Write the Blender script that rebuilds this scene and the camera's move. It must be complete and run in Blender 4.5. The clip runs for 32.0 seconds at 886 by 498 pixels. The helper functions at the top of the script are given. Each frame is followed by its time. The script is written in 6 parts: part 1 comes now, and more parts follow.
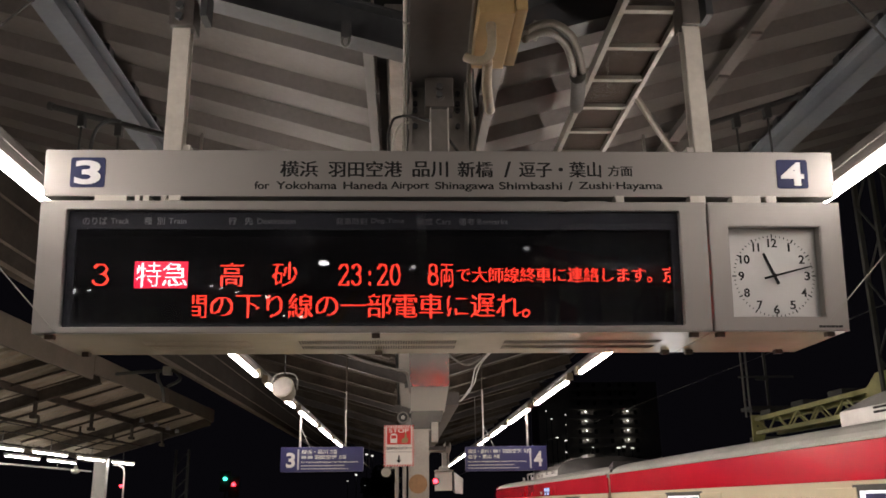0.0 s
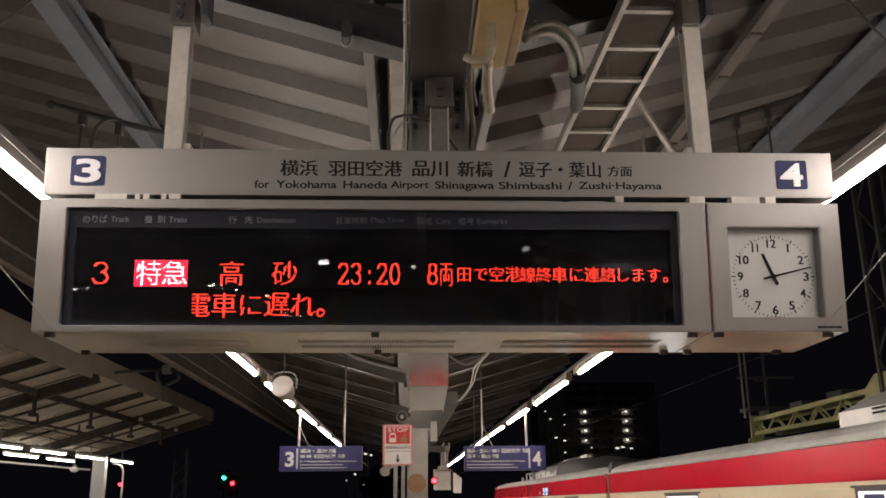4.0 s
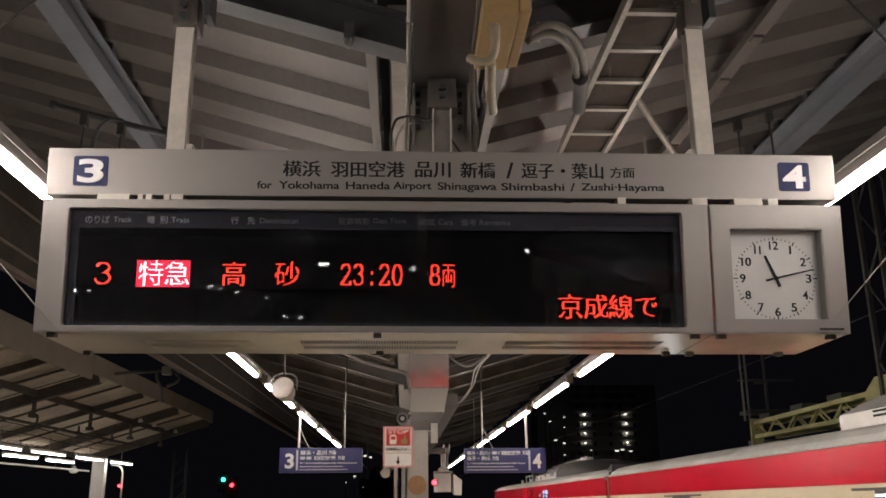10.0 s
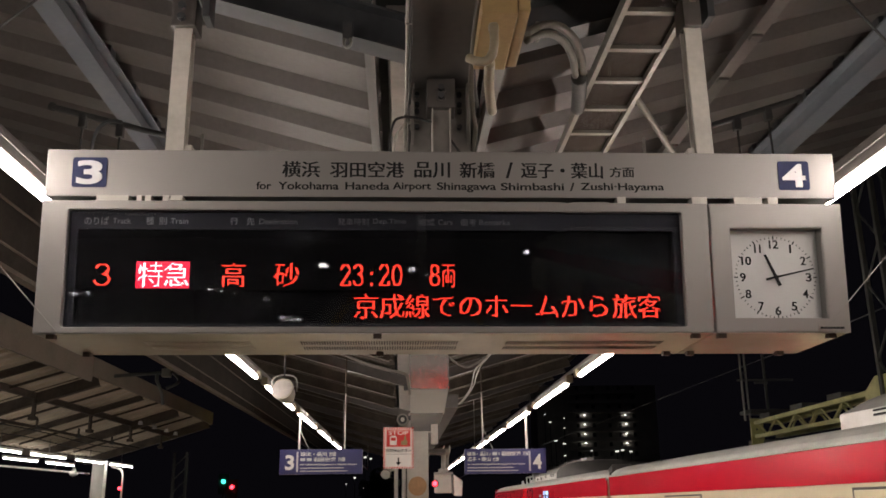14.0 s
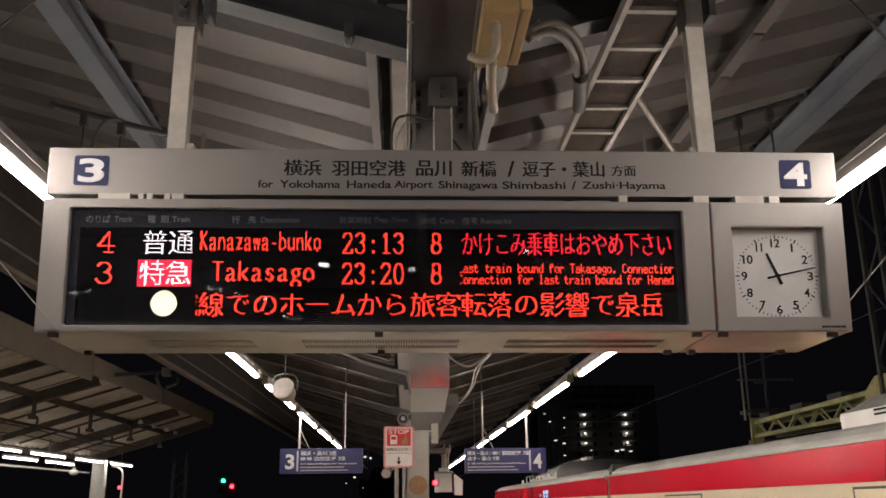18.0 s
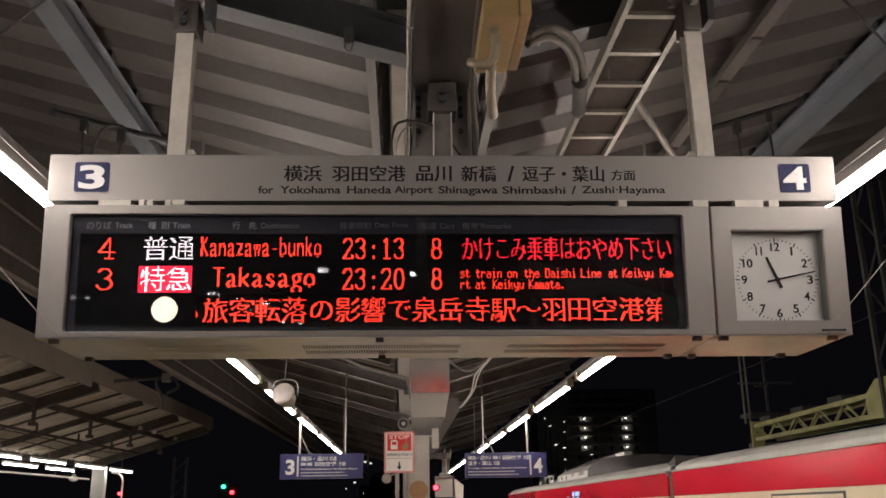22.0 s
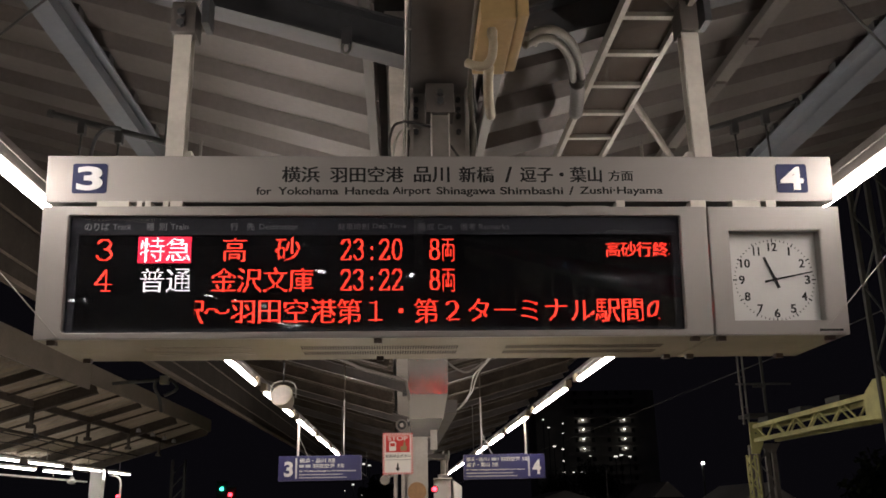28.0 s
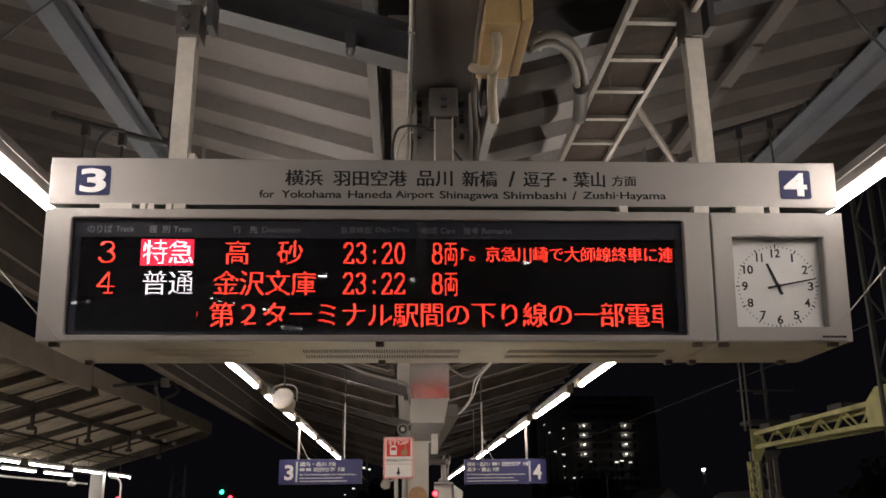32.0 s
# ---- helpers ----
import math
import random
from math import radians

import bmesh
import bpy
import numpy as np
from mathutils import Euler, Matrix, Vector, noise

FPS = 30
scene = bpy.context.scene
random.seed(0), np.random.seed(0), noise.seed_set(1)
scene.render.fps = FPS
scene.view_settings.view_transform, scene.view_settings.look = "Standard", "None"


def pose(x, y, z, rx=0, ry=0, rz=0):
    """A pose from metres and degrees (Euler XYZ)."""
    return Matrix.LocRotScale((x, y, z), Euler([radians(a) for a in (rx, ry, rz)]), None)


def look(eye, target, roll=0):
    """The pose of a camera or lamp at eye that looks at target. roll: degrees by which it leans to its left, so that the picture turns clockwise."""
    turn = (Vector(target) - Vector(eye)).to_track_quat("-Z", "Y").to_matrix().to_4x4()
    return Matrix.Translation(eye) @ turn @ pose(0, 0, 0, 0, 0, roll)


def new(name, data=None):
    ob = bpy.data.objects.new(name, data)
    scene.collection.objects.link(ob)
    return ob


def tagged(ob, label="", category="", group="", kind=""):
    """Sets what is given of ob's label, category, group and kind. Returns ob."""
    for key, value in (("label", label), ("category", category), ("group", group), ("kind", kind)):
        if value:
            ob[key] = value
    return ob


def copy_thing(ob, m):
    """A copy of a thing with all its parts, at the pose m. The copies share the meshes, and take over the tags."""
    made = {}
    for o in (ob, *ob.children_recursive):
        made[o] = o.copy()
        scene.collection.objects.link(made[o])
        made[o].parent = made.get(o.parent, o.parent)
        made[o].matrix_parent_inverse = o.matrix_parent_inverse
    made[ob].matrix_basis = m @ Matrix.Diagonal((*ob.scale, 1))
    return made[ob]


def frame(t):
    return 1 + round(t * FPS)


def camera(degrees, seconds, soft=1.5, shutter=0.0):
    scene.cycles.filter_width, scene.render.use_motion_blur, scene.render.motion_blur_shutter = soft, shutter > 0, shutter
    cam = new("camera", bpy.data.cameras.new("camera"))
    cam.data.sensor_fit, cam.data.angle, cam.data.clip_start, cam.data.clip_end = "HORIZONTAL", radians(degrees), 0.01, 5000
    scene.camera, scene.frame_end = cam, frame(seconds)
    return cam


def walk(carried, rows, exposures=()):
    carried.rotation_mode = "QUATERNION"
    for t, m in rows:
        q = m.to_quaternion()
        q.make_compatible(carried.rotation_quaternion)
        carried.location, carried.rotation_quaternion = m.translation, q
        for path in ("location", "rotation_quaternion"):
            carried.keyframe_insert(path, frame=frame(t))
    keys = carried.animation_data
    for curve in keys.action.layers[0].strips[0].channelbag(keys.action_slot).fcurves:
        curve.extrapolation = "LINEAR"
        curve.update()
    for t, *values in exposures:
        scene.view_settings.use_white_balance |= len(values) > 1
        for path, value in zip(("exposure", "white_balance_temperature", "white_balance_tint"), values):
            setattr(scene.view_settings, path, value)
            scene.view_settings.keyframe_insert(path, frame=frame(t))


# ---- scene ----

def aim(yaw, pitch, roll, x, y, z):
    """Camera pose: yaw to the right of the platform's line, pitch upwards, roll."""
    a, b = radians(yaw), radians(pitch)
    d = Vector((math.sin(a) * math.cos(b), math.cos(a) * math.cos(b), math.sin(b)))
    return look((x, y, z), Vector((x, y, z)) + d, roll)


cam = camera(53.766, 32.0, 1.65)
walk(cam, [
    (0.0, aim(2.706, 15.911, -0.820, 0.0103, 0.0047, 1.8586)),
    (0.5, aim(2.683, 15.896, -0.752, 0.0103, 0.0014, 1.8589)),
    (1.0, aim(2.677, 15.883, -0.700, 0.0100, 0.0007, 1.8581)),
    (1.5, aim(2.685, 15.861, -0.661, 0.0094, 0.0014, 1.8572)),
    (2.0, aim(2.697, 15.833, -0.628, 0.0092, 0.0011, 1.8570)),
    (2.5, aim(2.708, 15.821, -0.606, 0.0091, -0.0001, 1.8570)),
    (3.0, aim(2.713, 15.830, -0.599, 0.0095, -0.0004, 1.8567)),
    (3.5, aim(2.715, 15.851, -0.604, 0.0102, 0.0011, 1.8565)),
    (5.5, aim(2.841, 16.074, -0.712, 0.0087, -0.0034, 1.8560)),
    (6.0, aim(2.891, 16.135, -0.708, 0.0079, -0.0032, 1.8568)),
    (6.5, aim(2.907, 16.181, -0.720, 0.0078, -0.0036, 1.8567)),
    (7.0, aim(2.893, 16.201, -0.736, 0.0080, -0.0056, 1.8566)),
    (7.5, aim(2.860, 16.191, -0.749, 0.0078, -0.0079, 1.8567)),
    (8.0, aim(2.810, 16.161, -0.731, 0.0077, -0.0083, 1.8564)),
    (8.5, aim(2.765, 16.127, -0.683, 0.0077, -0.0065, 1.8553)),
    (9.0, aim(2.747, 16.092, -0.625, 0.0057, -0.0034, 1.8539)),
    (9.5, aim(2.744, 16.058, -0.555, 0.0028, -0.0000, 1.8532)),
    (10.0, aim(2.737, 16.034, -0.483, 0.0009, 0.0025, 1.8525)),
    (10.5, aim(2.718, 16.026, -0.419, 0.0005, 0.0035, 1.8518)),
    (11.0, aim(2.697, 16.029, -0.385, 0.0005, 0.0027, 1.8516)),
    (11.5, aim(2.690, 16.046, -0.404, -0.0005, 0.0014, 1.8519)),
    (12.0, aim(2.697, 16.071, -0.471, -0.0020, 0.0008, 1.8525)),
    (12.5, aim(2.706, 16.093, -0.552, -0.0017, 0.0003, 1.8521)),
    (13.0, aim(2.716, 16.108, -0.623, 0.0004, 0.0016, 1.8507)),
    (13.5, aim(2.743, 16.112, -0.682, 0.0013, 0.0050, 1.8499)),
    (14.0, aim(2.782, 16.106, -0.721, -0.0003, 0.0071, 1.8501)),
    (14.5, aim(2.803, 16.102, -0.739, -0.0016, 0.0074, 1.8505)),
    (16.5, aim(2.780, 16.058, -0.648, -0.0008, 0.0003, 1.8499)),
    (17.0, aim(2.801, 16.066, -0.670, -0.0047, 0.0016, 1.8486)),
    (17.5, aim(2.801, 16.073, -0.672, -0.0063, 0.0047, 1.8473)),
    (18.0, aim(2.783, 16.077, -0.673, -0.0063, 0.0084, 1.8463)),
    (18.5, aim(2.768, 16.082, -0.678, -0.0068, 0.0113, 1.8455)),
    (19.0, aim(2.768, 16.081, -0.693, -0.0084, 0.0125, 1.8455)),
    (19.5, aim(2.774, 16.087, -0.718, -0.0092, 0.0112, 1.8463)),
    (20.0, aim(2.781, 16.120, -0.743, -0.0092, 0.0094, 1.8469)),
    (20.5, aim(2.793, 16.175, -0.769, -0.0102, 0.0095, 1.8474)),
    (21.0, aim(2.805, 16.241, -0.804, -0.0113, 0.0101, 1.8477)),
    (21.5, aim(2.814, 16.310, -0.851, -0.0110, 0.0077, 1.8473)),
    (22.0, aim(2.829, 16.373, -0.916, -0.0099, 0.0039, 1.8470)),
    (22.5, aim(2.860, 16.428, -0.982, -0.0090, 0.0013, 1.8467)),
    (23.0, aim(2.901, 16.466, -1.019, -0.0088, -0.0004, 1.8463)),
    (23.5, aim(2.936, 16.486, -1.033, -0.0091, -0.0007, 1.8455)),
    (24.0, aim(2.962, 16.494, -1.052, -0.0090, 0.0018, 1.8442)),
    (24.5, aim(2.982, 16.495, -1.073, -0.0091, 0.0061, 1.8429)),
    (25.0, aim(3.013, 16.497, -1.103, -0.0104, 0.0091, 1.8420)),
    (25.5, aim(3.070, 16.500, -1.154, -0.0126, 0.0094, 1.8412)),
    (27.5, aim(3.021, 16.460, -1.145, -0.0119, 0.0033, 1.8431)),
    (28.0, aim(2.966, 16.484, -1.078, -0.0100, 0.0017, 1.8426)),
    (28.5, aim(2.920, 16.529, -1.001, -0.0097, 0.0019, 1.8421)),
    (29.0, aim(2.889, 16.581, -0.917, -0.0116, 0.0016, 1.8429)),
    (29.5, aim(2.858, 16.633, -0.831, -0.0132, -0.0003, 1.8436)),
    (30.0, aim(2.831, 16.683, -0.782, -0.0129, -0.0017, 1.8434)),
    (30.5, aim(2.820, 16.719, -0.770, -0.0113, -0.0020, 1.8434)),
    (31.0, aim(2.827, 16.743, -0.758, -0.0110, -0.0012, 1.8433)),
    (31.5, aim(2.837, 16.758, -0.723, -0.0121, 0.0013, 1.8431)),
    (32.0, aim(2.842, 16.764, -0.661, -0.0130, 0.0040, 1.8429)),
], exposures=((0.0, 0.06), (20.0, 0.06), (27.0, 0.18), (32.0, 0.18)))

# ---- night sky ----
world = bpy.data.worlds.new("night")
scene.world = world
world.use_nodes = True
wn = world.node_tree
wn.nodes["Background"].inputs["Color"].default_value = (0.016, 0.014, 0.020, 1)
wn.nodes["Background"].inputs["Strength"].default_value = 0.14

TUBE_POWER = 65.0
CX = 0.17            # centre line of the platform
TILT = 5.79          # the sign faces lean down by this many degrees
FACE_Y = 3.107
PANEL_Z, BOARD_Z = 3.1335, 2.9305


# ---- materials ----
def mat(name, color, rough=0.5, metal=0.0, var=0.15, scale=6.0, bump=0.0, fine=60.0, dirt=None, dirt_amount=0.0, spec=0.5):
    m = bpy.data.materials.new(name)
    m.use_nodes = True
    nt = m.node_tree
    b = nt.nodes["Principled BSDF"]
    b.inputs["Roughness"].default_value, b.inputs["Metallic"].default_value = rough, metal
    b.inputs["Specular IOR Level"].default_value = spec
    co = nt.nodes.new("ShaderNodeTexCoord")
    n1 = nt.nodes.new("ShaderNodeTexNoise")
    n1.inputs["Scale"].default_value, n1.inputs["Detail"].default_value = scale, 6
    n2 = nt.nodes.new("ShaderNodeTexNoise")
    n2.inputs["Scale"].default_value, n2.inputs["Detail"].default_value = fine, 3
    for n in (n1, n2):
        nt.links.new(co.outputs["Object"], n.inputs["Vector"])
    add = nt.nodes.new("ShaderNodeMath")
    add.operation = "MULTIPLY_ADD"
    nt.links.new(n2.outputs["Fac"], add.inputs[0])
    add.inputs[1].default_value = 0.4
    nt.links.new(n1.outputs["Fac"], add.inputs[2])
    ramp = nt.nodes.new("ShaderNodeMapRange")
    ramp.inputs["From Min"].default_value, ramp.inputs["From Max"].default_value = 0.45, 0.95
    nt.links.new(add.outputs[0], ramp.inputs["Value"])
    mix = nt.nodes.new("ShaderNodeMix")
    mix.data_type = "RGBA"
    nt.links.new(ramp.outputs[0], mix.inputs["Factor"])
    mix.inputs["A"].default_value = (*[c * (1 - var) for c in color], 1)
    mix.inputs["B"].default_value = (*[min(1, c * (1 + var)) for c in color], 1)
    out = mix.outputs["Result"]
    if dirt:
        n3 = nt.nodes.new("ShaderNodeTexNoise")
        n3.inputs["Scale"].default_value, n3.inputs["Detail"].default_value, n3.inputs["Roughness"].default_value = scale * 0.6, 8, 0.7
        nt.links.new(co.outputs["Object"], n3.inputs["Vector"])
        r3 = nt.nodes.new("ShaderNodeMapRange")
        r3.inputs["From Min"].default_value, r3.inputs["From Max"].default_value = 0.52, 0.75
        r3.inputs["To Max"].default_value = dirt_amount
        nt.links.new(n3.outputs["Fac"], r3.inputs["Value"])
        m3 = nt.nodes.new("ShaderNodeMix")
        m3.data_type = "RGBA"
        nt.links.new(r3.outputs[0], m3.inputs["Factor"])
        nt.links.new(out, m3.inputs["A"])
        m3.inputs["B"].default_value = (*dirt, 1)
        out = m3.outputs["Result"]
    nt.links.new(out, b.inputs["Base Color"])
    rr = nt.nodes.new("ShaderNodeMapRange")
    rr.inputs["To Min"].default_value, rr.inputs["To Max"].default_value = max(0.02, rough - 0.08), min(1, rough + 0.1)
    nt.links.new(n1.outputs["Fac"], rr.inputs["Value"])
    nt.links.new(rr.outputs[0], b.inputs["Roughness"])
    if bump:
        bp = nt.nodes.new("ShaderNodeBump")
        bp.inputs["Strength"].default_value, bp.inputs["Distance"].default_value = bump, 0.01
        nt.links.new(add.outputs[0], bp.inputs["Height"])
        nt.links.new(bp.outputs[0], b.inputs["Normal"])
    return m


def glow(name, color, power):
    m = bpy.data.materials.new(name)
    m.use_nodes = True
    b = m.node_tree.nodes["Principled BSDF"]
    b.inputs["Base Color"].default_value = (*[min(0.8, c) for c in color], 1)
    b.inputs["Emission Color"].default_value = (*color, 1)
    b.inputs["Emission Strength"].default_value = power
    return m


RUST = (0.12, 0.06, 0.03)
M_FACE = mat("sign_silver_paint", (0.198, 0.188, 0.181), 0.45, 0.3, 0.05, 3, 0.02, 220)
M_SIGNEDGE = mat("sign_cream_underside", (0.43, 0.40, 0.31), 0.18, 0.2, 0.08, 4, 0, 80, RUST, 0.12)
M_BLACK = mat("black_panel", (0.0025, 0.0025, 0.003), 0.7, 0, 0.2, 20, spec=0.03)
M_BORDER = mat("smoked_border", (0.0075, 0.008, 0.012), 0.6, 0, 0.2, 20, spec=0.15)
M_NAVY = mat("navy_print", (0.010, 0.014, 0.055), 0.5, 0, 0.1, 30, spec=0.15)
M_INK = mat("black_ink", (0.006, 0.006, 0.007), 0.6, 0, 0.1, 30, spec=0.2)
M_PALE = mat("pale_print", (0.50, 0.50, 0.52), 0.5, 0, 0.05, 30)
M_DIM = mat("grey_print", (0.09, 0.09, 0.10), 0.5, 0, 0.05, 30)
M_DIMMED = mat("dimmed_print", (0.040, 0.040, 0.046), 0.5, 0, 0.3, 30)
M_DIAL = mat("dial_white", (0.40, 0.40, 0.40), 0.5, 0, 0.03, 5)
M_POST = mat("pale_grey_paint", (0.39, 0.37, 0.335), 0.45, 0, 0.14, 5, 0.05, 40, RUST, 0.3)
M_ROOF = mat("roof_sheet", (0.086, 0.077, 0.072), 0.55, 0.15, 0.25, 1.6, 0.06, 30, (0.07, 0.058, 0.05), 0.6)
M_STEEL = mat("blue_grey_steel", (0.092, 0.102, 0.117), 0.5, 0.0, 0.2, 2.5, 0.08, 30, (0.16, 0.13, 0.10), 0.35)
M_TRIM = mat("neutral_grey_paint", (0.115, 0.114, 0.110), 0.55, 0, 0.15, 4, 0.05, 40, RUST, 0.25)
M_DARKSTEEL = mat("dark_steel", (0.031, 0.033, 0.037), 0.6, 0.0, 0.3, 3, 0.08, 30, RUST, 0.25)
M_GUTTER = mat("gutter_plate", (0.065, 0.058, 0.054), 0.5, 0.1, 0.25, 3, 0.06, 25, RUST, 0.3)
M_PLATE = mat("brown_grey_plate", (0.19, 0.175, 0.16), 0.5, 0.1, 0.25, 6, 0.08, 30, RUST, 0.35)
M_BRACKET = mat("worn_grey_bracket", (0.17, 0.158, 0.145), 0.5, 0.1, 0.2, 8, 0.08, 40, RUST, 0.3)
M_GALV = mat("galvanised_steel", (0.20, 0.195, 0.18), 0.45, 0.5, 0.22, 8, 0.06, 50, RUST, 0.35)
M_POLISHED = mat("polished_stainless", (0.84, 0.83, 0.80), 0.12, 0.90, 0.06, 4, 0.01, 90)
M_BEIGE = mat("beige_box_paint", (0.28, 0.195, 0.088), 0.45, 0, 0.15, 5, 0.05, 40, RUST, 0.3)
M_CONDUIT = mat("cream_conduit", (0.19, 0.16, 0.11), 0.5, 0, 0.2, 12, 0.08, 60, RUST, 0.4)
M_LATCH = mat("worn_brown_latch", (0.055, 0.038, 0.028), 0.5, 0.2, 0.3, 20, 0.08, 60)
M_LADDER = mat("dusty_galvanised_steel", (0.160, 0.150, 0.130), 0.5, 0.35, 0.3, 8, 0.08, 50, RUST, 0.4)
M_TAPE = mat("black_tape", (0.016, 0.014, 0.012), 0.6, 0, 0.3, 30, 0.2, 60, spec=0.25)
M_HOSE = mat("grey_hose", (0.048, 0.041, 0.030), 0.55, 0.0, 0.25, 20, 0.2, 90)
M_RUBBER = mat("black_rubber", (0.02, 0.02, 0.02), 0.6, 0, 0.3, 20, 0.1)
M_CABLE = mat("grey_cable", (0.30, 0.29, 0.26), 0.55, 0, 0.2, 20)
M_MESH = mat("brown_tray_floor", (0.035, 0.026, 0.020), 0.85, 0, 0.4, 40, 0.3, 120, spec=0.1)
M_CONCRETE = mat("platform_concrete", (0.50, 0.47, 0.425), 0.8, 0, 0.2, 1.5, 0.15, 40, (0.1, 0.1, 0.1), 0.4)
M_YELLOW = mat("yellow_tactile", (0.55, 0.38, 0.03), 0.7, 0, 0.15, 8, 0.1)
M_BALLAST = mat("ballast", (0.16, 0.14, 0.12), 0.95, 0, 0.6, 18, 1.0, 30)
M_GROUND = mat("dark_ground", (0.05, 0.05, 0.045), 0.95, 0, 0.4, 0.4, 0.3, 6)
M_RAIL = mat("rail_steel", (0.25, 0.2, 0.17), 0.4, 0.8, 0.2, 5)
M_TRED = mat("train_red", (0.62, 0.012, 0.034), 0.16, 0, 0.04, 1.2, 0.0, 20)
M_TCREAM = mat("train_cream", (0.66, 0.58, 0.40), 0.42, 0, 0.05, 1.2, 0.0, 20)
M_TROOF = mat("train_roof_grey", (0.37, 0.36, 0.335), 0.6, 0, 0.15, 2, 0.08, 40, (0.15, 0.14, 0.12), 0.5)
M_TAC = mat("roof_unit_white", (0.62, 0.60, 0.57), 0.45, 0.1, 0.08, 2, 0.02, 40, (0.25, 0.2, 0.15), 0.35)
# roof unit's cover: grey instead of white puts its unlit top into the colour
M_TCOVER = mat("weathered_shaded_cover", (0.26, 0.25, 0.235), 0.6, 0.1, 0.2, 2, 0.05, 40, (0.12, 0.11, 0.10), 0.6)
M_TDARK = mat("dark_grey_canvas", (0.075, 0.07, 0.068), 0.75, 0, 0.2, 3, 0.1, 40)
M_TGLASS = mat("train_window", (0.01, 0.012, 0.014), 0.06, 0, 0.1, 4)
M_ALU = mat("aluminium", (0.55, 0.55, 0.55), 0.35, 0.9, 0.1, 6)
M_GANTRY = mat("yellow_green_paint", (0.56, 0.55, 0.24), 0.55, 0, 0.2, 3, 0.1, 30, RUST, 0.35)
M_GDARK = mat("weathered_grey_steel", (0.065, 0.067, 0.063), 0.6, 0.2, 0.25, 3, 0.1)
M_CANOPY = mat("canopy_beige", (0.43, 0.375, 0.295), 0.55, 0, 0.18, 1.2, 0.06, 20, (0.15, 0.12, 0.09), 0.5, spec=0.2)
M_FASCIA = mat("fascia_taupe", (0.18, 0.155, 0.125), 0.55, 0, 0.18, 1.2, 0.06, 20, (0.12, 0.10, 0.08), 0.5, spec=0.15)
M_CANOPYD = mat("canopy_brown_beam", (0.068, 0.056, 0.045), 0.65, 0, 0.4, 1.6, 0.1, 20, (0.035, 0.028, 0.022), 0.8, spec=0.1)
M_EAVEDARK = mat("eave_dark_taupe", (0.020, 0.017, 0.0145), 0.9, 0, 0.35, 1.5, 0.08, 20, (0.012, 0.010, 0.008), 0.7, 0.06)
M_ROOFFAR = mat("grimy_dimmed_roof_board", (0.066, 0.055, 0.045), 0.7, 0, 0.5, 1.1, 0.15, 14, (0.035, 0.028, 0.022), 0.9, spec=0.1)
M_CREAM = mat("cream_enamel", (0.19, 0.17, 0.13), 0.5, 0, 0.08, 10, 0.03, 60)
M_BLUESIGN = mat("deep_blue_sign", (0.030, 0.030, 0.120), 0.35, 0, 0.08, 4)
M_WHITE = mat("white_paint", (0.72, 0.70, 0.66), 0.5, 0, 0.06, 8)
M_REDPRINT = mat("red_print", (0.55, 0.03, 0.025), 0.45, 0, 0.06, 10)
M_BROWN = mat("brown_lamp_paint", (0.30, 0.17, 0.08), 0.45, 0, 0.15, 20)
M_BUILDING = mat("dim_apartment_wall", (0.45, 0.43, 0.40), 0.8, 0, 0.2, 0.3)
M_LEAF = mat("night_foliage", (0.07, 0.085, 0.04), 0.8, 0, 0.4, 2)

G_TUBE = glow("tube_light", (1.0, 0.885, 0.795), TUBE_POWER)
G_TUBEFAR = glow("tube_light_cool", (1.0, 0.94, 0.88), 34.0)
G_RED = glow("led_red_orange", (1.0, 0.038, 0.019), 2.3)
G_CRIMSON = glow("led_crimson", (1.0, 0.012, 0.030), 1.35)
G_WHITE = glow("led_white", (1.0, 0.86, 0.88), 1.5)
G_AMBER = glow("led_amber", (1.0, 0.80, 0.62), 1.25)
G_BADGE = glow("led_badge_red", (0.95, 0.006, 0.045), 1.05)
G_SIGRED = glow("signal_red", (1.0, 0.03, 0.05), 9.0)
G_SIGGREEN = glow("signal_green", (0.05, 1.0, 0.62), 5.0)
G_WINDOW = glow("lit_lamp_white", (1.0, 0.95, 0.86), 1.0)
G_STREET = glow("street_lamp_white", (1.0, 0.95, 0.86), 110.0)
G_CORRIDOR = glow("corridor_lamp_white", (1.0, 0.95, 0.88), 6.0)
G_DIMWIN2 = glow("lit_corridor", (1.0, 0.9, 0.75), 0.5)
G_TDISP = glow("train_display_white", (0.45, 0.55, 1.0), 0.9)
G_CABIN = glow("cabin_light", (0.9, 0.93, 1.0), 0.9)


def glass_mat():
    m = bpy.data.materials.new("clear_glass")
    m.use_nodes = True
    b = m.node_tree.nodes["Principled BSDF"]
    b.inputs["Transmission Weight"].default_value = 1.0
    b.inputs["Roughness"].default_value = 0.014
    b.inputs["IOR"].default_value = 1.30
    b.inputs["Base Color"].default_value = (0.92, 0.93, 0.95, 1)
    return m


M_GLASS = glass_mat()


# ---- building helpers ----
def world_of(ob):
    m = ob.matrix_basis.copy()
    while ob.parent:
        ob = ob.parent
        m = ob.matrix_basis @ m
    return m


def thing(name, m, label, category, group="", kind=""):
    ob = new(name)
    ob.empty_display_size = 0.1
    ob.matrix_basis = m if isinstance(m, Matrix) else pose(*m)
    return tagged(ob, label, category, group, kind)


def mesh_of(bm, name, material):
    me = bpy.data.meshes.new(name)
    bm.to_mesh(me)
    bm.free()
    me.materials.append(material)
    return me


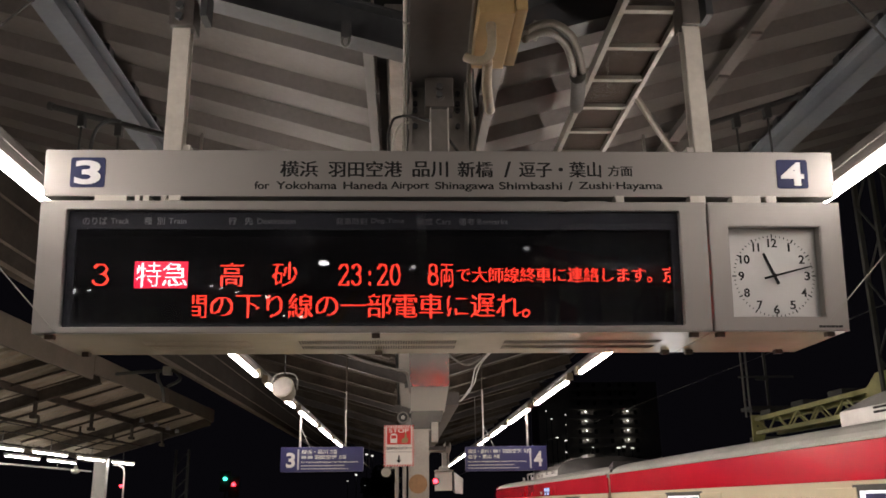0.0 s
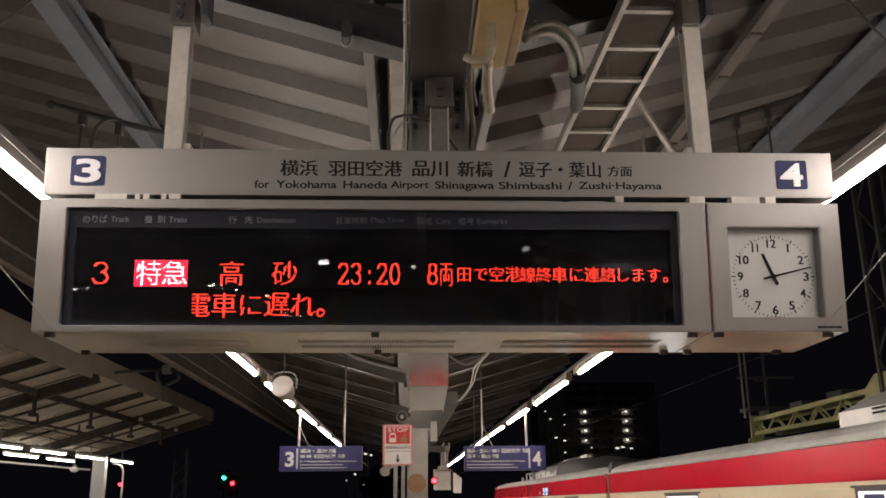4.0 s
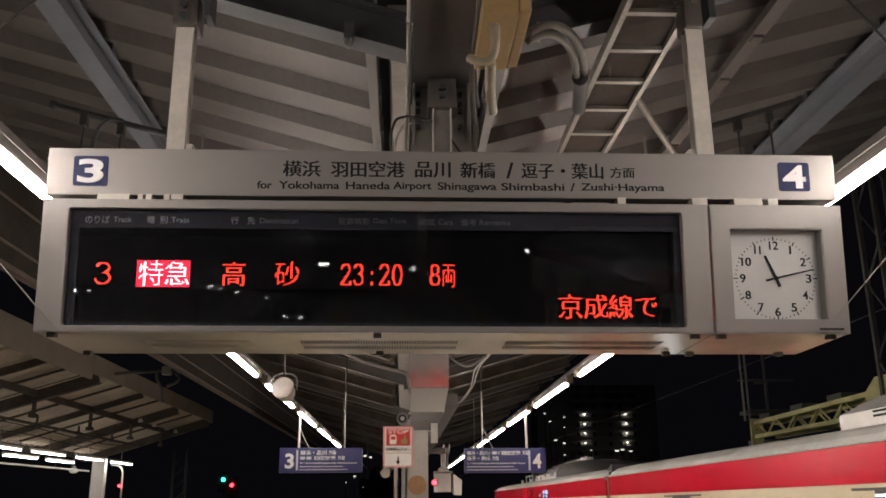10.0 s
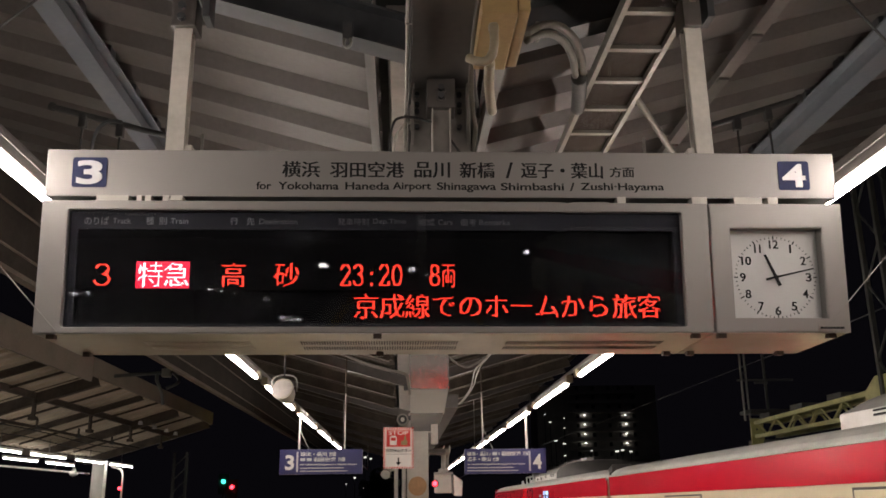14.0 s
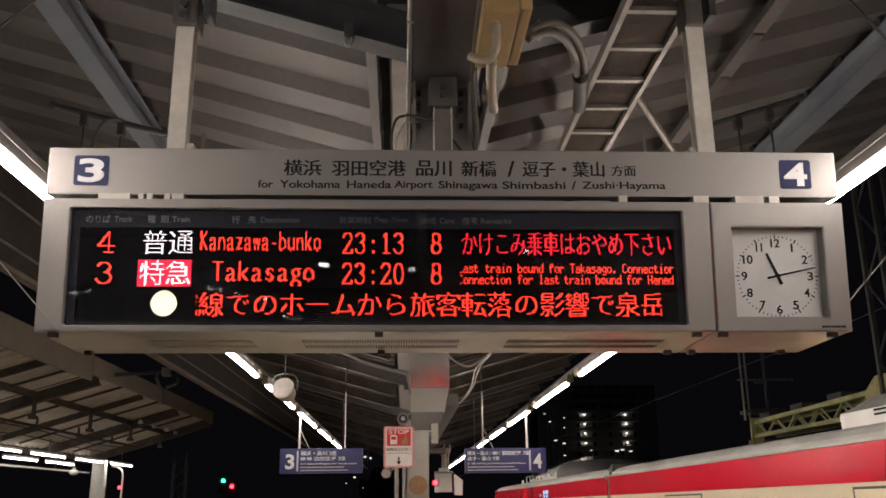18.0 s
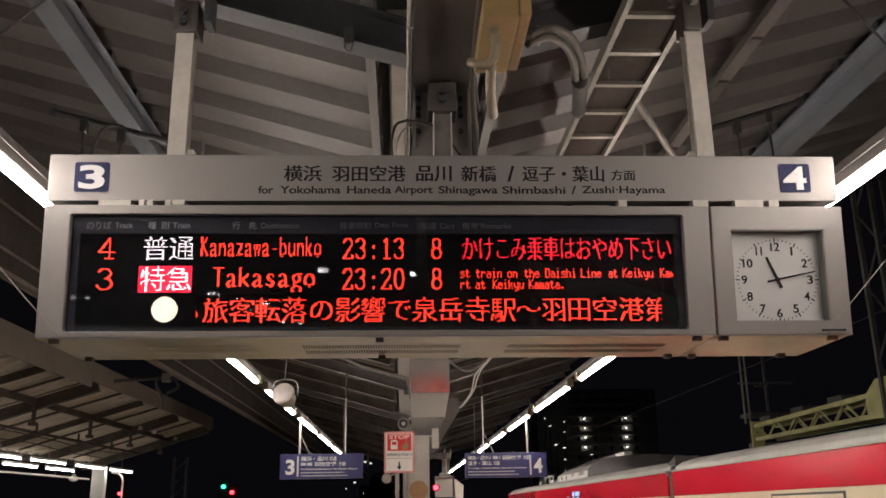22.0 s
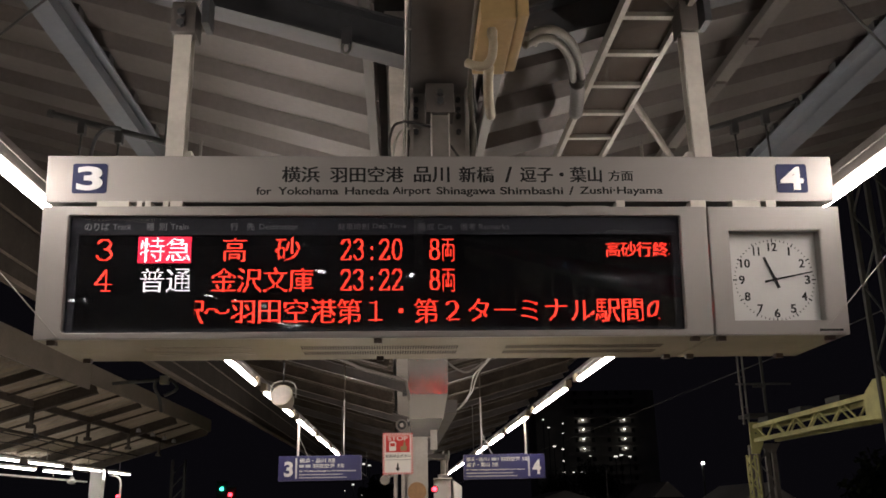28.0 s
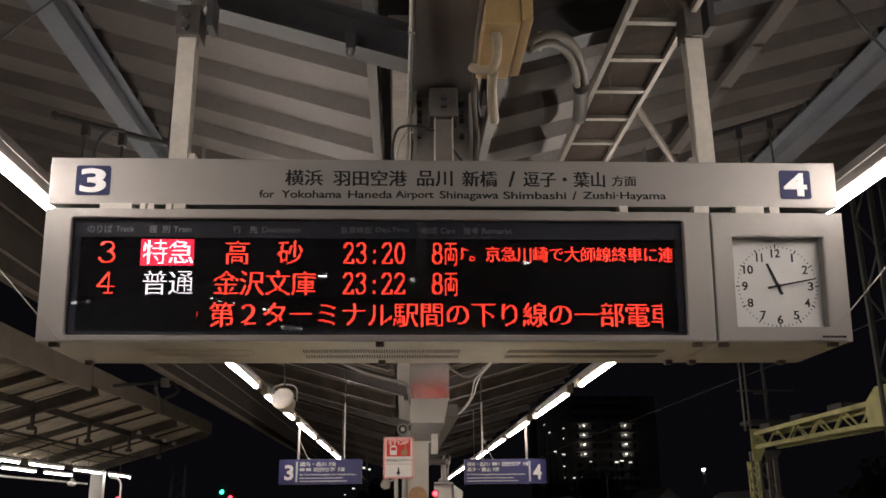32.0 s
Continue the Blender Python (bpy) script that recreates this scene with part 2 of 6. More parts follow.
def part(name, bm, material, parent, label="", local=False, smooth=False):
    """One mesh under a thing or part; bm in world metres unless local."""
    if not local:
        bm.transform(world_of(parent).inverted())
    me = mesh_of(bm, name, material)
    if smooth:
        for p in me.polygons:
            p.use_smooth = True
    ob = new(name, me)
    ob.parent = parent
    return tagged(ob, label)


def solid(name, bm, material, label, category, kind="", group="", smooth=False):
    """A thing of one mesh, in world metres, its origin at the world's."""
    me = mesh_of(bm, name, material)
    if smooth:
        for p in me.polygons:
            p.use_smooth = True
    return tagged(new(name, me), label, category, group, kind)


def box(x0, x1, y0, y1, z0, z1, bevel=0.0, bm=None):
    bm2 = bmesh.new()
    bmesh.ops.create_cube(bm2, size=1)
    for v in bm2.verts:
        v.co = Vector(((x0 + x1) / 2 + v.co.x * (x1 - x0), (y0 + y1) / 2 + v.co.y * (y1 - y0), (z0 + z1) / 2 + v.co.z * (z1 - z0)))
    if bevel:
        bmesh.ops.bevel(bm2, geom=bm2.edges[:], offset=bevel, segments=2, affect="EDGES", profile=0.7)
    return joined(bm, bm2)


def joined(bm, bm2):
    if bm is None:
        return bm2
    me = bpy.data.meshes.new("tmp")
    bm2.to_mesh(me)
    bm2.free()
    bm.from_mesh(me)
    bpy.data.meshes.remove(me)
    return bm


def rod(p, q, r, bm=None, n=10, r2=None):
    p, q = Vector(p), Vector(q)
    bm2 = bmesh.new()
    bmesh.ops.create_cone(bm2, cap_ends=True, segments=n, radius1=r, radius2=r if r2 is None else r2, depth=(q - p).length)
    turn = (q - p).to_track_quat("Z", "Y").to_matrix().to_4x4()
    bm2.transform(Matrix.Translation((p + q) / 2) @ turn)
    return joined(bm, bm2)


def pipe(points, r, n=10, bm=None):
    """A bent pipe through points, smoothed."""
    pts = [Vector(p) for p in points]
    fine = []
    for i in range(len(pts) - 1):
        p0, p1, p2, p3 = pts[max(i - 1, 0)], pts[i], pts[i + 1], pts[min(i + 2, len(pts) - 1)]
        for k in range(6):
            t = k / 6
            fine.append(0.5 * ((2 * p1) + (p2 - p0) * t + (2 * p0 - 5 * p1 + 4 * p2 - p3) * t * t + (3 * p1 - p0 - 3 * p2 + p3) * t ** 3))
    fine.append(pts[-1])
    bm2 = bmesh.new()
    rings = []
    side = None
    for i, p in enumerate(fine):
        d = (fine[min(i + 1, len(fine) - 1)] - fine[max(i - 1, 0)]).normalized()
        if side is None:
            side = d.orthogonal().normalized()
        side = (side - d * side.dot(d)).normalized()
        up = d.cross(side)
        rings.append([bm2.verts.new(p + r * (math.cos(a) * side + math.sin(a) * up)) for a in [2 * math.pi * k / n for k in range(n)]])
    for a, b in zip(rings, rings[1:]):
        for k in range(n):
            bm2.faces.new((a[k], a[(k + 1) % n], b[(k + 1) % n], b[k]))
    bm2.faces.new(rings[0][::-1])
    bm2.faces.new(rings[-1])
    return joined(bm, bm2)


def prism(profile, axis, a, b, bm=None):
    """A closed profile pulled along an axis: 'x' takes (y, z), 'y' takes (x, z), 'z' takes (x, y)."""
    bm2 = bmesh.new()

    def at(p, s):
        return {"x": (s, p[0], p[1]), "y": (p[0], s, p[1]), "z": (p[0], p[1], s)}[axis]
    lo = [bm2.verts.new(at(p, a)) for p in profile]
    hi = [bm2.verts.new(at(p, b)) for p in profile]
    n = len(profile)
    for i in range(n):
        bm2.faces.new((lo[i], lo[(i + 1) % n], hi[(i + 1) % n], hi[i]))
    bm2.faces.new(lo[::-1])
    bm2.faces.new(hi)
    bmesh.ops.recalc_face_normals(bm2, faces=bm2.faces[:])
    return joined(bm, bm2)


def hexa(lower, upper, bm=None):
    """A six-sided block between two quads, both counter-clockwise from above."""
    bm2 = bmesh.new()
    lo, hi = [bm2.verts.new(v) for v in lower], [bm2.verts.new(v) for v in upper]
    for i in range(4):
        bm2.faces.new((lo[i], lo[(i + 1) % 4], hi[(i + 1) % 4], hi[i]))
    bm2.faces.new(lo[::-1])
    bm2.faces.new(hi)
    bmesh.ops.recalc_face_normals(bm2, faces=bm2.faces[:])
    return joined(bm, bm2)


def disc(x, y, z0, z1, r, n=32, bm=None):
    return rod((x, y, z0), (x, y, z1), r, bm, n)


def h_section(p, q, w, h, t, bm=None, up=(0, 0, 1)):
    """A rolled H section from p to q, w across and h deep."""
    p, q = Vector(p), Vector(q)
    d = (q - p).normalized()
    side = d.cross(Vector(up)).normalized()
    top = side.cross(d)
    bm2 = bmesh.new()
    L = (q - p).length
    for x0, x1, z0, z1 in ((-w / 2, w / 2, -h / 2, -h / 2 + t), (-w / 2, w / 2, h / 2 - t, h / 2), (-t / 2, t / 2, -h / 2 + t, h / 2 - t)):
        box(x0, x1, 0, L, z0, z1, 0, bm2)
    m = Matrix.Identity(4)
    for i in range(3):
        m[i][0], m[i][1], m[i][2], m[i][3] = side[i], d[i], top[i], p[i]
    bm2.transform(m)
    return joined(bm, bm2)


# ---- writing ----
FONT = bpy.data.curves.new("writing", "FONT")
FONT_OB = bpy.data.objects.new("writing", FONT)
GLYPHS = {}


def glyph(ch):
    """Triangles of one character, in ems."""
    if ch not in GLYPHS:
        FONT.body = ch
        me = bpy.data.meshes.new_from_object(FONT_OB)
        me.calc_loop_triangles()
        co = np.array([v.co[:2] for v in me.vertices] or [(0, 0)])
        tri = np.array([t.vertices[:] for t in me.loop_triangles], int).reshape(-1, 3)
        GLYPHS[ch] = co[tri] if len(tri) else np.zeros((0, 3, 2))
        bpy.data.meshes.remove(me)
    return GLYPHS[ch]


# strokes of the board's figures on a field 12 wide and 24 high: lines (x0, y0, x1, y1) and arcs (x, y, rx, ry, from, to)
STROKES = {
    "0": [(5.0, 11.5, 3.9, 9.6, 0, 360)],
    "1": [(5, 2, 5, 21), (3, 18.5, 5, 21), (3, 2, 8, 2)],
    "2": [(5.0, 16.4, 3.8, 4.8, 175, -25), (8.3, 14.2, 1.4, 3), (1, 2, 9.6, 2), (9.4, 2, 9.4, 5)],
    "3": [(4.7, 16.7, 3.5, 4.6, 165, -80), (4.7, 7.1, 4.2, 5.2, 85, -165)],
    "4": [(6.6, 21, 0.6, 8), (0.6, 8, 10, 8), (6.8, 21, 6.8, 2), (4.6, 2, 9, 2)],
    "8": [(5.0, 16.6, 3.4, 4.7, 0, 360), (5.0, 7.0, 4.1, 5.1, 0, 360)],
}


def figure(ch, cols):
    """Lamps of a figure drawn with a pen two lamps wide and one high."""
    out = set()
    for s in STROKES[ch]:
        for k in range(241):
            u = k / 240
            if len(s) == 4:
                x, y = s[0] + (s[2] - s[0]) * u, s[1] + (s[3] - s[1]) * u
            else:
                a = radians(s[4] + (s[5] - s[4]) * u)
                x, y = s[0] + s[2] * math.cos(a), s[1] + s[3] * math.sin(a)
            x *= cols / 12
            out |= {(min(cols - 1, max(0, round(x + d))), min(23, max(0, round(y)))) for d in (0, 0.6)}
    return sorted(out)


def raster(ch, cols, rows, wide):
    """Cells of a cols x rows lamp field that the character lights. wide: full-width character."""
    if ch == "。" and rows < 20:
        return [(1, 3), (1, 2), (2, 1), (3, 1), (4, 2), (4, 3), (3, 4), (2, 4)]
    if ch in STROKES and rows == 24 and not wide:
        return figure(ch, cols)
    if ch == "・" and rows == 24:
        return [(c, r) for c in range(10, 14) for r in range(10, 14)]
    tri = glyph(ch)
    if not len(tri):
        return []
    lo, hi = tri.min((0, 1)), tri.max((0, 1))
    if wide:
        x0, x1 = 0.02, 0.98
    else:
        w = max(hi[0] - lo[0], 0.42)
        c = (lo[0] + hi[0]) / 2
        x0, x1 = c - w / 2 - 0.04, c + w / 2 + 0.04
    y0, y1 = (-0.10, 0.86) if wide else ((-0.06, 0.75) if ch in "0123456789:" else (-0.17, 0.72))
    sub = 3
    xs = x0 + (np.arange(cols * sub) + 0.5) / (cols * sub) * (x1 - x0)
    ys = y0 + (np.arange(rows * sub) + 0.5) / (rows * sub) * (y1 - y0)
    X, Y = np.meshgrid(xs, ys)
    hit = np.zeros(X.shape, bool)
    for a, b, c in tri:
        s1 = (b[0] - a[0]) * (Y - a[1]) - (b[1] - a[1]) * (X - a[0])
        s2 = (c[0] - b[0]) * (Y - b[1]) - (c[1] - b[1]) * (X - b[0])
        s3 = (a[0] - c[0]) * (Y - c[1]) - (a[1] - c[1]) * (X - c[0])
        hit |= ((s1 >= 0) & (s2 >= 0) & (s3 >= 0)) | ((s1 <= 0) & (s2 <= 0) & (s3 <= 0))
    n = hit.reshape(rows, sub, cols, sub).sum((1, 3))
    on = n >= (4 if rows < 14 else 6 if rows < 20 else 5)
    if rows < 20 or ch in "・。.:，":
        return [(c, r) for r in range(rows) for c in range(cols) if on[r, c]]
    # level strokes one lamp thick, upright strokes two: keep the upper lamp of each thin level run
    keep = on.copy()
    for r in range(rows):
        for c in range(cols):
            if not on[r, c]:
                continue
            a = b = r
            while a > 0 and on[a - 1, c]:
                a -= 1
            while b < rows - 1 and on[b + 1, c]:
                b += 1
            if b - a > 3:
                continue
            l_ = k = c
            while l_ > 0 and on[r, l_ - 1]:
                l_ -= 1
            while k < cols - 1 and on[r, k + 1]:
                k += 1
            if k - l_ >= 3 and r != b:
                keep[r, c] = False
    # upright strokes at most two lamps wide
    tall = np.zeros(keep.shape, bool)
    for c in range(cols):
        for r in range(rows - 4):
            if keep[r:r + 5, c].all():
                tall[r:r + 5, c] = True
    for r in range(rows):
        for c in range(1, cols - 1):
            if tall[r, c - 1] and tall[r, c] and tall[r, c + 1] and keep[r, c - 1:c + 2].all() and (c < 2 or not keep[r, c - 2]):
                keep[r, c - 1] = False
    return [(c, r) for r in range(rows) for c in range(cols) if keep[r, c]]


def lamps_mesh(cells, px, py, name, material, fill=0.78, depth=0.0012):
    """Square lamps at cells (x, y in metres, lower left corners) as one mesh."""
    verts, faces = [], []
    for x, y in cells:
        a, b = px * (1 - fill) / 2, py * (1 - fill) / 2
        x0, x1, y0, y1 = x + a, x + px - a, y + b, y + py - b
        k = len(verts)
        verts += [(x0, y0, 0), (x1, y0, 0), (x1, y1, 0), (x0, y1, 0), (x0, y0, depth), (x1, y0, depth), (x1, y1, depth), (x0, y1, depth)]
        faces += [(k + 4, k + 5, k + 6, k + 7), (k, k + 1, k + 5, k + 4), (k + 1, k + 2, k + 6, k + 5), (k + 2, k + 3, k + 7, k + 6), (k + 3, k, k + 4, k + 7)]
    me = bpy.data.meshes.new(name)
    me.from_pydata(verts, [], faces)
    me.materials.append(material)
    return me


# small lamp letters, rows from the top; two rows hang below the line
LETTERS = {
    "L": "#..../#..../#..../#..../#..../#..../#..../#..../#####",
    "T": "#####/..#../..#../..#../..#../..#../..#../..#../..#..",
    "C": ".###./#...#/#..../#..../#..../#..../#..../#...#/.###.",
    "D": "####./#...#/#...#/#...#/#...#/#...#/#...#/#...#/####.",
    "K": "#...#/#..#./#.#../##.../##.../#.#../#..#./#...#/#...#",
    "H": "#...#/#...#/#...#/#...#/#####/#...#/#...#/#...#/#...#",
    "A": "..#../.#.#./#...#/#...#/#...#/#####/#...#/#...#/#...#",
    "a": "...../...../...../.###./....#/.####/#...#/#...#/.####",
    "s": "...../...../...../.####/#..../.###./....#/....#/####.",
    "t": "...../.#.../.#.../####./.#.../.#.../.#.../.#..#/..##.",
    "r": "...../...../...../#.##./##..#/#..../#..../#..../#....",
    "i": "..#../...../...../.##../..#../..#../..#../..#../.###.",
    "n": "...../...../...../#.##./##..#/#...#/#...#/#...#/#...#",
    "b": "#..../#..../#..../#.##./##..#/#...#/#...#/#...#/####.",
    "o": "...../...../...../.###./#...#/#...#/#...#/#...#/.###.",
    "u": "...../...../...../#...#/#...#/#...#/#...#/#..##/.##.#",
    "d": "....#/....#/....#/.####/#...#/#...#/#...#/#..##/.##.#",
    "f": "..##./.#..#/.#.../####./.#.../.#.../.#.../.#.../.#...",
    "k": "#..../#..../#..../#..#./#.#../##.../#.#../#..#./#...#",
    "g": "...../...../...../.####/#...#/#...#/#...#/.####/....#/....#/.###.",
    ".": "...../...../...../...../...../...../...../.##../.##..",
    "e": "...../...../...../.###./#...#/#####/#..../#...#/.###.",
    "c": "...../...../...../.###./#...#/#..../#..../#...#/.###.",
    "h": "#..../#..../#..../#.##./##..#/#...#/#...#/#...#/#...#",
    "y": "...../...../...../#...#/#...#/#...#/#...#/.####/....#/....#/.###.",
    "w": "...../...../...../#...#/#...#/#.#.#/#.#.#/#.#.#/.#.#.",
    "p": "...../...../...../####./#...#/#...#/#...#/##..#/#.##./#..../#....",
    "m": "...../...../...../##.#./#.#.#/#.#.#/#.#.#/#.#.#/#.#.#",
    "l": ".##../..#../..#../..#../..#../..#../..#../..#../.###.",
}


def letter(ch):
    return [(c, 10 - r) for r, row in enumerate(LETTERS[ch].split("/")) for c, dot_ in enumerate(row) if dot_ == "#"]


def led_cells(text, pitch, height, cols, rows, wide=True):
    """Lamp cells of a text whose characters stand pitch apart; origin at its left end, half height."""
    px, py = pitch / cols, height / rows
    out = []
    for i, ch in enumerate(text):
        out += [(i * pitch + c * px, -height / 2 + r * py) for c, r in (letter(ch) if rows == 11 and ch in LETTERS else raster(ch, cols, rows, wide))]
    return out, px, py


def writing(body, x0, x1, yc, height, bm=None, depth=0.0008, z=0.0, bold=0.012, smear=0.0):
    """Printed words stretched from x0 to x1, height tall, about yc, flat in xy and facing +z."""
    FONT.body, FONT.extrude, FONT.offset = body, depth, bold
    me = bpy.data.meshes.new_from_object(FONT_OB)
    FONT.extrude = FONT.offset = 0
    bm2 = bmesh.new()
    bm2.from_mesh(me)
    bpy.data.meshes.remove(me)
    xs, ys = [v.co.x for v in bm2.verts], [v.co.y for v in bm2.verts]
    sx, sy = (x1 - x0) / (max(xs) - min(xs)), height / (max(ys) - min(ys))
    bx, by = min(xs), (max(ys) + min(ys)) / 2
    for v in bm2.verts:
        v.co = Vector((x0 + (v.co.x - bx) * sx, yc + (v.co.y - by) * sy, z + v.co.z))
    if smear:
        me = bpy.data.meshes.new("tmp")
        bm2.to_mesh(me)
        for v in me.vertices:
            v.co += Vector((smear, 0, -0.0002))
        bm2.from_mesh(me)
        bpy.data.meshes.remove(me)
    return joined(bm, bm2)


def rounded(x0, x1, y0, y1, r, z0, z1, n=5):
    pts = []
    for cx, cy, a0 in ((x1 - r, y1 - r, 0), (x0 + r, y1 - r, 90), (x0 + r, y0 + r, 180), (x1 - r, y0 + r, 270)):
        for k in range(n + 1):
            a = radians(a0 + 90 * k / n)
            pts.append((cx + r * math.cos(a), cy + r * math.sin(a)))
    return prism(pts, "z", z0, z1)


def ring(x0, x1, y0, y1, xi0, xi1, yi0, yi1, z0, z1, bevel=0.004):
    """A rectangular frame with a rectangular opening."""
    bm = bmesh.new()
    o = [(x0, y0), (x1, y0), (x1, y1), (x0, y1)]
    i = [(xi0, yi0), (xi1, yi0), (xi1, yi1), (xi0, yi1)]
    v = {}
    for key, pts in (("o", o), ("i", i)):
        for lev, z in enumerate((z0, z1)):
            v[key, lev] = [bm.verts.new((*p, z)) for p in pts]
    for k in range(4):
        j = (k + 1) % 4
        bm.faces.new((v["o", 1][k], v["o", 1][j], v["i", 1][j], v["i", 1][k]))
        bm.faces.new((v["o", 0][j], v["o", 0][k], v["i", 0][k], v["i", 0][j]))
        bm.faces.new((v["o", 0][k], v["o", 0][j], v["o", 1][j], v["o", 1][k]))
        bm.faces.new((v["i", 0][j], v["i", 0][k], v["i", 1][k], v["i", 1][j]))
    bmesh.ops.recalc_face_normals(bm, faces=bm.faces[:])
    if bevel:
        edges = [e for e in bm.edges if abs(e.verts[0].co.z - z1) < 1e-6 and abs(e.verts[1].co.z - z1) < 1e-6 and (len({vv.co.xy[:] for vv in e.verts} & {tuple(p) for p in o}) == 2 or True)]
        edges = [e for e in edges if len(e.link_faces) == 2 and abs(e.link_faces[0].normal.dot(e.link_faces[1].normal)) < 0.5]
        bmesh.ops.bevel(bm, geom=edges, offset=bevel, segments=2, affect="EDGES")
    return bm


def soft_ring(x0, x1, y0, y1, xi0, xi1, yi0, yi1, r, z0, z1, n=6):
    """A rectangular frame whose opening has rounded corners and a small chamfer."""
    bm = bmesh.new()
    corners = ((xi1 - r, yi1 - r, 0, (x1, y1)), (xi0 + r, yi1 - r, 90, (x0, y1)), (xi0 + r, yi0 + r, 180, (x0, y0)), (xi1 - r, yi0 + r, 270, (x1, y0)))
    c = 0.003
    loops = {}
    for key, z, grow in (("front", z1, c), ("lip", z1 - c, 0.0), ("back", z0, 0.0)):
        loops[key] = [[bm.verts.new((cx + (r + grow) * math.cos(radians(a0 + 90 * k / n)), cy + (r + grow) * math.sin(radians(a0 + 90 * k / n)), z)) for k in range(n + 1)] for cx, cy, a0, _ in corners]
    outer = {z: [bm.verts.new((*o, z)) for *_, o in corners] for z in (z0, z1)}
    flat = {key: [v for arc in loops[key] for v in arc] for key in loops}
    m = len(flat["lip"])
    for a, b in (("front", "lip"), ("lip", "back")):
        for i in range(m):
            bm.faces.new((flat[a][i], flat[a][(i + 1) % m], flat[b][(i + 1) % m], flat[b][i]))
    for key, z in (("front", z1), ("back", z0)):
        for q in range(4):
            arc, nxt = loops[key][q], loops[key][(q + 1) % 4]
            for i in range(n):
                bm.faces.new((outer[z][q], arc[i + 1], arc[i]))
            bm.faces.new((outer[z][q], outer[z][(q + 1) % 4], nxt[0], arc[-1]))
    for q in range(4):
        p = (q + 1) % 4
        bm.faces.new((outer[z1][q], outer[z0][q], outer[z0][p], outer[z1][p]))
    bmesh.ops.recalc_face_normals(bm, faces=bm.faces[:])
    rim = [e for e in bm.edges if {v for v in e.verts} <= set(outer[z1])]
    bmesh.ops.bevel(bm, geom=rim, offset=0.004, segments=2, affect="EDGES")
    return bm


# ---- ground, platforms, tracks ----
solid("ground", box(-700, 700, -500, 900, -1.9, -1.5), M_GROUND, "dark night ground around the railway", "ground", "structure")
solid("track_bed", box(-40, 40, -120, 220, -1.6, -1.32), M_BALLAST, "grey-brown ballast bed under the tracks", "track bed", "structure")
solid("floor", box(CX - 3.05, CX + 3.05, -60, 75, -1.5, 0.0, 0.01), M_CONCRETE, "grey concrete island platform floor", "platform", "structure")
solid("platform_opposite", box(-13.6, -7.2, -60, 45, -1.5, 0.0, 0.01), M_CONCRETE, "grey concrete platform across the track", "platform", "structure")
for sx in (-1, 1):
    solid("tactile_strip", box(CX + sx * 2.25 - 0.15, CX + sx * 2.25 + 0.15, -60, 75, 0.0005, 0.006), M_YELLOW, "yellow tactile paving strip on the platform", "tactile paving", "structure")
for xc in (4.78, -4.4, -5.6 - 10.4, 8.2):
    for s in (-0.72, 0.72):
        prof = [(xc + s - 0.06, -1.32), (xc + s + 0.06, -1.32), (xc + s + 0.02, -1.28), (xc + s + 0.035, -1.19), (xc + s + 0.03, -1.16), (xc + s - 0.03, -1.16), (xc + s - 0.035, -1.19), (xc + s - 0.02, -1.28)]
        solid("rail", prism(prof, "y", -120, 220), M_RAIL, "worn steel rail on the ballast", "rail", "structure")

# ---- canopy over the platform: folded sheets falling to a middle gutter ----
SLOPE, ROOF_Z0, PITCH = 0.282, 4.03, 0.5335


def folded_sheet(name, x_in, x_out, y0, y1, z_in, z_out, pitch, depth, material, label):
    verts, faces = [], []
    y, prof = y0, []
    while y < y1:
        for dy, dz in ((0.0, 0.0), (0.455, 0.0), (0.52, 1.0), (0.89, 1.0)):
            prof.append((y + dy * pitch, dz * depth))
        y += pitch
    n = len(prof)
    for x, z in ((x_in, z_in), (x_out, z_out)):
        verts += [(x, py, z + pz) for py, pz in prof]
    for x, z in ((x_in, z_in), (x_out, z_out)):
        verts += [(x, py, z + pz + 0.012) for py, pz in prof]
    for i in range(n - 1):
        faces.append((i, i + 1, n + i + 1, n + i))
        faces.append((2 * n + i, 3 * n + i, 3 * n + i + 1, 2 * n + i + 1))
        faces.append((i, 2 * n + i, 2 * n + i + 1, i + 1))
        faces.append((n + i, n + i + 1, 3 * n + i + 1, 3 * n + i))
    me = bpy.data.meshes.new(name)
    me.from_pydata(verts, [], faces)
    me.materials.append(material)
    return tagged(new(name, me), label, "canopy roof", "", "structure")


EAVE, EAVE_NEAR = 3.85, 4.75
for sx in (-1, 1):
    reach = EAVE if sx < 0 else EAVE_NEAR
    # runs on unseen far behind, added so the pane mirrors no open sky
    folded_sheet("ceiling", CX + sx * 0.30, CX + sx * reach, 4.345 - 110 * PITCH, 12.3, ROOF_Z0 + SLOPE * 0.30, ROOF_Z0 + SLOPE * reach, PITCH, 0.085, M_ROOF, "grey folded steel canopy roof with deep ribs, dusty")
    # far length of the same roof, its dimmer light put into the colour
    folded_sheet("ceiling", CX + sx * 0.30, CX + sx * EAVE, 12.9, 52, ROOF_Z0 + SLOPE * 0.30, ROOF_Z0 + SLOPE * EAVE, PITCH, 0.085, M_ROOFFAR, "grimy canopy roof over close-set joists, its dimness put into a dark brown")
    # edge channel beside the valley
    solid("trim", prism([(CX + sx * 0.312, 4.02), (CX + sx * 0.362, 4.02), (CX + sx * 0.362, 4.12), (CX + sx * 0.312, 4.12)], "y", -14, 6.3), M_TRIM, "painted steel channel along the canopy valley", "edge channel", "structure")
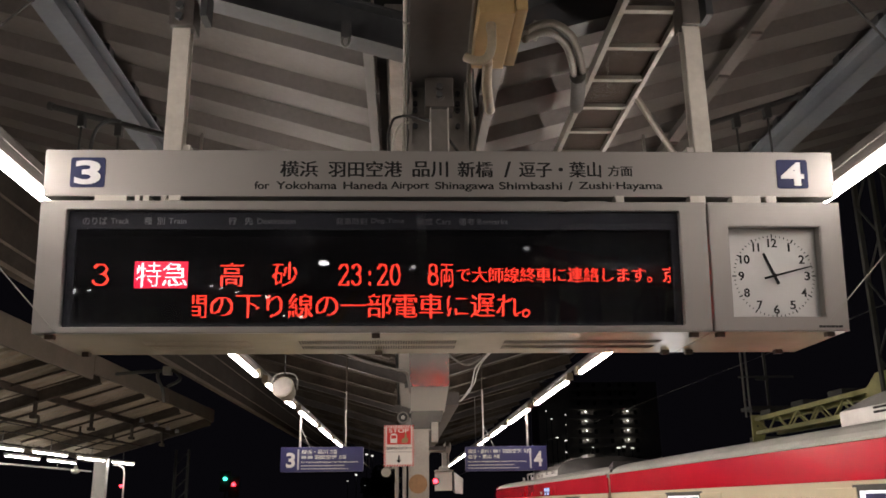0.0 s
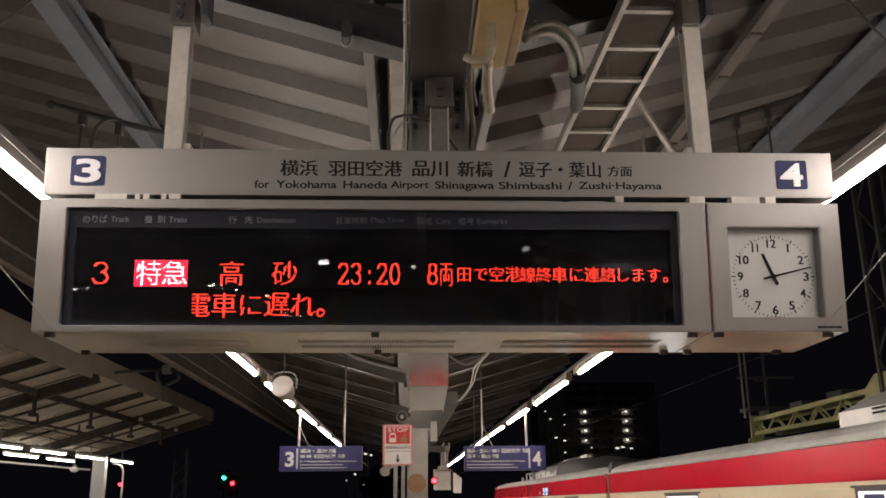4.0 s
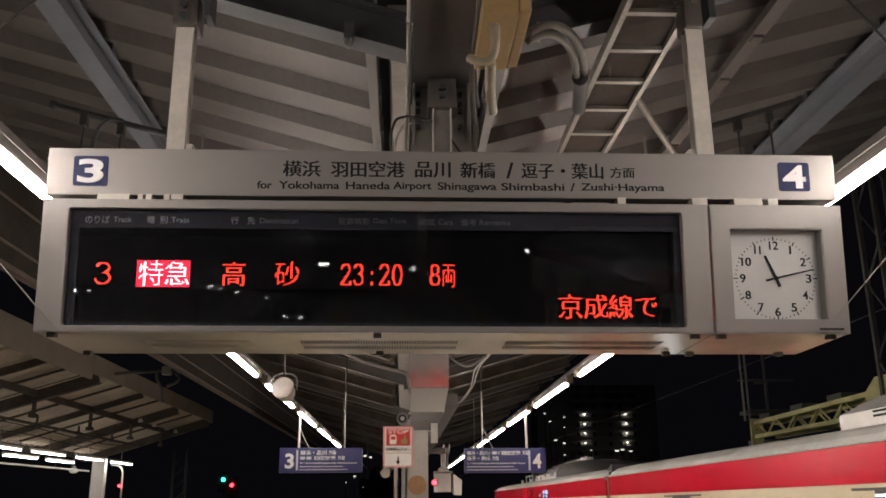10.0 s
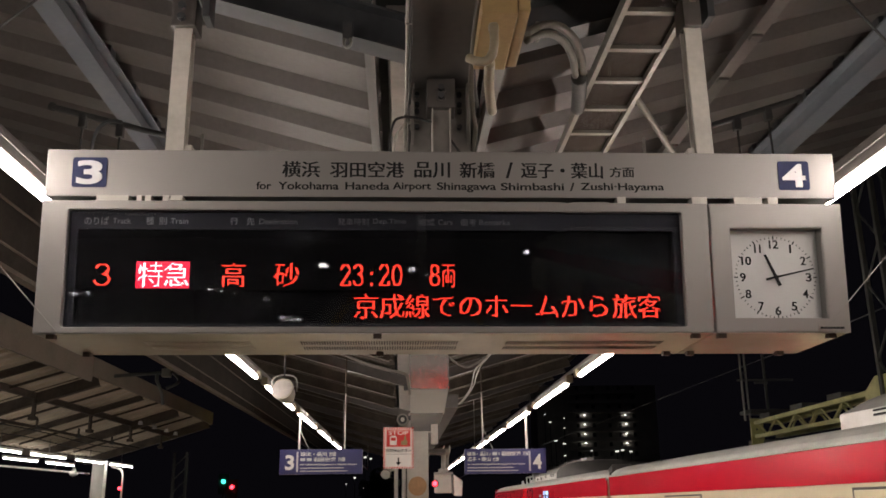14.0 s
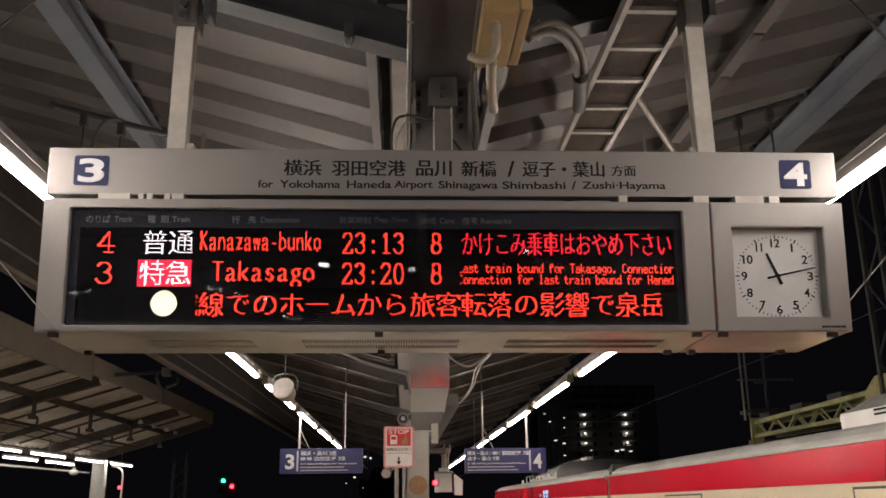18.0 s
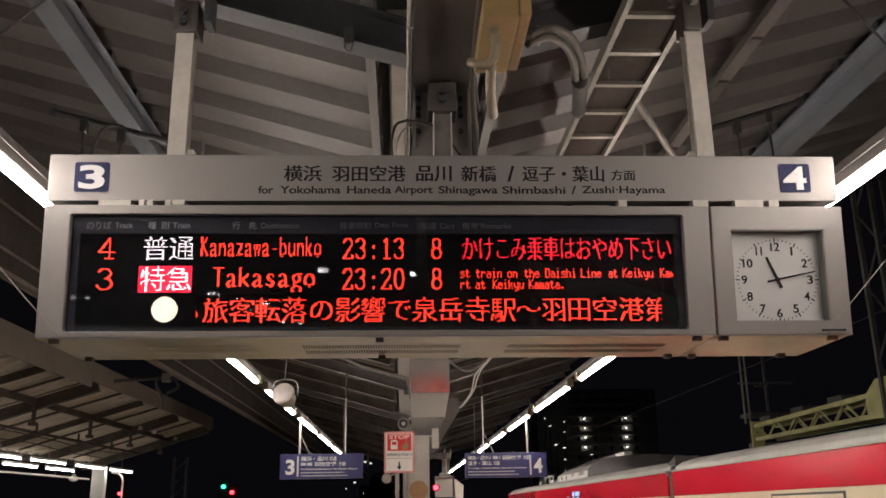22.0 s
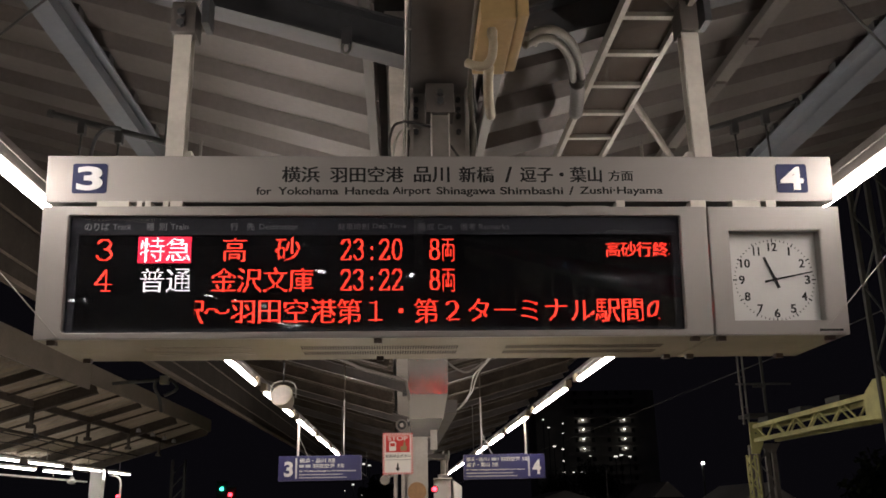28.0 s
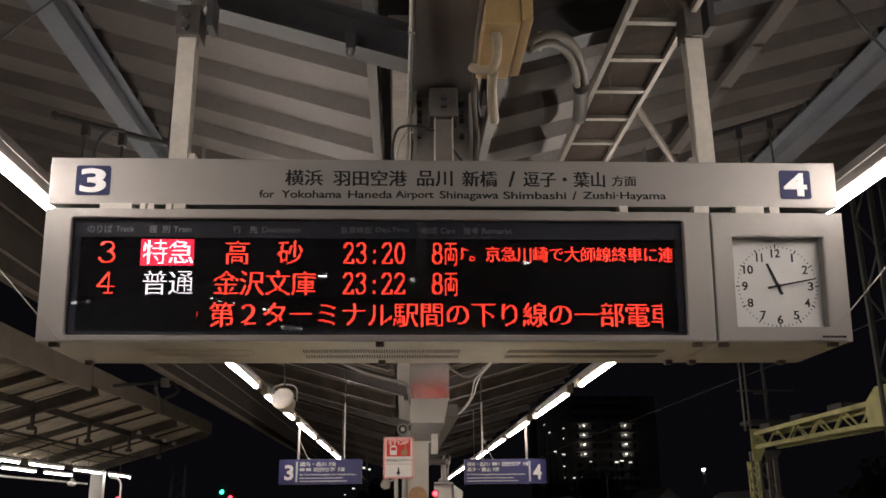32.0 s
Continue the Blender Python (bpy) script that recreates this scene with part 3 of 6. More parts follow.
solid("valley_gutter", prism([(CX - 0.23, 4.00), (CX + 0.23, 4.00), (CX + 0.25, 4.16), (CX - 0.25, 4.16)], "y", 3.75, 52), M_PLATE, "grey steel gutter in the canopy valley", "gutter", "structure")
solid("valley_cover", prism([(CX - 0.5, 4.33), (CX + 0.5, 4.33), (CX + 0.5, 4.36), (CX - 0.5, 4.36)], "y", -54, 52), M_DARKSTEEL, "dark cover plate over the valley", "cover plate", "structure")
# hanging panels added along track 3's far eave, standing in for dark roof underside
val = thing("eave_panels", (CX - EAVE, 0, 4.0), "near-black hanging panels along the eave, standing in for the dark roof underside", "valance", "", "structure")
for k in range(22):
    part("panel", box(CX - EAVE - 0.03, CX - EAVE + 0.0, -14 + 3 * k + 0.01, -11 + 3 * k - 0.01, 4.42, 5.08, 0.004), M_EAVEDARK, val)
    part("panel", box(CX - EAVE - 0.02, CX - EAVE + 0.02, -14 + 3 * k + 0.01, -11 + 3 * k - 0.01, 3.99, 4.41, 0.004), M_EAVEDARK, val)
for zz in (4.16, 4.56, 4.86):
    part("conduit", rod((CX - EAVE + 0.045, -14, zz), (CX - EAVE + 0.045, 52, zz), 0.013, None, 8), M_CANOPYD, val)
part("edge_angle", box(CX - EAVE - 0.05, CX - EAVE + 0.05, -14, 52, 3.94, 3.985), M_CANOPYD, val)

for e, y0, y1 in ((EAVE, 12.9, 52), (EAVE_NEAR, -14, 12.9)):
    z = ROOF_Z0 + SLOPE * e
    solid("eave_trim", box(CX + e - 0.03, CX + e + 0.02, y0, y1, z - 0.07, z + 0.15, 0.004), M_EAVEDARK, "dark edge trim along the canopy eave", "eave trim", "structure")

# rafters
for y in (-8.0, -2.2, 3.55, 9.35, 15.2, 21.0, 26.8, 32.6, 38.4, 44.2):
    raf = thing("rafter", (CX, y, 3.9), "dark steel rafter of the canopy, V-shaped", "rafter", "canopy rafters", "structure")
    for sx in (-1, 1):
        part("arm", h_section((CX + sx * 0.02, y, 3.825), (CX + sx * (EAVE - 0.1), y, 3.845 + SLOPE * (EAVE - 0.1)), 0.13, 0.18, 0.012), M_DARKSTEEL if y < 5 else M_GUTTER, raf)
    part("gusset", box(CX - 0.14, CX + 0.14, y - 0.06, y + 0.06, 3.70, 3.80, 0.006), M_DARKSTEEL, raf)

hk = thing("roof_hook", (-0.24, 3.46, 3.86), "small dark hook clipped under the canopy rafter", "hook")
part("clip", box(-0.262, -0.218, 3.44, 3.47, 3.80, 3.885, 0.004), M_DARKSTEEL, hk)
part("loop", pipe([(-0.252, 3.44, 3.80), (-0.256, 3.43, 3.77), (-0.240, 3.43, 3.75), (-0.224, 3.43, 3.77), (-0.228, 3.44, 3.80)], 0.006), M_GALV, hk)

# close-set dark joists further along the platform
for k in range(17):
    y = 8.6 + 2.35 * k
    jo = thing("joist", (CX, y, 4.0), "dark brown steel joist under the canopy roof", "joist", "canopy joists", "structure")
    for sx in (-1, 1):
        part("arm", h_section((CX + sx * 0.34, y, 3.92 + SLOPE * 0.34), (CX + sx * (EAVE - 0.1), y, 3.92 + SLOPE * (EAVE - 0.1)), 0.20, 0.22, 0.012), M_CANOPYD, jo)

# purlins along the platform
for x, z, w, h in ((-1.853, 4.435, 0.128, 0.171), (3.155, 4.690, 0.163, 0.174)):
    y_end = 8.9
    b = thing("purlin", (x, 0, z), "blue-grey painted steel beam under the canopy roof", "beam", "canopy beams", "structure")
    part("web", h_section((x, -14, z), (x, y_end, z), w, h, 0.014), M_STEEL, b)
    for k in range(28):
        yy = 4.40 + PITCH * (k - 20)
        xc = x + 0.035 if x < 0 else x - 0.035
        part("cleat", box(xc - 0.02, xc + 0.02, yy, yy + 0.09, z + h / 2, z + h / 2 + 0.10, 0.004), M_DARKSTEEL, b)
# slim angle under the ribs of the track 4 side
an = thing("purlin_angle", (2.04, 0, 4.4), "slim brownish steel angle under the canopy roof", "beam", "canopy beams", "structure")
part("flange", box(1.985, 2.065, -14, 8.0, 4.392, 4.400), M_ROOF, an)
part("web", box(2.057, 2.065, -14, 8.0, 4.4005, 4.54), M_ROOF, an)
for k in range(9):
    part("clip", box(1.99, 2.056, 4.40 + PITCH * (k - 4) - 0.03, 4.40 + PITCH * (k - 4) + 0.03, 4.375, 4.3915, 0.003), M_GUTTER, an)

# middle duct beam that the sign hangs from
db = thing("middle_beam", (0.15, 0, 3.5), "dark brown-grey steel box beam under the canopy valley", "beam", "", "structure")
part("soffit", box(0.030, 0.272, -14, 3.345, 3.505, 3.80, 0.006), M_GUTTER, db)
for k in range(10):
    part("rivet_strip", box(0.024, 0.034, -14 + 1.73 * k, -12.6 + 1.73 * k, 3.515, 3.55), M_GUTTER, db)

# cable ladder
lad = thing("cable_ladder", (1.08, 0, 3.85), "galvanised cable ladder with rungs carrying dark cables", "cable ladder")
for x in (0.945, 1.215):
    part("side_rail", prism([(x - 0.012, 3.85), (x + 0.012, 3.85), (x + 0.012, 3.905), (x - 0.012, 3.905)], "y", -10, 6.4), M_LADDER, lad)
rung = None
for k in range(46):
    y = 3.29 - 0.3215 * 36 + 0.3215 * k
    if rung is None:
        rung = part("rung", box(0.957, 1.203, y - 0.016, y + 0.016, 3.853, 3.875, 0.003), M_LADDER, lad)
        y_first = y
    else:
        o = new("rung", rung.data)
        o.parent = lad
        o.location = (0, y - y_first, 0)
part("tray_floor", box(0.958, 1.202, -10, 1.2, 3.878, 3.884), M_MESH, lad, "brown tray floor")
bars = bmesh.new()
for k in range(474):
    y = 1.2 + 0.011 * k
    lo = [bars.verts.new(v) for v in ((0.958, y, 3.878), (0.958, y + 0.0075, 3.878), (1.202, y + 0.2075, 3.878), (1.202, y + 0.20, 3.878))]
    hi = [bars.verts.new(v.co + Vector((0, 0, 0.001))) for v in lo]
    bars.faces.new(lo)
    bars.faces.new(hi[::-1])
    for i in range(4):
        bars.faces.new((lo[i], hi[i], hi[(i + 1) % 4], lo[(i + 1) % 4]))
tagged(part("tray_mesh", bars, M_MESH, lad, "brown diagonal mesh of the tray floor"), kind="stuff")
for x, r in ((0.985, 0.012),):
    part("cable", pipe([(x + 0.006 * math.sin(k * 1.9 + x * 40), -9.5 + 1.05 * k, 3.883 + r) for k in range(16)], r, 8), M_RUBBER, lad)
part("stay", rod((1.215, 4.12, 3.87), (1.56, 4.55, 3.68), 0.018), M_LADDER, lad)
for yy in (-2, 4.1, 6.0):
    part("hanger", rod((1.08, yy, 3.90), (1.08, yy, 4.2), 0.008), M_GALV, lad)

# beige junction box with conduits
jb = thing("junction_box", (0.36, 2.9, 3.4), "beige painted junction box with conduits beside the middle beam", "junction box")
part("case", box(0.268, 0.390, 2.60, 3.00, 3.425, 3.80, 0.006), M_BEIGE, jb)
part("door", box(0.391, 0.432, 2.59, 2.99, 3.432, 3.80, 0.008), M_BEIGE, jb)
part("conduit", pipe([(0.312, 2.67, 3.425), (0.314, 2.67, 3.36), (0.306, 2.68, 3.315), (0.285, 2.69, 3.295), (0.255, 2.70, 3.300), (0.228, 2.72, 3.322)], 0.0160), M_CONDUIT, jb, "cream bent conduit", smooth=True)
part("conduit", pipe([(0.300, 2.70, 3.295), (0.306, 2.80, 3.282), (0.322, 2.93, 3.278), (0.345, 3.08, 3.290)], 0.0185), M_CONDUIT, jb, "cream bent conduit", smooth=True)
part("gland", rod((0.312, 2.67, 3.42), (0.313, 2.67, 3.395), 0.018), M_CONDUIT, jb)
part("conduit", pipe([(0.30, 3.25, 3.80), (0.285, 3.22, 3.62), (0.29, 3.25, 3.48), (0.31, 3.35, 3.44)], 0.013), M_RUBBER, jb)
fx = thing("flexible_conduit", (0.6, 3.3, 3.7), "grey ribbed flexible conduits curving to the cable ladder", "conduit")
for path, r in (([(0.467, 2.93, 3.537), (0.521, 2.97, 3.593), (0.582, 3.03, 3.64), (0.647, 3.11, 3.669), (0.712, 3.22, 3.684), (0.772, 3.38, 3.69), (0.829, 3.6, 3.714), (0.877, 3.86, 3.77), (0.914, 4.12, 3.813)], 0.0175),
                ([(0.466, 2.93, 3.512), (0.538, 2.98, 3.57), (0.6, 3.05, 3.604), (0.661, 3.15, 3.621), (0.712, 3.28, 3.635), (0.769, 3.5, 3.682), (0.837, 3.8, 3.75), (0.903, 4.1, 3.803)], 0.0155)):
    part("hose", pipe(path, r), M_HOSE, fx, smooth=True)
part("gland", rod((0.422, 2.93, 3.540), (0.479, 2.93, 3.545), 0.024), M_HOSE, fx)
part("clamp", box(0.510, 0.522, 2.955, 2.985, 3.535, 3.61, 0.003), M_GALV, fx)
part("sleeve", pipe([(0.799, 3.56, 3.691), (0.858, 3.83, 3.759), (0.913, 4.14, 3.808)], 0.037), M_TAPE, fx, "black taped sleeve", smooth=True)

# cables along the beam
cb = thing("cable_run", (0.02, 3, 3.5), "thin pale cables strung along the middle beam", "cable")
part("cable", pipe([(0.018, -6 + 1.2 * k, 3.49 + 0.008 * math.sin(k * 2.3)) for k in range(8)] + [(0.016, 3.3, 3.45), (0.012, 3.32, 3.3), (0.01, 3.33, 3.1)], 0.007), M_CABLE, cb)
part("cable", pipe([(0.028, -6 + 1.2 * k, 3.485 + 0.01 * math.sin(k * 1.3)) for k in range(8)] + [(0.03, 3.3, 3.44), (0.03, 3.32, 3.3), (0.025, 3.33, 3.1)], 0.006), M_RUBBER, cb)
part("cable", pipe([(0.01, 3.31, 3.34), (-0.02, 3.32, 3.30), (-0.035, 3.33, 3.22), (-0.02, 3.33, 3.12)], 0.005), M_CABLE, cb)
part("cable", pipe([(0.002, 3.26, 3.345), (-0.030, 3.25, 3.325), (-0.048, 3.24, 3.26), (-0.046, 3.24, 3.18), (-0.020, 3.25, 3.08), (0.0, 3.26, 2.99)], 0.0055), M_RUBBER, cb)
part("cable", pipe([(0.005, 3.255, 3.345), (0.045, 3.25, 3.340), (0.085, 3.24, 3.325), (0.116, 3.23, 3.312)], 0.0055), M_RUBBER, cb)
part("cable", pipe([(0.192, 3.23, 3.235), (0.215, 3.24, 3.205), (0.245, 3.25, 3.165), (0.262, 3.25, 3.12)], 0.005), M_RUBBER, cb)
part("cable", pipe([(0.258, 2.2, 3.52), (0.262, 2.75, 3.50), (0.268, 3.02, 3.47), (0.272, 3.14, 3.42), (0.283, 3.22, 3.35), (0.296, 3.28, 3.30), (0.287, 3.29, 3.2), (0.262, 3.29, 3.0)], 0.011), M_HOSE, cb)
for yy in (0.8, 1.5, 2.2, 2.75, 3.1):
    part("cable_clip", box(0.008, 0.034, yy, yy + 0.012, 3.472, 3.50, 0.002), M_GALV, cb)
part("cable", pipe([(0.02, 3.31, 3.34), (0.06, 3.32, 3.345), (0.10, 3.33, 3.30), (0.11, 3.33, 3.2)], 0.005), M_CABLE, cb)

# lamp rows


def lamp_fixture(x, y):
    f = thing("fluorescent_lamp", (x, y, 3.09), "white fluorescent lamp fixture, lit, under the canopy", "lamp", "platform lamps")
    part("housing", prism([(x - 0.006, 3.123), (x + 0.006, 3.123), (x + 0.006, 3.17), (x - 0.006, 3.17)], "y", y, y + 2.44), M_GUTTER, f)
    part("tube", rod((x, y + 0.04, 3.087), (x, y + 2.40, 3.087), 0.022, None, 14), G_TUBE, f, "glowing white tube")
    for e, d in ((y + 0.028, -1), (y + 2.412, 1)):
        part("lamp_holder", box(x - 0.010, x + 0.010, e - 0.006, e + 0.006, 3.098, 3.140, 0.002), M_CANOPYD, f)
        part("end_box", box(x - 0.034, x + 0.034, e + d * 0.13 - 0.06, e + d * 0.13 + 0.06, 3.085, 3.166, 0.008), M_CONDUIT, f, "brownish wiring box")
    return f


for x in (-1.485, 1.838):
    f = None
    for y in (-1.95, 1.2, 4.05, 6.55, 9.70, 12.85, 16.0, 19.15) if x < 0 else (-1.95, 1.2, 4.05, 6.55, 9.70, 12.85, 16.0, 19.15, 22.3, 25.45, 28.6, 31.75, 34.9, 38.05):
        if f is None:
            f = lamp_fixture(x, y)
            y_f = y
        else:
            copy_thing(f, pose(x, y, 3.09))
    duct = thing("lamp_duct", (x, 0, 3.2), "thin grey steel wiring duct above the lamps", "duct")
    part("channel", box(x - 0.009, x + 0.009, -2.2, 41, 3.168, 3.205, 0.003), M_GUTTER, duct)
    for k in range(3):
        yy = 6.1 + 16.5 * k
        part("drop_rod", rod((x, yy, 3.21), (x, yy, 4.05 + SLOPE * abs(x - CX)), 0.011), M_GALV, duct)

# conduits across the roof beside the sign
for sx, x0, z0, x1, z1, holds in ((-1, -1.830, 3.866, -1.235, 3.706, (-1.67, -1.475)), (1, 2.170, 3.951, 1.575, 3.759, (1.991, 1.813))):
    hc = thing("hanger_pipe", (x0, 4.3, z0), "thin dark pipe with hanging rods under the roof", "pipe")
    part("pipe", rod((x0, 4.3, z0), (x1, 4.3, z1), 0.016), M_RUBBER, hc)
    part("end_cap", rod((x0, 4.3, z0), (x0 + sx * 0.02, 4.3, z0 + 0.006), 0.023), M_RUBBER, hc)
    for xx in holds:
        zz = z0 + (z1 - z0) * (xx - x0) / (x1 - x0)
        part("clamp", box(xx - 0.019, xx + 0.019, 4.28, 4.32, zz - 0.075, zz - 0.005, 0.006), M_RUBBER, hc)
        part("rod", rod((xx, 4.3, zz - 0.05), (xx + sx * 0.01, 4.3, 3.2), 0.006), M_RUBBER, hc)
    if sx < 0:
        part("flexible_tail", pipe([(-1.46, 4.27, 3.768), (-1.515, 4.27, 3.776), (-1.565, 4.27, 3.748), (-1.592, 4.27, 3.69), (-1.600, 4.27, 3.60), (-1.60, 4.27, 3.40)], 0.010), M_DARKSTEEL, hc, smooth=True)
    part("roof_tie", rod((x1, 4.3, z1), (x1 - sx * 0.02, 4.3, ROOF_Z0 + SLOPE * abs(x1 - CX)), 0.008), M_RUBBER, hc)

# bracing rods by the roof
br = thing("brace_rods", (0, 3, 4), "thin dark bracing rods under the roof", "brace")
part("rod", rod((-1.70, 3.0, 3.39), (-0.78, 3.0, 4.31), 0.005), M_RUBBER, br)
part("rod", rod((1.68, 3.4, 4.46), (2.36, 3.4, 3.51), 0.006), M_RUBBER, br)

# ---- sign group ----
PANEL = thing("direction_sign", pose(0, FACE_Y, PANEL_Z, 90 + TILT), "silver-grey overhead direction sign with platform numbers 3 and 4", "sign")
PX0, PX1, PH = -1.324, 1.6755, 0.180
part("panel_box", box(PX0, PX1, -PH, 0, -0.16, 0, 0.004), M_FACE, PANEL, local=True)


def panel_x(px):
    return -0.4536 + (px - 503) * 0.0021503


for ch, x0, x1 in (("3", -1.2281, -1.1008), ("4", 1.4520, 1.5745)):
    sq = part("number_square", rounded(x0, x1, -0.1458, -0.0311, 0.010, 0.0005, 0.0025), M_NAVY, PANEL, "dark navy square with a number", local=True)
    part("numeral", writing(ch, x0 + 0.016, x1 - 0.016, -0.0885, 0.092, None, 0.0008, 0.0035, 0.03), M_PALE, sq, "pale numeral", local=True)
for word, a, b in (("横浜", 503, 568), ("羽田空港", 587, 716), ("品川", 735, 797), ("新橋", 815, 877), ("/", 897, 909), ("逗子・葉山", 924, 1070)):
    part("lettering", writing(word, panel_x(a), panel_x(b), -0.0725, 0.062, bold=0.006, smear=0.0030), M_INK, PANEL, local=True)
part("lettering", writing("方面", panel_x(1083), panel_x(1127), -0.0775, 0.042, bold=0.006, smear=0.0020), M_INK, PANEL, local=True)
for word, a, b, dy, hh in (("for", 459, 485, 0, 0.027), ("Yokohama", 497, 602, 0, 0.027), ("Haneda", 614, 691, 0, 0.027), ("Airport", 697, 764, -0.003, 0.034), ("Shinagawa", 775, 879, -0.004, 0.035),
                           ("Shimbashi", 888, 1000, 0, 0.027), ("/", 1011, 1019, 0, 0.030), ("Zushi·Hayama", 1030, 1180, -0.003, 0.034)):
    part("lettering", writing(word, panel_x(a), panel_x(b), -0.1365 + dy, hh * 1.10, bold=0.012, smear=0.0012), M_INK, PANEL, local=True)

# departure board
BOARD = thing("departure_board", pose(0, FACE_Y, BOARD_Z, 90 + TILT) @ pose(0, 0, 0, 0, 0, -0.13), "silver-grey hanging departure board with red dot-matrix text", "display")
BX0, BX1, BH = -1.322, 1.160, 0.4915
SX0, SX1, SY0, SY1 = -1.2262, 1.0572, -0.0345, -0.4680
part("bezel", soft_ring(BX0, BX1, -BH, 0, SX0, SX1, SY1, SY0, 0.010, -0.0425, 0.0), M_FACE, BOARD, local=True)
SN, CS = math.sin(radians(TILT)), math.cos(radians(TILT))


def shell(parent, x0, x1):
    """Housing behind the bezel: level floor, lid, leaning back and two sides."""
    t = 0.004
    top_b, bot_b = (-0.60 * SN, -0.60 * CS), (-BH - 0.48 * SN, -0.48 * CS)
    part("floor_panel", prism([(-BH, -0.030), (-BH + t, -0.030), (bot_b[0] + t, bot_b[1]), bot_b], "x", x0, x1), M_SIGNEDGE, parent, "cream floor panel of the housing", local=True)
    part("lid", prism([(0, -0.030), (top_b[0], top_b[1]), (top_b[0] - t, top_b[1]), (-t, -0.030)], "x", x0, x1), M_FACE, parent, local=True)
    part("back_panel", prism([top_b, bot_b, (bot_b[0], bot_b[1] - t), (top_b[0], top_b[1] - t)], "x", x0, x1), M_FACE, parent, local=True)
    for x in (x0, x1 - t):
        part("side_panel", prism([(-t, -0.030), (top_b[0] - t, top_b[1]), (bot_b[0] + t, bot_b[1]), (-BH + t, -0.030)], "x", x, x + t), M_FACE, parent, local=True)


shell(BOARD, BX0, BX1)
part("backing_plate", box(SX0 - 0.005, BX1 - 0.006, SY1 - 0.005, SY0 + 0.005, -0.048, -0.043), M_BLACK, BOARD, local=True)
part("smoked_border", ring(SX0 + 0.0005, SX1 - 0.0005, SY1 + 0.0005, SY0 - 0.0005, -1.1945, 1.0270, -0.4520, -0.1040, -0.030, -0.026, 0.0015), M_BORDER, BOARD, local=True)
REM0, REM1, MSG0, MSG1, SPLIT = 0.2105, 1.0190, -0.7620, 0.9680, -0.331
masks = bmesh.new()
box(-1.20, REM0, SPLIT, -0.10, -0.0335, -0.031, 0, masks)
box(REM1, 1.056, SPLIT, -0.10, -0.0335, -0.031, 0, masks)
box(-1.20, MSG0, -0.455, SPLIT, -0.0335, -0.031, 0, masks)
box(MSG1, 1.056, -0.455, SPLIT, -0.0335, -0.031, 0, masks)
part("lamp_mask", masks, M_BLACK, BOARD, local=True)
pane = part("front_pane", prism([(SY1 + 0.001, -0.0245), (SY0 - 0.001, -0.0030), (SY0 - 0.001, -0.0010), (SY1 + 0.001, -0.0225)], "x", SX0 + 0.001, SX1 - 0.001), M_GLASS, BOARD, "clear reflective front pane", local=True)
pane.visible_shadow = False
for words in ((("のりば", -1.1737, -1.085, 0.030), ("Track", -1.071, -1.0044, 0.021)), (("種", -0.9492, -0.921, 0.028), ("別", -0.902, -0.874, 0.028), ("Train", -0.860, -0.7953, 0.021)),
              (("行", -0.6406, -0.611, 0.028), ("先", -0.580, -0.551, 0.028), ("Destination", -0.533, -0.3918, 0.021)), (("発車時刻", -0.2416, -0.125, 0.027), ("Dep.Time", -0.110, 0.0143, 0.024)),
              (("編成", 0.0606, 0.121, 0.027), ("Cars", 0.135, 0.1894, 0.021)), (("備考", 0.219, 0.279, 0.027), ("Remarks", 0.291, 0.4058, 0.021))):
    for k, (w_, a, b, h_) in enumerate(words):
        # headings further right are darker, their dimmer light put into the print
        part("column_heading", writing(w_, a, b, -0.0725, h_, None, 0.0005, -0.0253, 0.004), M_DIM if b < -0.54 else M_DIMMED, BOARD, local=True)
# vents and latches on the floor of the board
def floor_y(z):
    return -BH + 0.48 * SN * (z + 0.03) / (0.48 * CS - 0.03)


for x0, x1 in ((-0.98, -0.575), (-0.39, 0.225), (0.405, 1.03)):
    for r in range(2):
        bm = bmesh.new()
        za, zb = -0.248 - 0.112 * r, -0.182 - 0.112 * r
        for k in range(int((x1 - x0) / 0.0100)):
            xx = x0 + k * 0.0100
            quad = ((xx, za), (xx + 0.0048, za), (xx + 0.0060, zb), (xx + 0.0012, zb))
            hexa([(x, floor_y(z) - 0.0012, z) for x, z in quad], [(x, floor_y(z) + 0.0015, z) for x, z in quad], bm)
        part("vent_grille", bm, M_MESH if x0 > -0.5 else M_CONDUIT, BOARD, "row of dark ventilation slots", local=True)


def latch(parent, x, back):
    zz = -0.045 if not back else -0.425
    part("latch", box(x - 0.015, x + 0.015, floor_y(zz) - 0.017, floor_y(zz) + 0.002, zz - 0.017, zz + 0.017, 0.004), M_LATCH, parent, local=True)


for x in (-1.27, -0.09, 1.10):
    latch(BOARD, x, False)
    latch(BOARD, x, True)

# clock unit
CLOCK = thing("station_clock", pose(0, FACE_Y, BOARD_Z, 90 + TILT) @ pose(0, 0, 0, 0, 0, -0.13), "square white-dial station clock in a silver-grey housing", "clock")
KX0, KX1 = 1.166, 1.678
OX0, OX1, OY0, OY1 = 1.2424, 1.5935, -0.0940, -0.4370
part("bezel", ring(KX0, KX1, -BH, 0, OX0, OX1, OY1, OY0, -0.030, 0.0), M_FACE, CLOCK, local=True)
shell(CLOCK, KX0, KX1)
DZ = -0.048
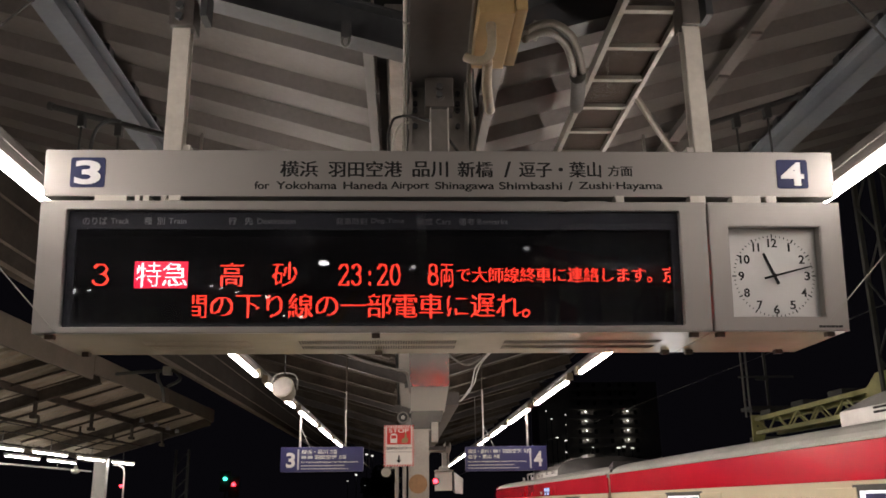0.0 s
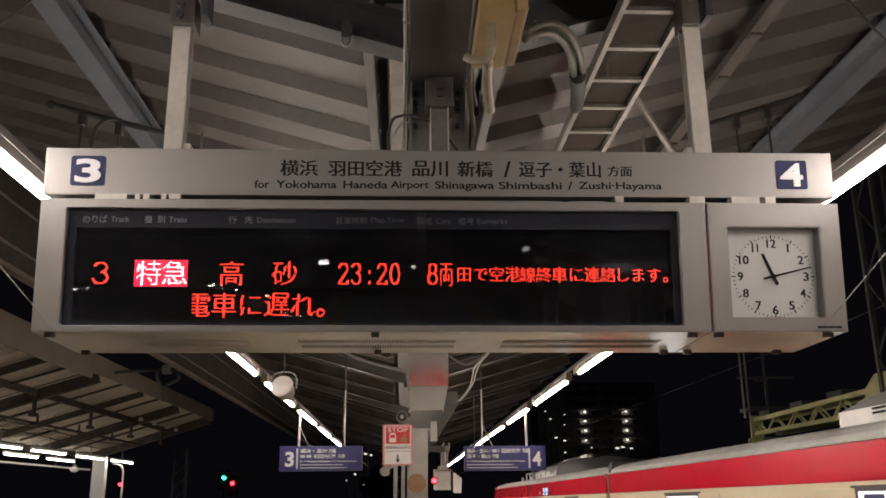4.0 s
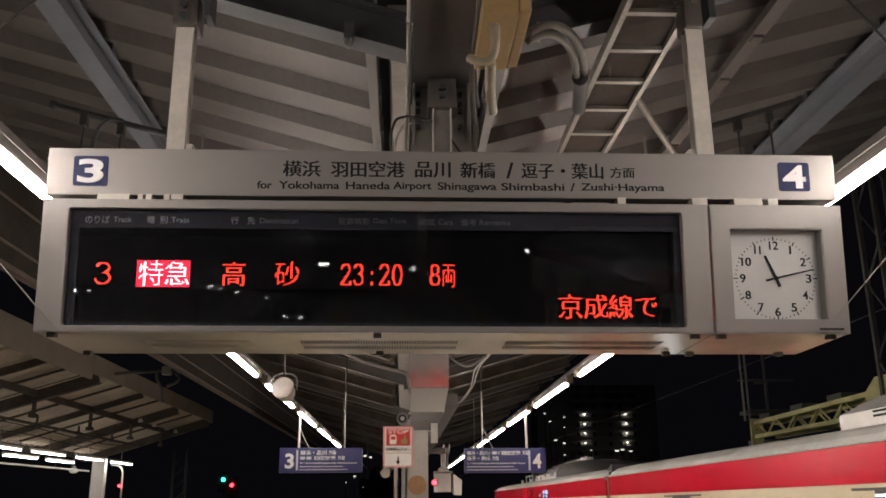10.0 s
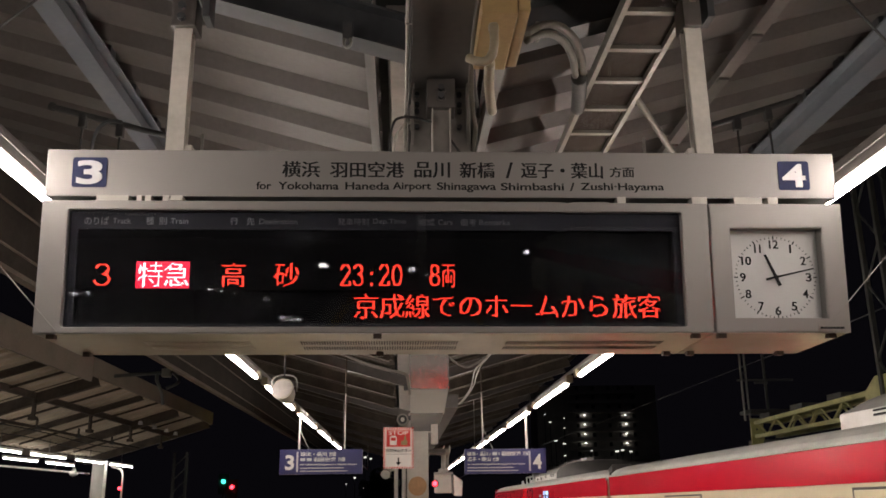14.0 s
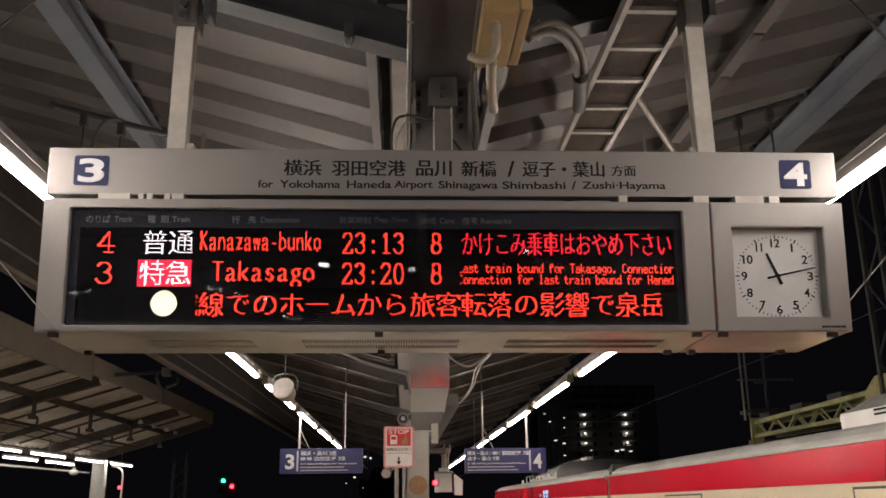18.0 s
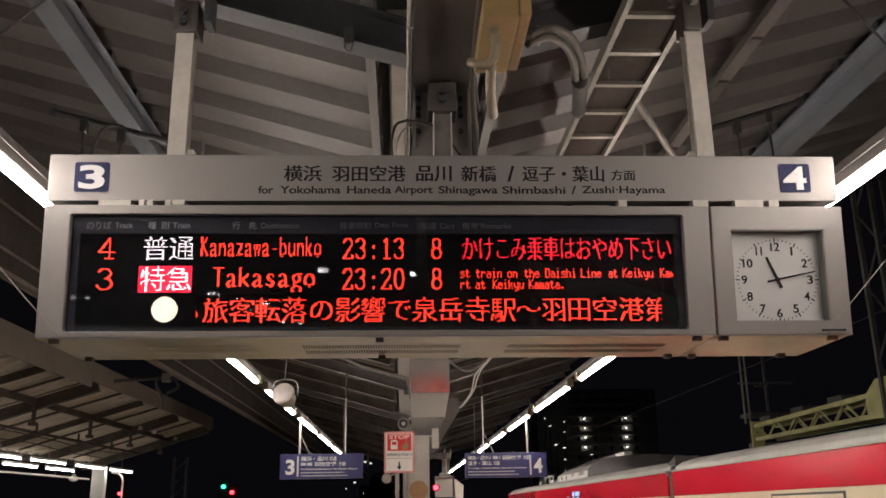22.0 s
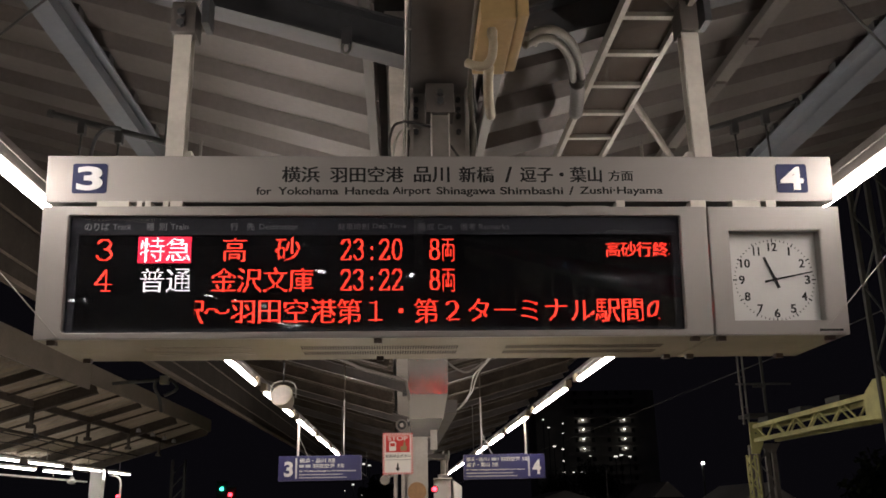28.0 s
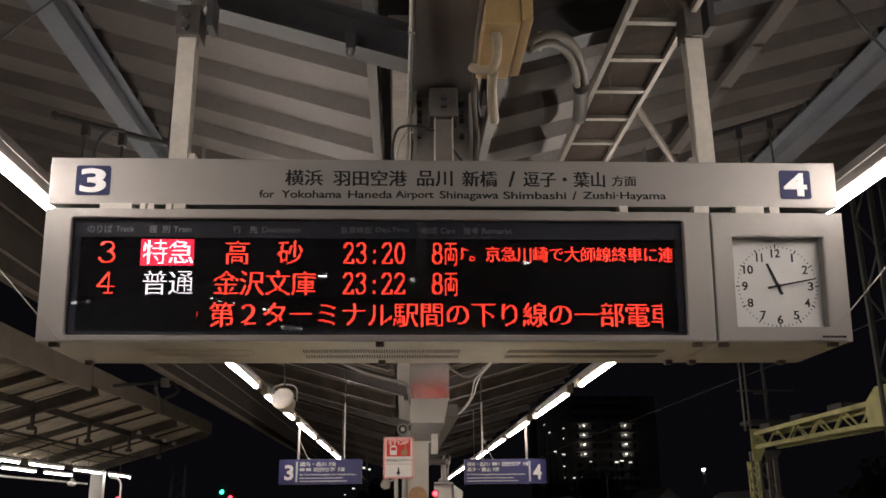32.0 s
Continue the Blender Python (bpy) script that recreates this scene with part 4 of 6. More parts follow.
part("reveal", ring(OX0 - 0.012, OX1 + 0.012, OY1 - 0.012, OY0 + 0.012, OX0, OX1, OY1, OY0, DZ, -0.0301, 0), M_FACE, CLOCK, local=True)
part("dial", box(OX0 - 0.012, OX1 + 0.012, OY1 - 0.012, OY0 + 0.012, DZ - 0.004, DZ), M_DIAL, CLOCK, "white dial", local=True)
KX, KY = 1.4250, -0.2770
for k in range(60):
    a = radians(90 - 6 * k)
    big = k % 5 == 0
    bm = box(-0.0022 if big else -0.0014, 0.0022 if big else 0.0014, 0.146 if big else 0.150, 0.162 if big else 0.157, 0.0004, 0.0014)
    bm.transform(Matrix.Translation((KX, KY, DZ)) @ Matrix.Rotation(a - math.pi / 2, 4, "Z"))
    part("minute_mark", bm, M_INK, CLOCK, local=True)
for k in range(1, 13):
    a = radians(90 - 30 * k)
    nx, ny = KX + 0.128 * math.cos(a), KY + 0.128 * math.sin(a)
    w_ = 0.021 if k < 10 and k != 1 else {1: 0.0065, 10: 0.037, 11: 0.024, 12: 0.035}[k]
    part("numeral", writing(str(k), nx - w_ / 2, nx + w_ / 2, ny, 0.033, None, 0.0005, DZ + 0.001, 0.012, 0.0012), M_INK, CLOCK, local=True)


def clock_hand(name, length, tail, w0, w1):
    bm = prism([(-w0 / 2, -tail), (w0 / 2, -tail), (w1 / 2, length), (-w1 / 2, length)], "z", 0, 0.002)
    ob = part(name, bm, M_INK, CLOCK, "tapered black pointer", local=True)
    return ob


HOUR = clock_hand("hour_pointer", 0.095, 0.035, 0.013, 0.009)
MINUTE = clock_hand("minute_pointer", 0.150, 0.042, 0.009, 0.005)
part("hub", disc(KX, KY, DZ + 0.004, DZ + 0.014, 0.008, 20), M_INK, CLOCK, local=True)
mk = part("maker_plate", box(1.553, 1.660, -0.4850, -0.4630, 0.0005, 0.002), M_FACE, CLOCK, "small silver maker's plate", local=True)
for k, (a, b) in enumerate(((1.560, 1.572), (1.574, 1.586), (1.588, 1.597), (1.599, 1.606), (1.608, 1.620), (1.622, 1.633), (1.635, 1.651))):
    part("bar", box(a, b, -0.4785, -0.4700, 0.0021, 0.003), M_INK, mk, local=True)
for x in (1.20, 1.62):
    latch(CLOCK, x, False)
latch(CLOCK, 1.20, True)
latch(CLOCK, 1.58, True)

# brackets between panel and board
for a, b, z0 in ((-1.132, -1.014, 2.924), (-0.985, -0.965, 2.930), (-0.955, -0.932, 2.924), (-0.89, -0.868, 2.924), (-0.862, -0.817, 2.936), (0.817, 0.850, 2.924), (1.105, 1.165, 2.924), (1.268, 1.379, 2.924), (1.40, 1.44, 2.930)):
    solid("sign_bracket", box(a, b, FACE_Y + 0.010, FACE_Y + 0.060, z0, 2.957, 0.002), M_POST, "pale steel bracket between the hanging signs", "bracket", "", "sign brackets")
for a, b in ((-0.776, -0.504), (-0.44, 0.61), (0.64, 0.784)):
    solid("sign_rail", box(a, b, FACE_Y + 0.014, FACE_Y + 0.05, 2.922, 2.9365, 0.001), M_FACE, "thin pale steel rail on the departure board's lid", "rail", "", "sign rails")
solid("sign_spine", box(-1.30, 1.65, FACE_Y + 0.13, FACE_Y + 0.25, BOARD_Z - 0.03, 2.965), M_GUTTER, "grey-brown steel spine between the hanging signs", "bracket")

# hanger posts
for x, top in ((-0.886, 3.70), (1.2100, 3.73)):
    hp = thing("hanger_post", (x, 3.25, 3.0), "pale grey steel hanger post with bolted bracket", "post", "sign posts")
    part("post", h_section((x, 3.24, 2.97), (x, 3.24, top + 0.12), 0.070, 0.055, 0.007, None, (0, 1, 0)), M_POST, hp)
    part("cover", box(x - 0.035, x + 0.035, 3.205, 3.212, 2.97, top, 0.002), M_POST, hp)
    part("bracket", box(x - (0.050 if x < 0 else 0.038), x + (0.050 if x < 0 else 0.038), 3.19, 3.31, top + 0.01, top + 0.15, 0.012), M_GUTTER, hp, "grey bolted bracket")
    for zz in (top + 0.045, top + 0.095) if x < 0 else ():
        part("bolt", rod((x - 0.006, 3.19, zz), (x - 0.006, 3.172, zz), 0.017, None, 6), M_DARKSTEEL, hp)
    part("clip", box(x + 0.07, x + 0.10, 3.2, 3.3, top + 0.06, top + 0.2, 0.004), M_DARKSTEEL, hp)
    side = 1 if x < 0 else -1
    part("sleeve", box(x + side * 0.050 - 0.014, x + side * 0.050 + 0.014, 3.215, 3.275, 2.97, 3.20, 0.002), M_POST, hp)
    part("tie", rod((x, 3.25, top + 0.14), (x, 3.5, 3.95 + SLOPE * abs(x - CX) - 0.1), 0.03), M_POST, hp)
hp = thing("hanger_post", (0.155, 3.25, 3.0), "pale grey steel hanger post under the middle beam", "post", "sign posts")
part("post", box(0.1225, 0.1875, 3.222, 3.229, 2.97, 3.37), M_BRACKET, hp)
# flange edges take a paler paint than the web between them
for xx in (0.1175, 0.1875):
    part("flange", box(xx, xx + 0.005, 3.205, 3.285, 2.97, 3.37, 0.001), M_POST, hp, "pale flange edge")
part("bracket", box(0.098, 0.212, 3.195, 3.31, 3.360, 3.488, 0.005), M_GUTTER, hp, "brown-grey bolted bracket")
part("back_plate", box(0.030, 0.280, 3.318, 3.335, 3.0, 3.503, 0.003), M_BRACKET, hp)
for xx in (0.036, 0.262):
    part("gusset", prism([(3.262, 3.42), (3.316, 3.25), (3.316, 3.500), (3.262, 3.500)], "x", xx, xx + 0.012), M_BRACKET, hp)
for zz in (3.405, 3.440):
    part("washer", rod((0.155, 3.195, zz), (0.155, 3.190, zz), 0.021, None, 18), M_GUTTER, hp)
    part("bolt", rod((0.155, 3.190, zz), (0.155, 3.172, zz), 0.014, None, 6), M_DARKSTEEL, hp)
for zz in (3.325, 3.395, 3.425, 3.47):
    part("bolt", rod((0.060, 3.318, zz), (0.060, 3.300, zz), 0.011, None, 6), M_DARKSTEEL, hp)
    part("bolt", rod((0.235, 3.318, zz), (0.235, 3.300, zz), 0.011, None, 6), M_DARKSTEEL, hp)
# wires that steady the sign
sw = thing("stay_wires", (0, 3.2, 2.6), "thin pale stay wires at the sign's ends", "wire")
part("wire", rod((-1.193, 3.05, 2.425), (-2.05, 3.12, 3.33), 0.0022), M_GALV, sw)
part("wire", rod((1.547, 3.048, 2.453), (2.55, 3.09, 3.47), 0.0018), M_GALV, sw)

# ---- columns of the canopy ----
for y in (9.35, 15.2, 21.0, 26.8, 32.6, 38.4, 44.2, -2.2 - 5.8):
    cx = CX if y == 9.35 else CX + 0.13
    col = thing("canopy_column", (cx, y, 0), "grey steel H column holding the canopy", "column", "canopy columns")
    part("shaft", h_section((cx + 0.01, y, 0.02), (cx + 0.01, y, 3.75), 0.17, 0.17, 0.012, None, (0, 1, 0)), M_POST, col)
    part("foot_plate", box(cx - 0.18, cx + 0.20, y - 0.18, y + 0.18, 0.001, 0.02, 0.003), M_POST, col)
    if y == 9.35:
        part("cover_box", hexa([(0.075, y - 0.15, 2.985), (0.49, y - 0.15, 2.985), (0.49, y + 0.16, 2.985), (0.075, y + 0.16, 2.985)], [(0.075, y - 0.21, 3.62), (0.49, y - 0.21, 3.62), (0.49, y + 0.16, 3.62), (0.075, y + 0.16, 3.62)]), M_POLISHED, col, "shiny stainless cover box")
        part("cover_taper", hexa([(0.085, y - 0.10, 2.74), (0.44, y - 0.10, 2.74), (0.44, y + 0.12, 2.74), (0.085, y + 0.12, 2.74)], [(0.085, y - 0.145, 2.983), (0.485, y - 0.145, 2.983), (0.485, y + 0.15, 2.983), (0.085, y + 0.15, 2.983)]), M_POLISHED, col, "tapered shiny stainless skirt")
        part("cover_neck", hexa([(0.09, y - 0.12, 2.55), (0.37, y - 0.12, 2.55), (0.37, y + 0.1, 2.55), (0.09, y + 0.1, 2.55)], [(0.09, y - 0.105, 2.738), (0.43, y - 0.105, 2.738), (0.43, y + 0.1, 2.738), (0.09, y + 0.1, 2.738)]), M_POLISHED, col, "shiny stainless neck")
        part("cover_face", box(0.065, 0.27, y - 0.13, y - 0.10, 0.02, 2.55, 0.003), M_POST, col, "pale painted column cladding")
        part("switch_box", box(0.30, 0.37, y - 0.14, y - 0.03, 2.42, 2.62, 0.006), M_POST, col)
        part("pipe", rod((-0.06, y - 0.1, 0.02), (-0.06, y - 0.1, 2.25), 0.022), M_POST, col)
        part("pipe", rod((0.02, y - 0.1, 0.02), (0.02, y - 0.1, 2.25), 0.022), M_POST, col)

# emergency stop sign
st = thing("stop_sign", (-0.04, 9.2, 2.2), "white emergency stop board with red striped border", "sign")
SXa, SXb, SZa, SZb, SYf = -0.192, 0.118, 2.175, 2.590, 9.2
part("board", box(SXa, SXb, SYf, SYf + 0.02, SZa, SZb, 0.004), M_WHITE, st)
for k in range(12):
    xa = SXa + (SXb - SXa) * k / 12
    for zz in (SZa, SZb - 0.020):
        part("stripe", prism([(xa, zz), (xa + 0.014, zz), (xa + 0.024, zz + 0.020), (xa + 0.010, zz + 0.020)], "y", SYf - 0.003, SYf - 0.0005), M_REDPRINT, st)
for k in range(16):
    za = SZa + (SZb - SZa) * k / 16
    for xx in (SXa, SXb - 0.020):
        part("stripe", prism([(xx, za), (xx + 0.020, za + 0.010), (xx + 0.020, za + 0.024), (xx, za + 0.014)], "y", SYf - 0.003, SYf - 0.0005), M_REDPRINT, st)
part("red_field", box(-0.160, 0.086, SYf - 0.003, SYf - 0.0005, 2.395, 2.565), M_REDPRINT, st)
bm = writing("STOP", -0.14, 0.066, 0.0, 0.042)
bm.transform(Matrix.Translation((0, SYf - 0.004, 2.535)) @ Matrix.Rotation(math.pi / 2, 4, "X"))
part("lettering", bm, M_WHITE, st)
part("train_pictogram", prism([(-0.125, 2.41), (-0.055, 2.41), (-0.055, 2.49), (-0.07, 2.505), (-0.11, 2.505), (-0.125, 2.49)], "y", SYf - 0.005, SYf - 0.0032), M_WHITE, st)
part("pictogram_window", box(-0.115, -0.065, SYf - 0.007, SYf - 0.0052, 2.455, 2.487), M_REDPRINT, st)
part("press_pictogram", prism([(-0.01, 2.41), (0.05, 2.41), (0.06, 2.45), (0.045, 2.46), (0.04, 2.505), (0.025, 2.505), (0.02, 2.46), (-0.01, 2.45)], "y", SYf - 0.005, SYf - 0.0032), M_BEIGE, st)
bm = writing("非常停止ボタン", -0.165, 0.095, 0.0, 0.034)
bm.transform(Matrix.Translation((0, SYf - 0.004, 2.357)) @ Matrix.Rotation(math.pi / 2, 4, "X"))
part("lettering", bm, M_INK, st)
part("rule", box(-0.165, 0.095, SYf - 0.003, SYf - 0.0005, 2.318, 2.322), M_DIM, st)
part("arrow", prism([(-0.045, 2.285), (-0.03, 2.285), (-0.03, 2.24), (-0.012, 2.24), (-0.0375, 2.205), (-0.063, 2.24), (-0.045, 2.24)], "y", SYf - 0.003, SYf - 0.0005), M_INK, st)
ringlamp = thing("stop_indicator", (0.0, 9.2, 2.65), "black round indicator lamp above the stop board", "indicator")
part("rim", rod((0.005, 9.22, 2.665), (0.005, 9.165, 2.665), 0.062, None, 24), M_BRACKET, ringlamp)
part("lens", rod((0.005, 9.166, 2.665), (0.005, 9.155, 2.665), 0.045, None, 24), M_RUBBER, ringlamp)
part("cap", rod((0.005, 9.156, 2.665), (0.005, 9.148, 2.665), 0.021, None, 20), M_POST, ringlamp)
bell = thing("brown_lamp", (0.155, 9.15, 2.0), "round brown lamp on the column", "lamp")
part("disc", rod((0.155, 9.22, 2.0), (0.155, 9.12, 2.0), 0.088, None, 28), M_BROWN, bell)
part("rim", rod((0.155, 9.125, 2.0), (0.155, 9.105, 2.0), 0.094, None, 28), M_BROWN, bell)
# camera-like monitor housing and red lamp beside the column
mon = thing("monitor_housing", (0.5, 9.8, 1.9), "pale grey tapered monitor housing beside the column", "monitor")
part("case", hexa([(0.345, 9.68, 1.935), (0.530, 9.66, 1.935), (0.545, 10.02, 1.955), (0.375, 10.02, 1.955)], [(0.345, 9.70, 2.130), (0.530, 9.68, 2.130), (0.545, 10.02, 2.115), (0.375, 10.02, 2.115)]), M_WHITE, mon)
part("hood", hexa([(0.335, 9.62, 2.134), (0.545, 9.60, 2.134), (0.555, 10.03, 2.134), (0.365, 10.03, 2.134)], [(0.345, 9.64, 2.150), (0.535, 9.62, 2.150), (0.545, 10.01, 2.150), (0.375, 10.01, 2.150)]), M_POST, mon)
part("visor", hexa([(0.552, 9.60, 1.905), (0.640, 9.68, 1.900), (0.628, 9.98, 1.925), (0.556, 9.98, 1.935)], [(0.552, 9.64, 2.125), (0.650, 9.70, 2.055), (0.640, 9.98, 2.050), (0.556, 9.98, 2.112)]), M_WHITE, mon)
part("bracket", box(0.40, 0.51, 9.80, 9.92, 2.151, 2.19, 0.006), M_POST, mon)
for dx in (-0.022, 0.034):
    part("cable", pipe([(0.47 + dx, 9.86, 2.19), (0.468 + dx, 9.85, 2.30), (0.475 + dx * 1.4, 9.85, 2.38), (0.49 + dx, 9.88, 2.44)], 0.008), M_CABLE, mon)
part("neck", rod((0.46, 9.88, 2.11), (0.46, 9.88, 2.36), 0.03), M_POST, mon)
part("mount", box(0.40, 0.52, 9.83, 9.93, 2.34, 2.40, 0.008), M_PLATE, mon)
part("arm", box(0.24, 0.46, 9.45, 9.90, 2.345, 2.385, 0.004), M_GUTTER, mon)
rl = thing("red_lamp", (0.35, 9.5, 2.0), "small glowing red lamp on the column", "lamp")
part("lens", rod((0.345, 9.50, 2.03), (0.345, 9.46, 2.03), 0.024, None, 20), G_SIGRED, rl)
part("body", rod((0.345, 9.56, 2.03), (0.345, 9.50, 2.03), 0.040, None, 20), M_RUBBER, rl)
sl = thing("small_spotlight", (-0.16, 9.4, 2.05), "small grey spotlight under the stop board", "lamp")
part("head", rod((-0.16, 9.35, 2.15), (-0.17, 9.29, 2.12), 0.040, None, 20, 0.050), M_POST, sl)
part("arm", rod((-0.15, 9.36, 2.15), (-0.06, 9.32, 2.18), 0.012), M_POST, sl)

# loudspeaker
sp = thing("loudspeaker", (-1.2, 9.0, 2.95), "cream horn loudspeaker on a bracket under the canopy", "loudspeaker")
ax = Vector((-0.20, -0.87, 0.32)).normalized()
c0 = Vector((-1.205, 9.05, 2.95))
part("horn", rod(c0 + ax * -0.10, c0 + ax * 0.035, 0.088, None, 28, 0.108), M_CREAM, sp, smooth=False)
part("mouth", rod(c0 + ax * 0.035, c0 + ax * 0.055, 0.114, None, 32, 0.114), M_CREAM, sp)
part("grille", rod(c0 + ax * 0.056, c0 + ax * 0.061, 0.098, None, 32), M_PLATE, sp, "grey perforated grille")
part("driver", rod(c0 + ax * -0.17, c0 + ax * -0.10, 0.055, None, 20, 0.075), M_CREAM, sp)
part("bracket", pipe([c0 + Vector((-0.125, 0.03, 0.0)), c0 + Vector((-0.120, 0.03, 0.12)), c0 + Vector((-0.06, 0.03, 0.165)), c0 + Vector((0.06, 0.03, 0.165)), c0 + Vector((0.120, 0.03, 0.12)), c0 + Vector((0.125, 0.03, 0.0))], 0.009), M_GALV, sp)
part("stem", rod(c0 + Vector((0, 0, 0.15)), c0 + Vector((0, 0, 1.56)), 0.008), M_RUBBER, sp)

# blue track signs
for num, x0, x1, zc, numleft, rods in (("3", -1.865, -0.605, 2.455, True, (-1.58, -0.88)), ("4", 0.963, 2.225, 2.435, False, (1.25, 1.94))):
    bs = thing("track_sign", ((x0 + x1) / 2, 13.8, zc), "deep blue hanging track sign with white number " + num, "sign", "track signs")
    part("board", box(x0, x1, 13.8, 13.88, zc - 0.185, zc + 0.185, 0.006), M_BLUESIGN, bs)
    nx = x0 + 0.085 if numleft else x1 - 0.205
    bm = writing(num, nx, nx + 0.135, 0, 0.225, None, 0.0008, 0, 0.03)
    bm.transform(Matrix.Translation((0, 13.796, zc - 0.01)) @ Matrix.Rotation(math.pi / 2, 4, "X"))
    part("numeral", bm, M_WHITE, bs)
    dx = x0 + 0.255 if numleft else x1 - 0.27
    part("divider", box(dx, dx + 0.028, 13.792, 13.799, zc - 0.15, zc + 0.15), M_PALE, bs)
    tx = dx + 0.06 if numleft else x0 + 0.04
    rnd = random.Random(5)
    if numleft:
        lines = ((0.112, 0.066, (("横浜・品川", 0.40), ("方面", 0.11))), (0.032, 0.060, ((None, 0.17), ("羽田空港", 0.34), ("方面", 0.11))), (-0.045, 0.034, (("for Yokohama,Shinagawa / for Haneda Airport", 0.86),)), (-0.095, 0.022, ((None, 0.66),)), (-0.14, 0.022, ((None, 0.72),)))
    else:
        lines = ((0.112, 0.062, (("横浜・品川 /", 0.36), (None, 0.11), ("羽田空港", 0.30), ("方面", 0.09))), (0.032, 0.062, (("逗子・葉山", 0.36), ("方面", 0.10))), (-0.045, 0.030, (("for Yokohama/Shinagawa/Haneda Airport/for Zushi·Hayama", 0.90),)), (-0.095, 0.022, ((None, 0.72),)), (-0.14, 0.022, ((None, 0.78),)))
    for line, (zz, hh, items) in enumerate(lines):
        xx = tx
        for word, ww in items:
            if word:
                bm = writing(word, xx, xx + ww, 0, hh)
                bm.transform(Matrix.Translation((0, 13.797, zc + zz)) @ Matrix.Rotation(math.pi / 2, 4, "X"))
                part("lettering", bm, M_WHITE, bs)
            else:
                bm = bmesh.new()
                k = xx
                while k < xx + ww:
                    wl = rnd.uniform(0.6, 1.6) * hh
                    box(k, min(k + wl, xx + ww), 13.793, 13.799, zc + zz - hh * 0.36, zc + zz + hh * 0.36, 0, bm)
                    k += wl + hh * 0.35
                part("small_print", bm, M_PALE, bs, "rows of unreadable white print")
            xx += ww + 0.03
    for r in rods:
        outer = abs(r - CX) > 1.3
        part("rod", rod((r, 13.84, zc + 0.185), (r, 13.84, 3.19 if outer else 3.50), 0.018 if outer else 0.012), M_POST, bs)
        if outer:
            part("rod_clamp", box(min(r, r + (0.12 if r < 0 else -0.12)), max(r, r + (0.12 if r < 0 else -0.12)), 13.81, 13.87, 3.165, 3.2, 0.004), M_POST, bs)
        else:
            part("rod_top", rod((r, 13.84, 3.48), (r, 13.84, 4.06 + SLOPE * abs(r - CX)), 0.012), M_CANOPYD, bs)
    part("stay", rod((rods[0] if not numleft else rods[0], 13.84, 2.95), (rods[0] + 0.16, 13.84, 2.62), 0.008), M_GALV, bs)


# pipes and cables under the canopy behind the sign
rc = thing("roof_cables", (0.5, 7, 3.5), "pale cables and conduit sagging under the canopy", "cable")
part("cable", pipe([(0.95, 7.6, 3.50), (0.93, 8.6, 3.37), (0.92, 9.4, 3.35), (0.86, 10.2, 3.33), (0.90, 11.1, 3.35), (0.95, 12.28, 3.35), (0.90, 13.87, 3.33), (0.72, 14.4, 3.29)], 0.0095), M_CABLE, rc)
part("cable", pipe([(1.02, 7.6, 3.52), (0.98, 8.6, 3.41), (0.96, 9.4, 3.38), (0.92, 10.2, 3.37), (0.94, 11.1, 3.37), (0.99, 12.28, 3.38), (0.94, 13.87, 3.35), (0.74, 14.4, 3.29)], 0.008), M_CABLE, rc)
part("cable", pipe([(0.92, 9.4, 3.36), (0.72, 9.4, 3.24), (0.56, 9.4, 3.30), (0.44, 9.4, 3.42)], 0.012), M_BRACKET, rc)
part("conduit", pipe([(-1.0, 8.7, 3.46), (-0.54, 8.7, 3.25), (-0.38, 8.7, 3.18), (-0.13, 8.7, 3.11), (0.03, 8.7, 3.07), (0.06, 8.8, 3.02), (0.08, 9.1, 2.92)], 0.015), M_BRACKET, rc)
part("trough", box(0.58, 0.79, 12.4, 40, 3.12, 3.30, 0.006), M_GUTTER, rc)

# ---- canopy of the opposite platform ----
OX, OV = -10.45, 3.42
for sx, e in ((1, 3.95), (-1, 3.95)):
    folded_sheet("ceiling", OX + sx * 0.1, OX + sx * e, -30, 30.6, OV, OV + 0.30 * e, 0.40, 0.06, M_CANOPY, "beige folded steel roof of the opposite platform")
fas = thing("opposite_fascia", (OX + 3.95, 0, 4.5), "brownish grey fascia along the opposite canopy's eave", "fascia", "", "structure")
for k in range(10):
    part("panel", box(OX + 3.93, OX + 3.99, -29.4 + 6 * k + 0.01, -23.4 + 6 * k - 0.01, 4.34 if k < 8 else 4.47, 4.86, 0.004), M_FASCIA, fas)
part("end_board", prism([(OX + 0.1, OV - 0.05), (OX + 3.99, 4.47), (OX + 3.99, 4.86), (OX + 0.1, OV + 0.28)], "y", 30.6, 30.66), M_FASCIA, fas)
for y, big in ((2, 1), (5.5, 0), (9, 1), (12.5, 0), (13.1, 1), (16.6, 0), (19.25, 1), (22.6, 0), (26.2, 1), (30.4, 1)):
    r_ = thing("opposite_rafter", (OX, y, OV), "brown steel rafter of the opposite canopy", "rafter", "opposite rafters", "structure")
    for sx in (-1, 1):
        part("arm", h_section((OX, y, OV - 0.12), (OX + sx * 3.9, y, OV - 0.12 + 0.30 * 3.9), 0.18 if big else 0.08, 0.28 if big else 0.14, 0.014), M_CANOPYD, r_)
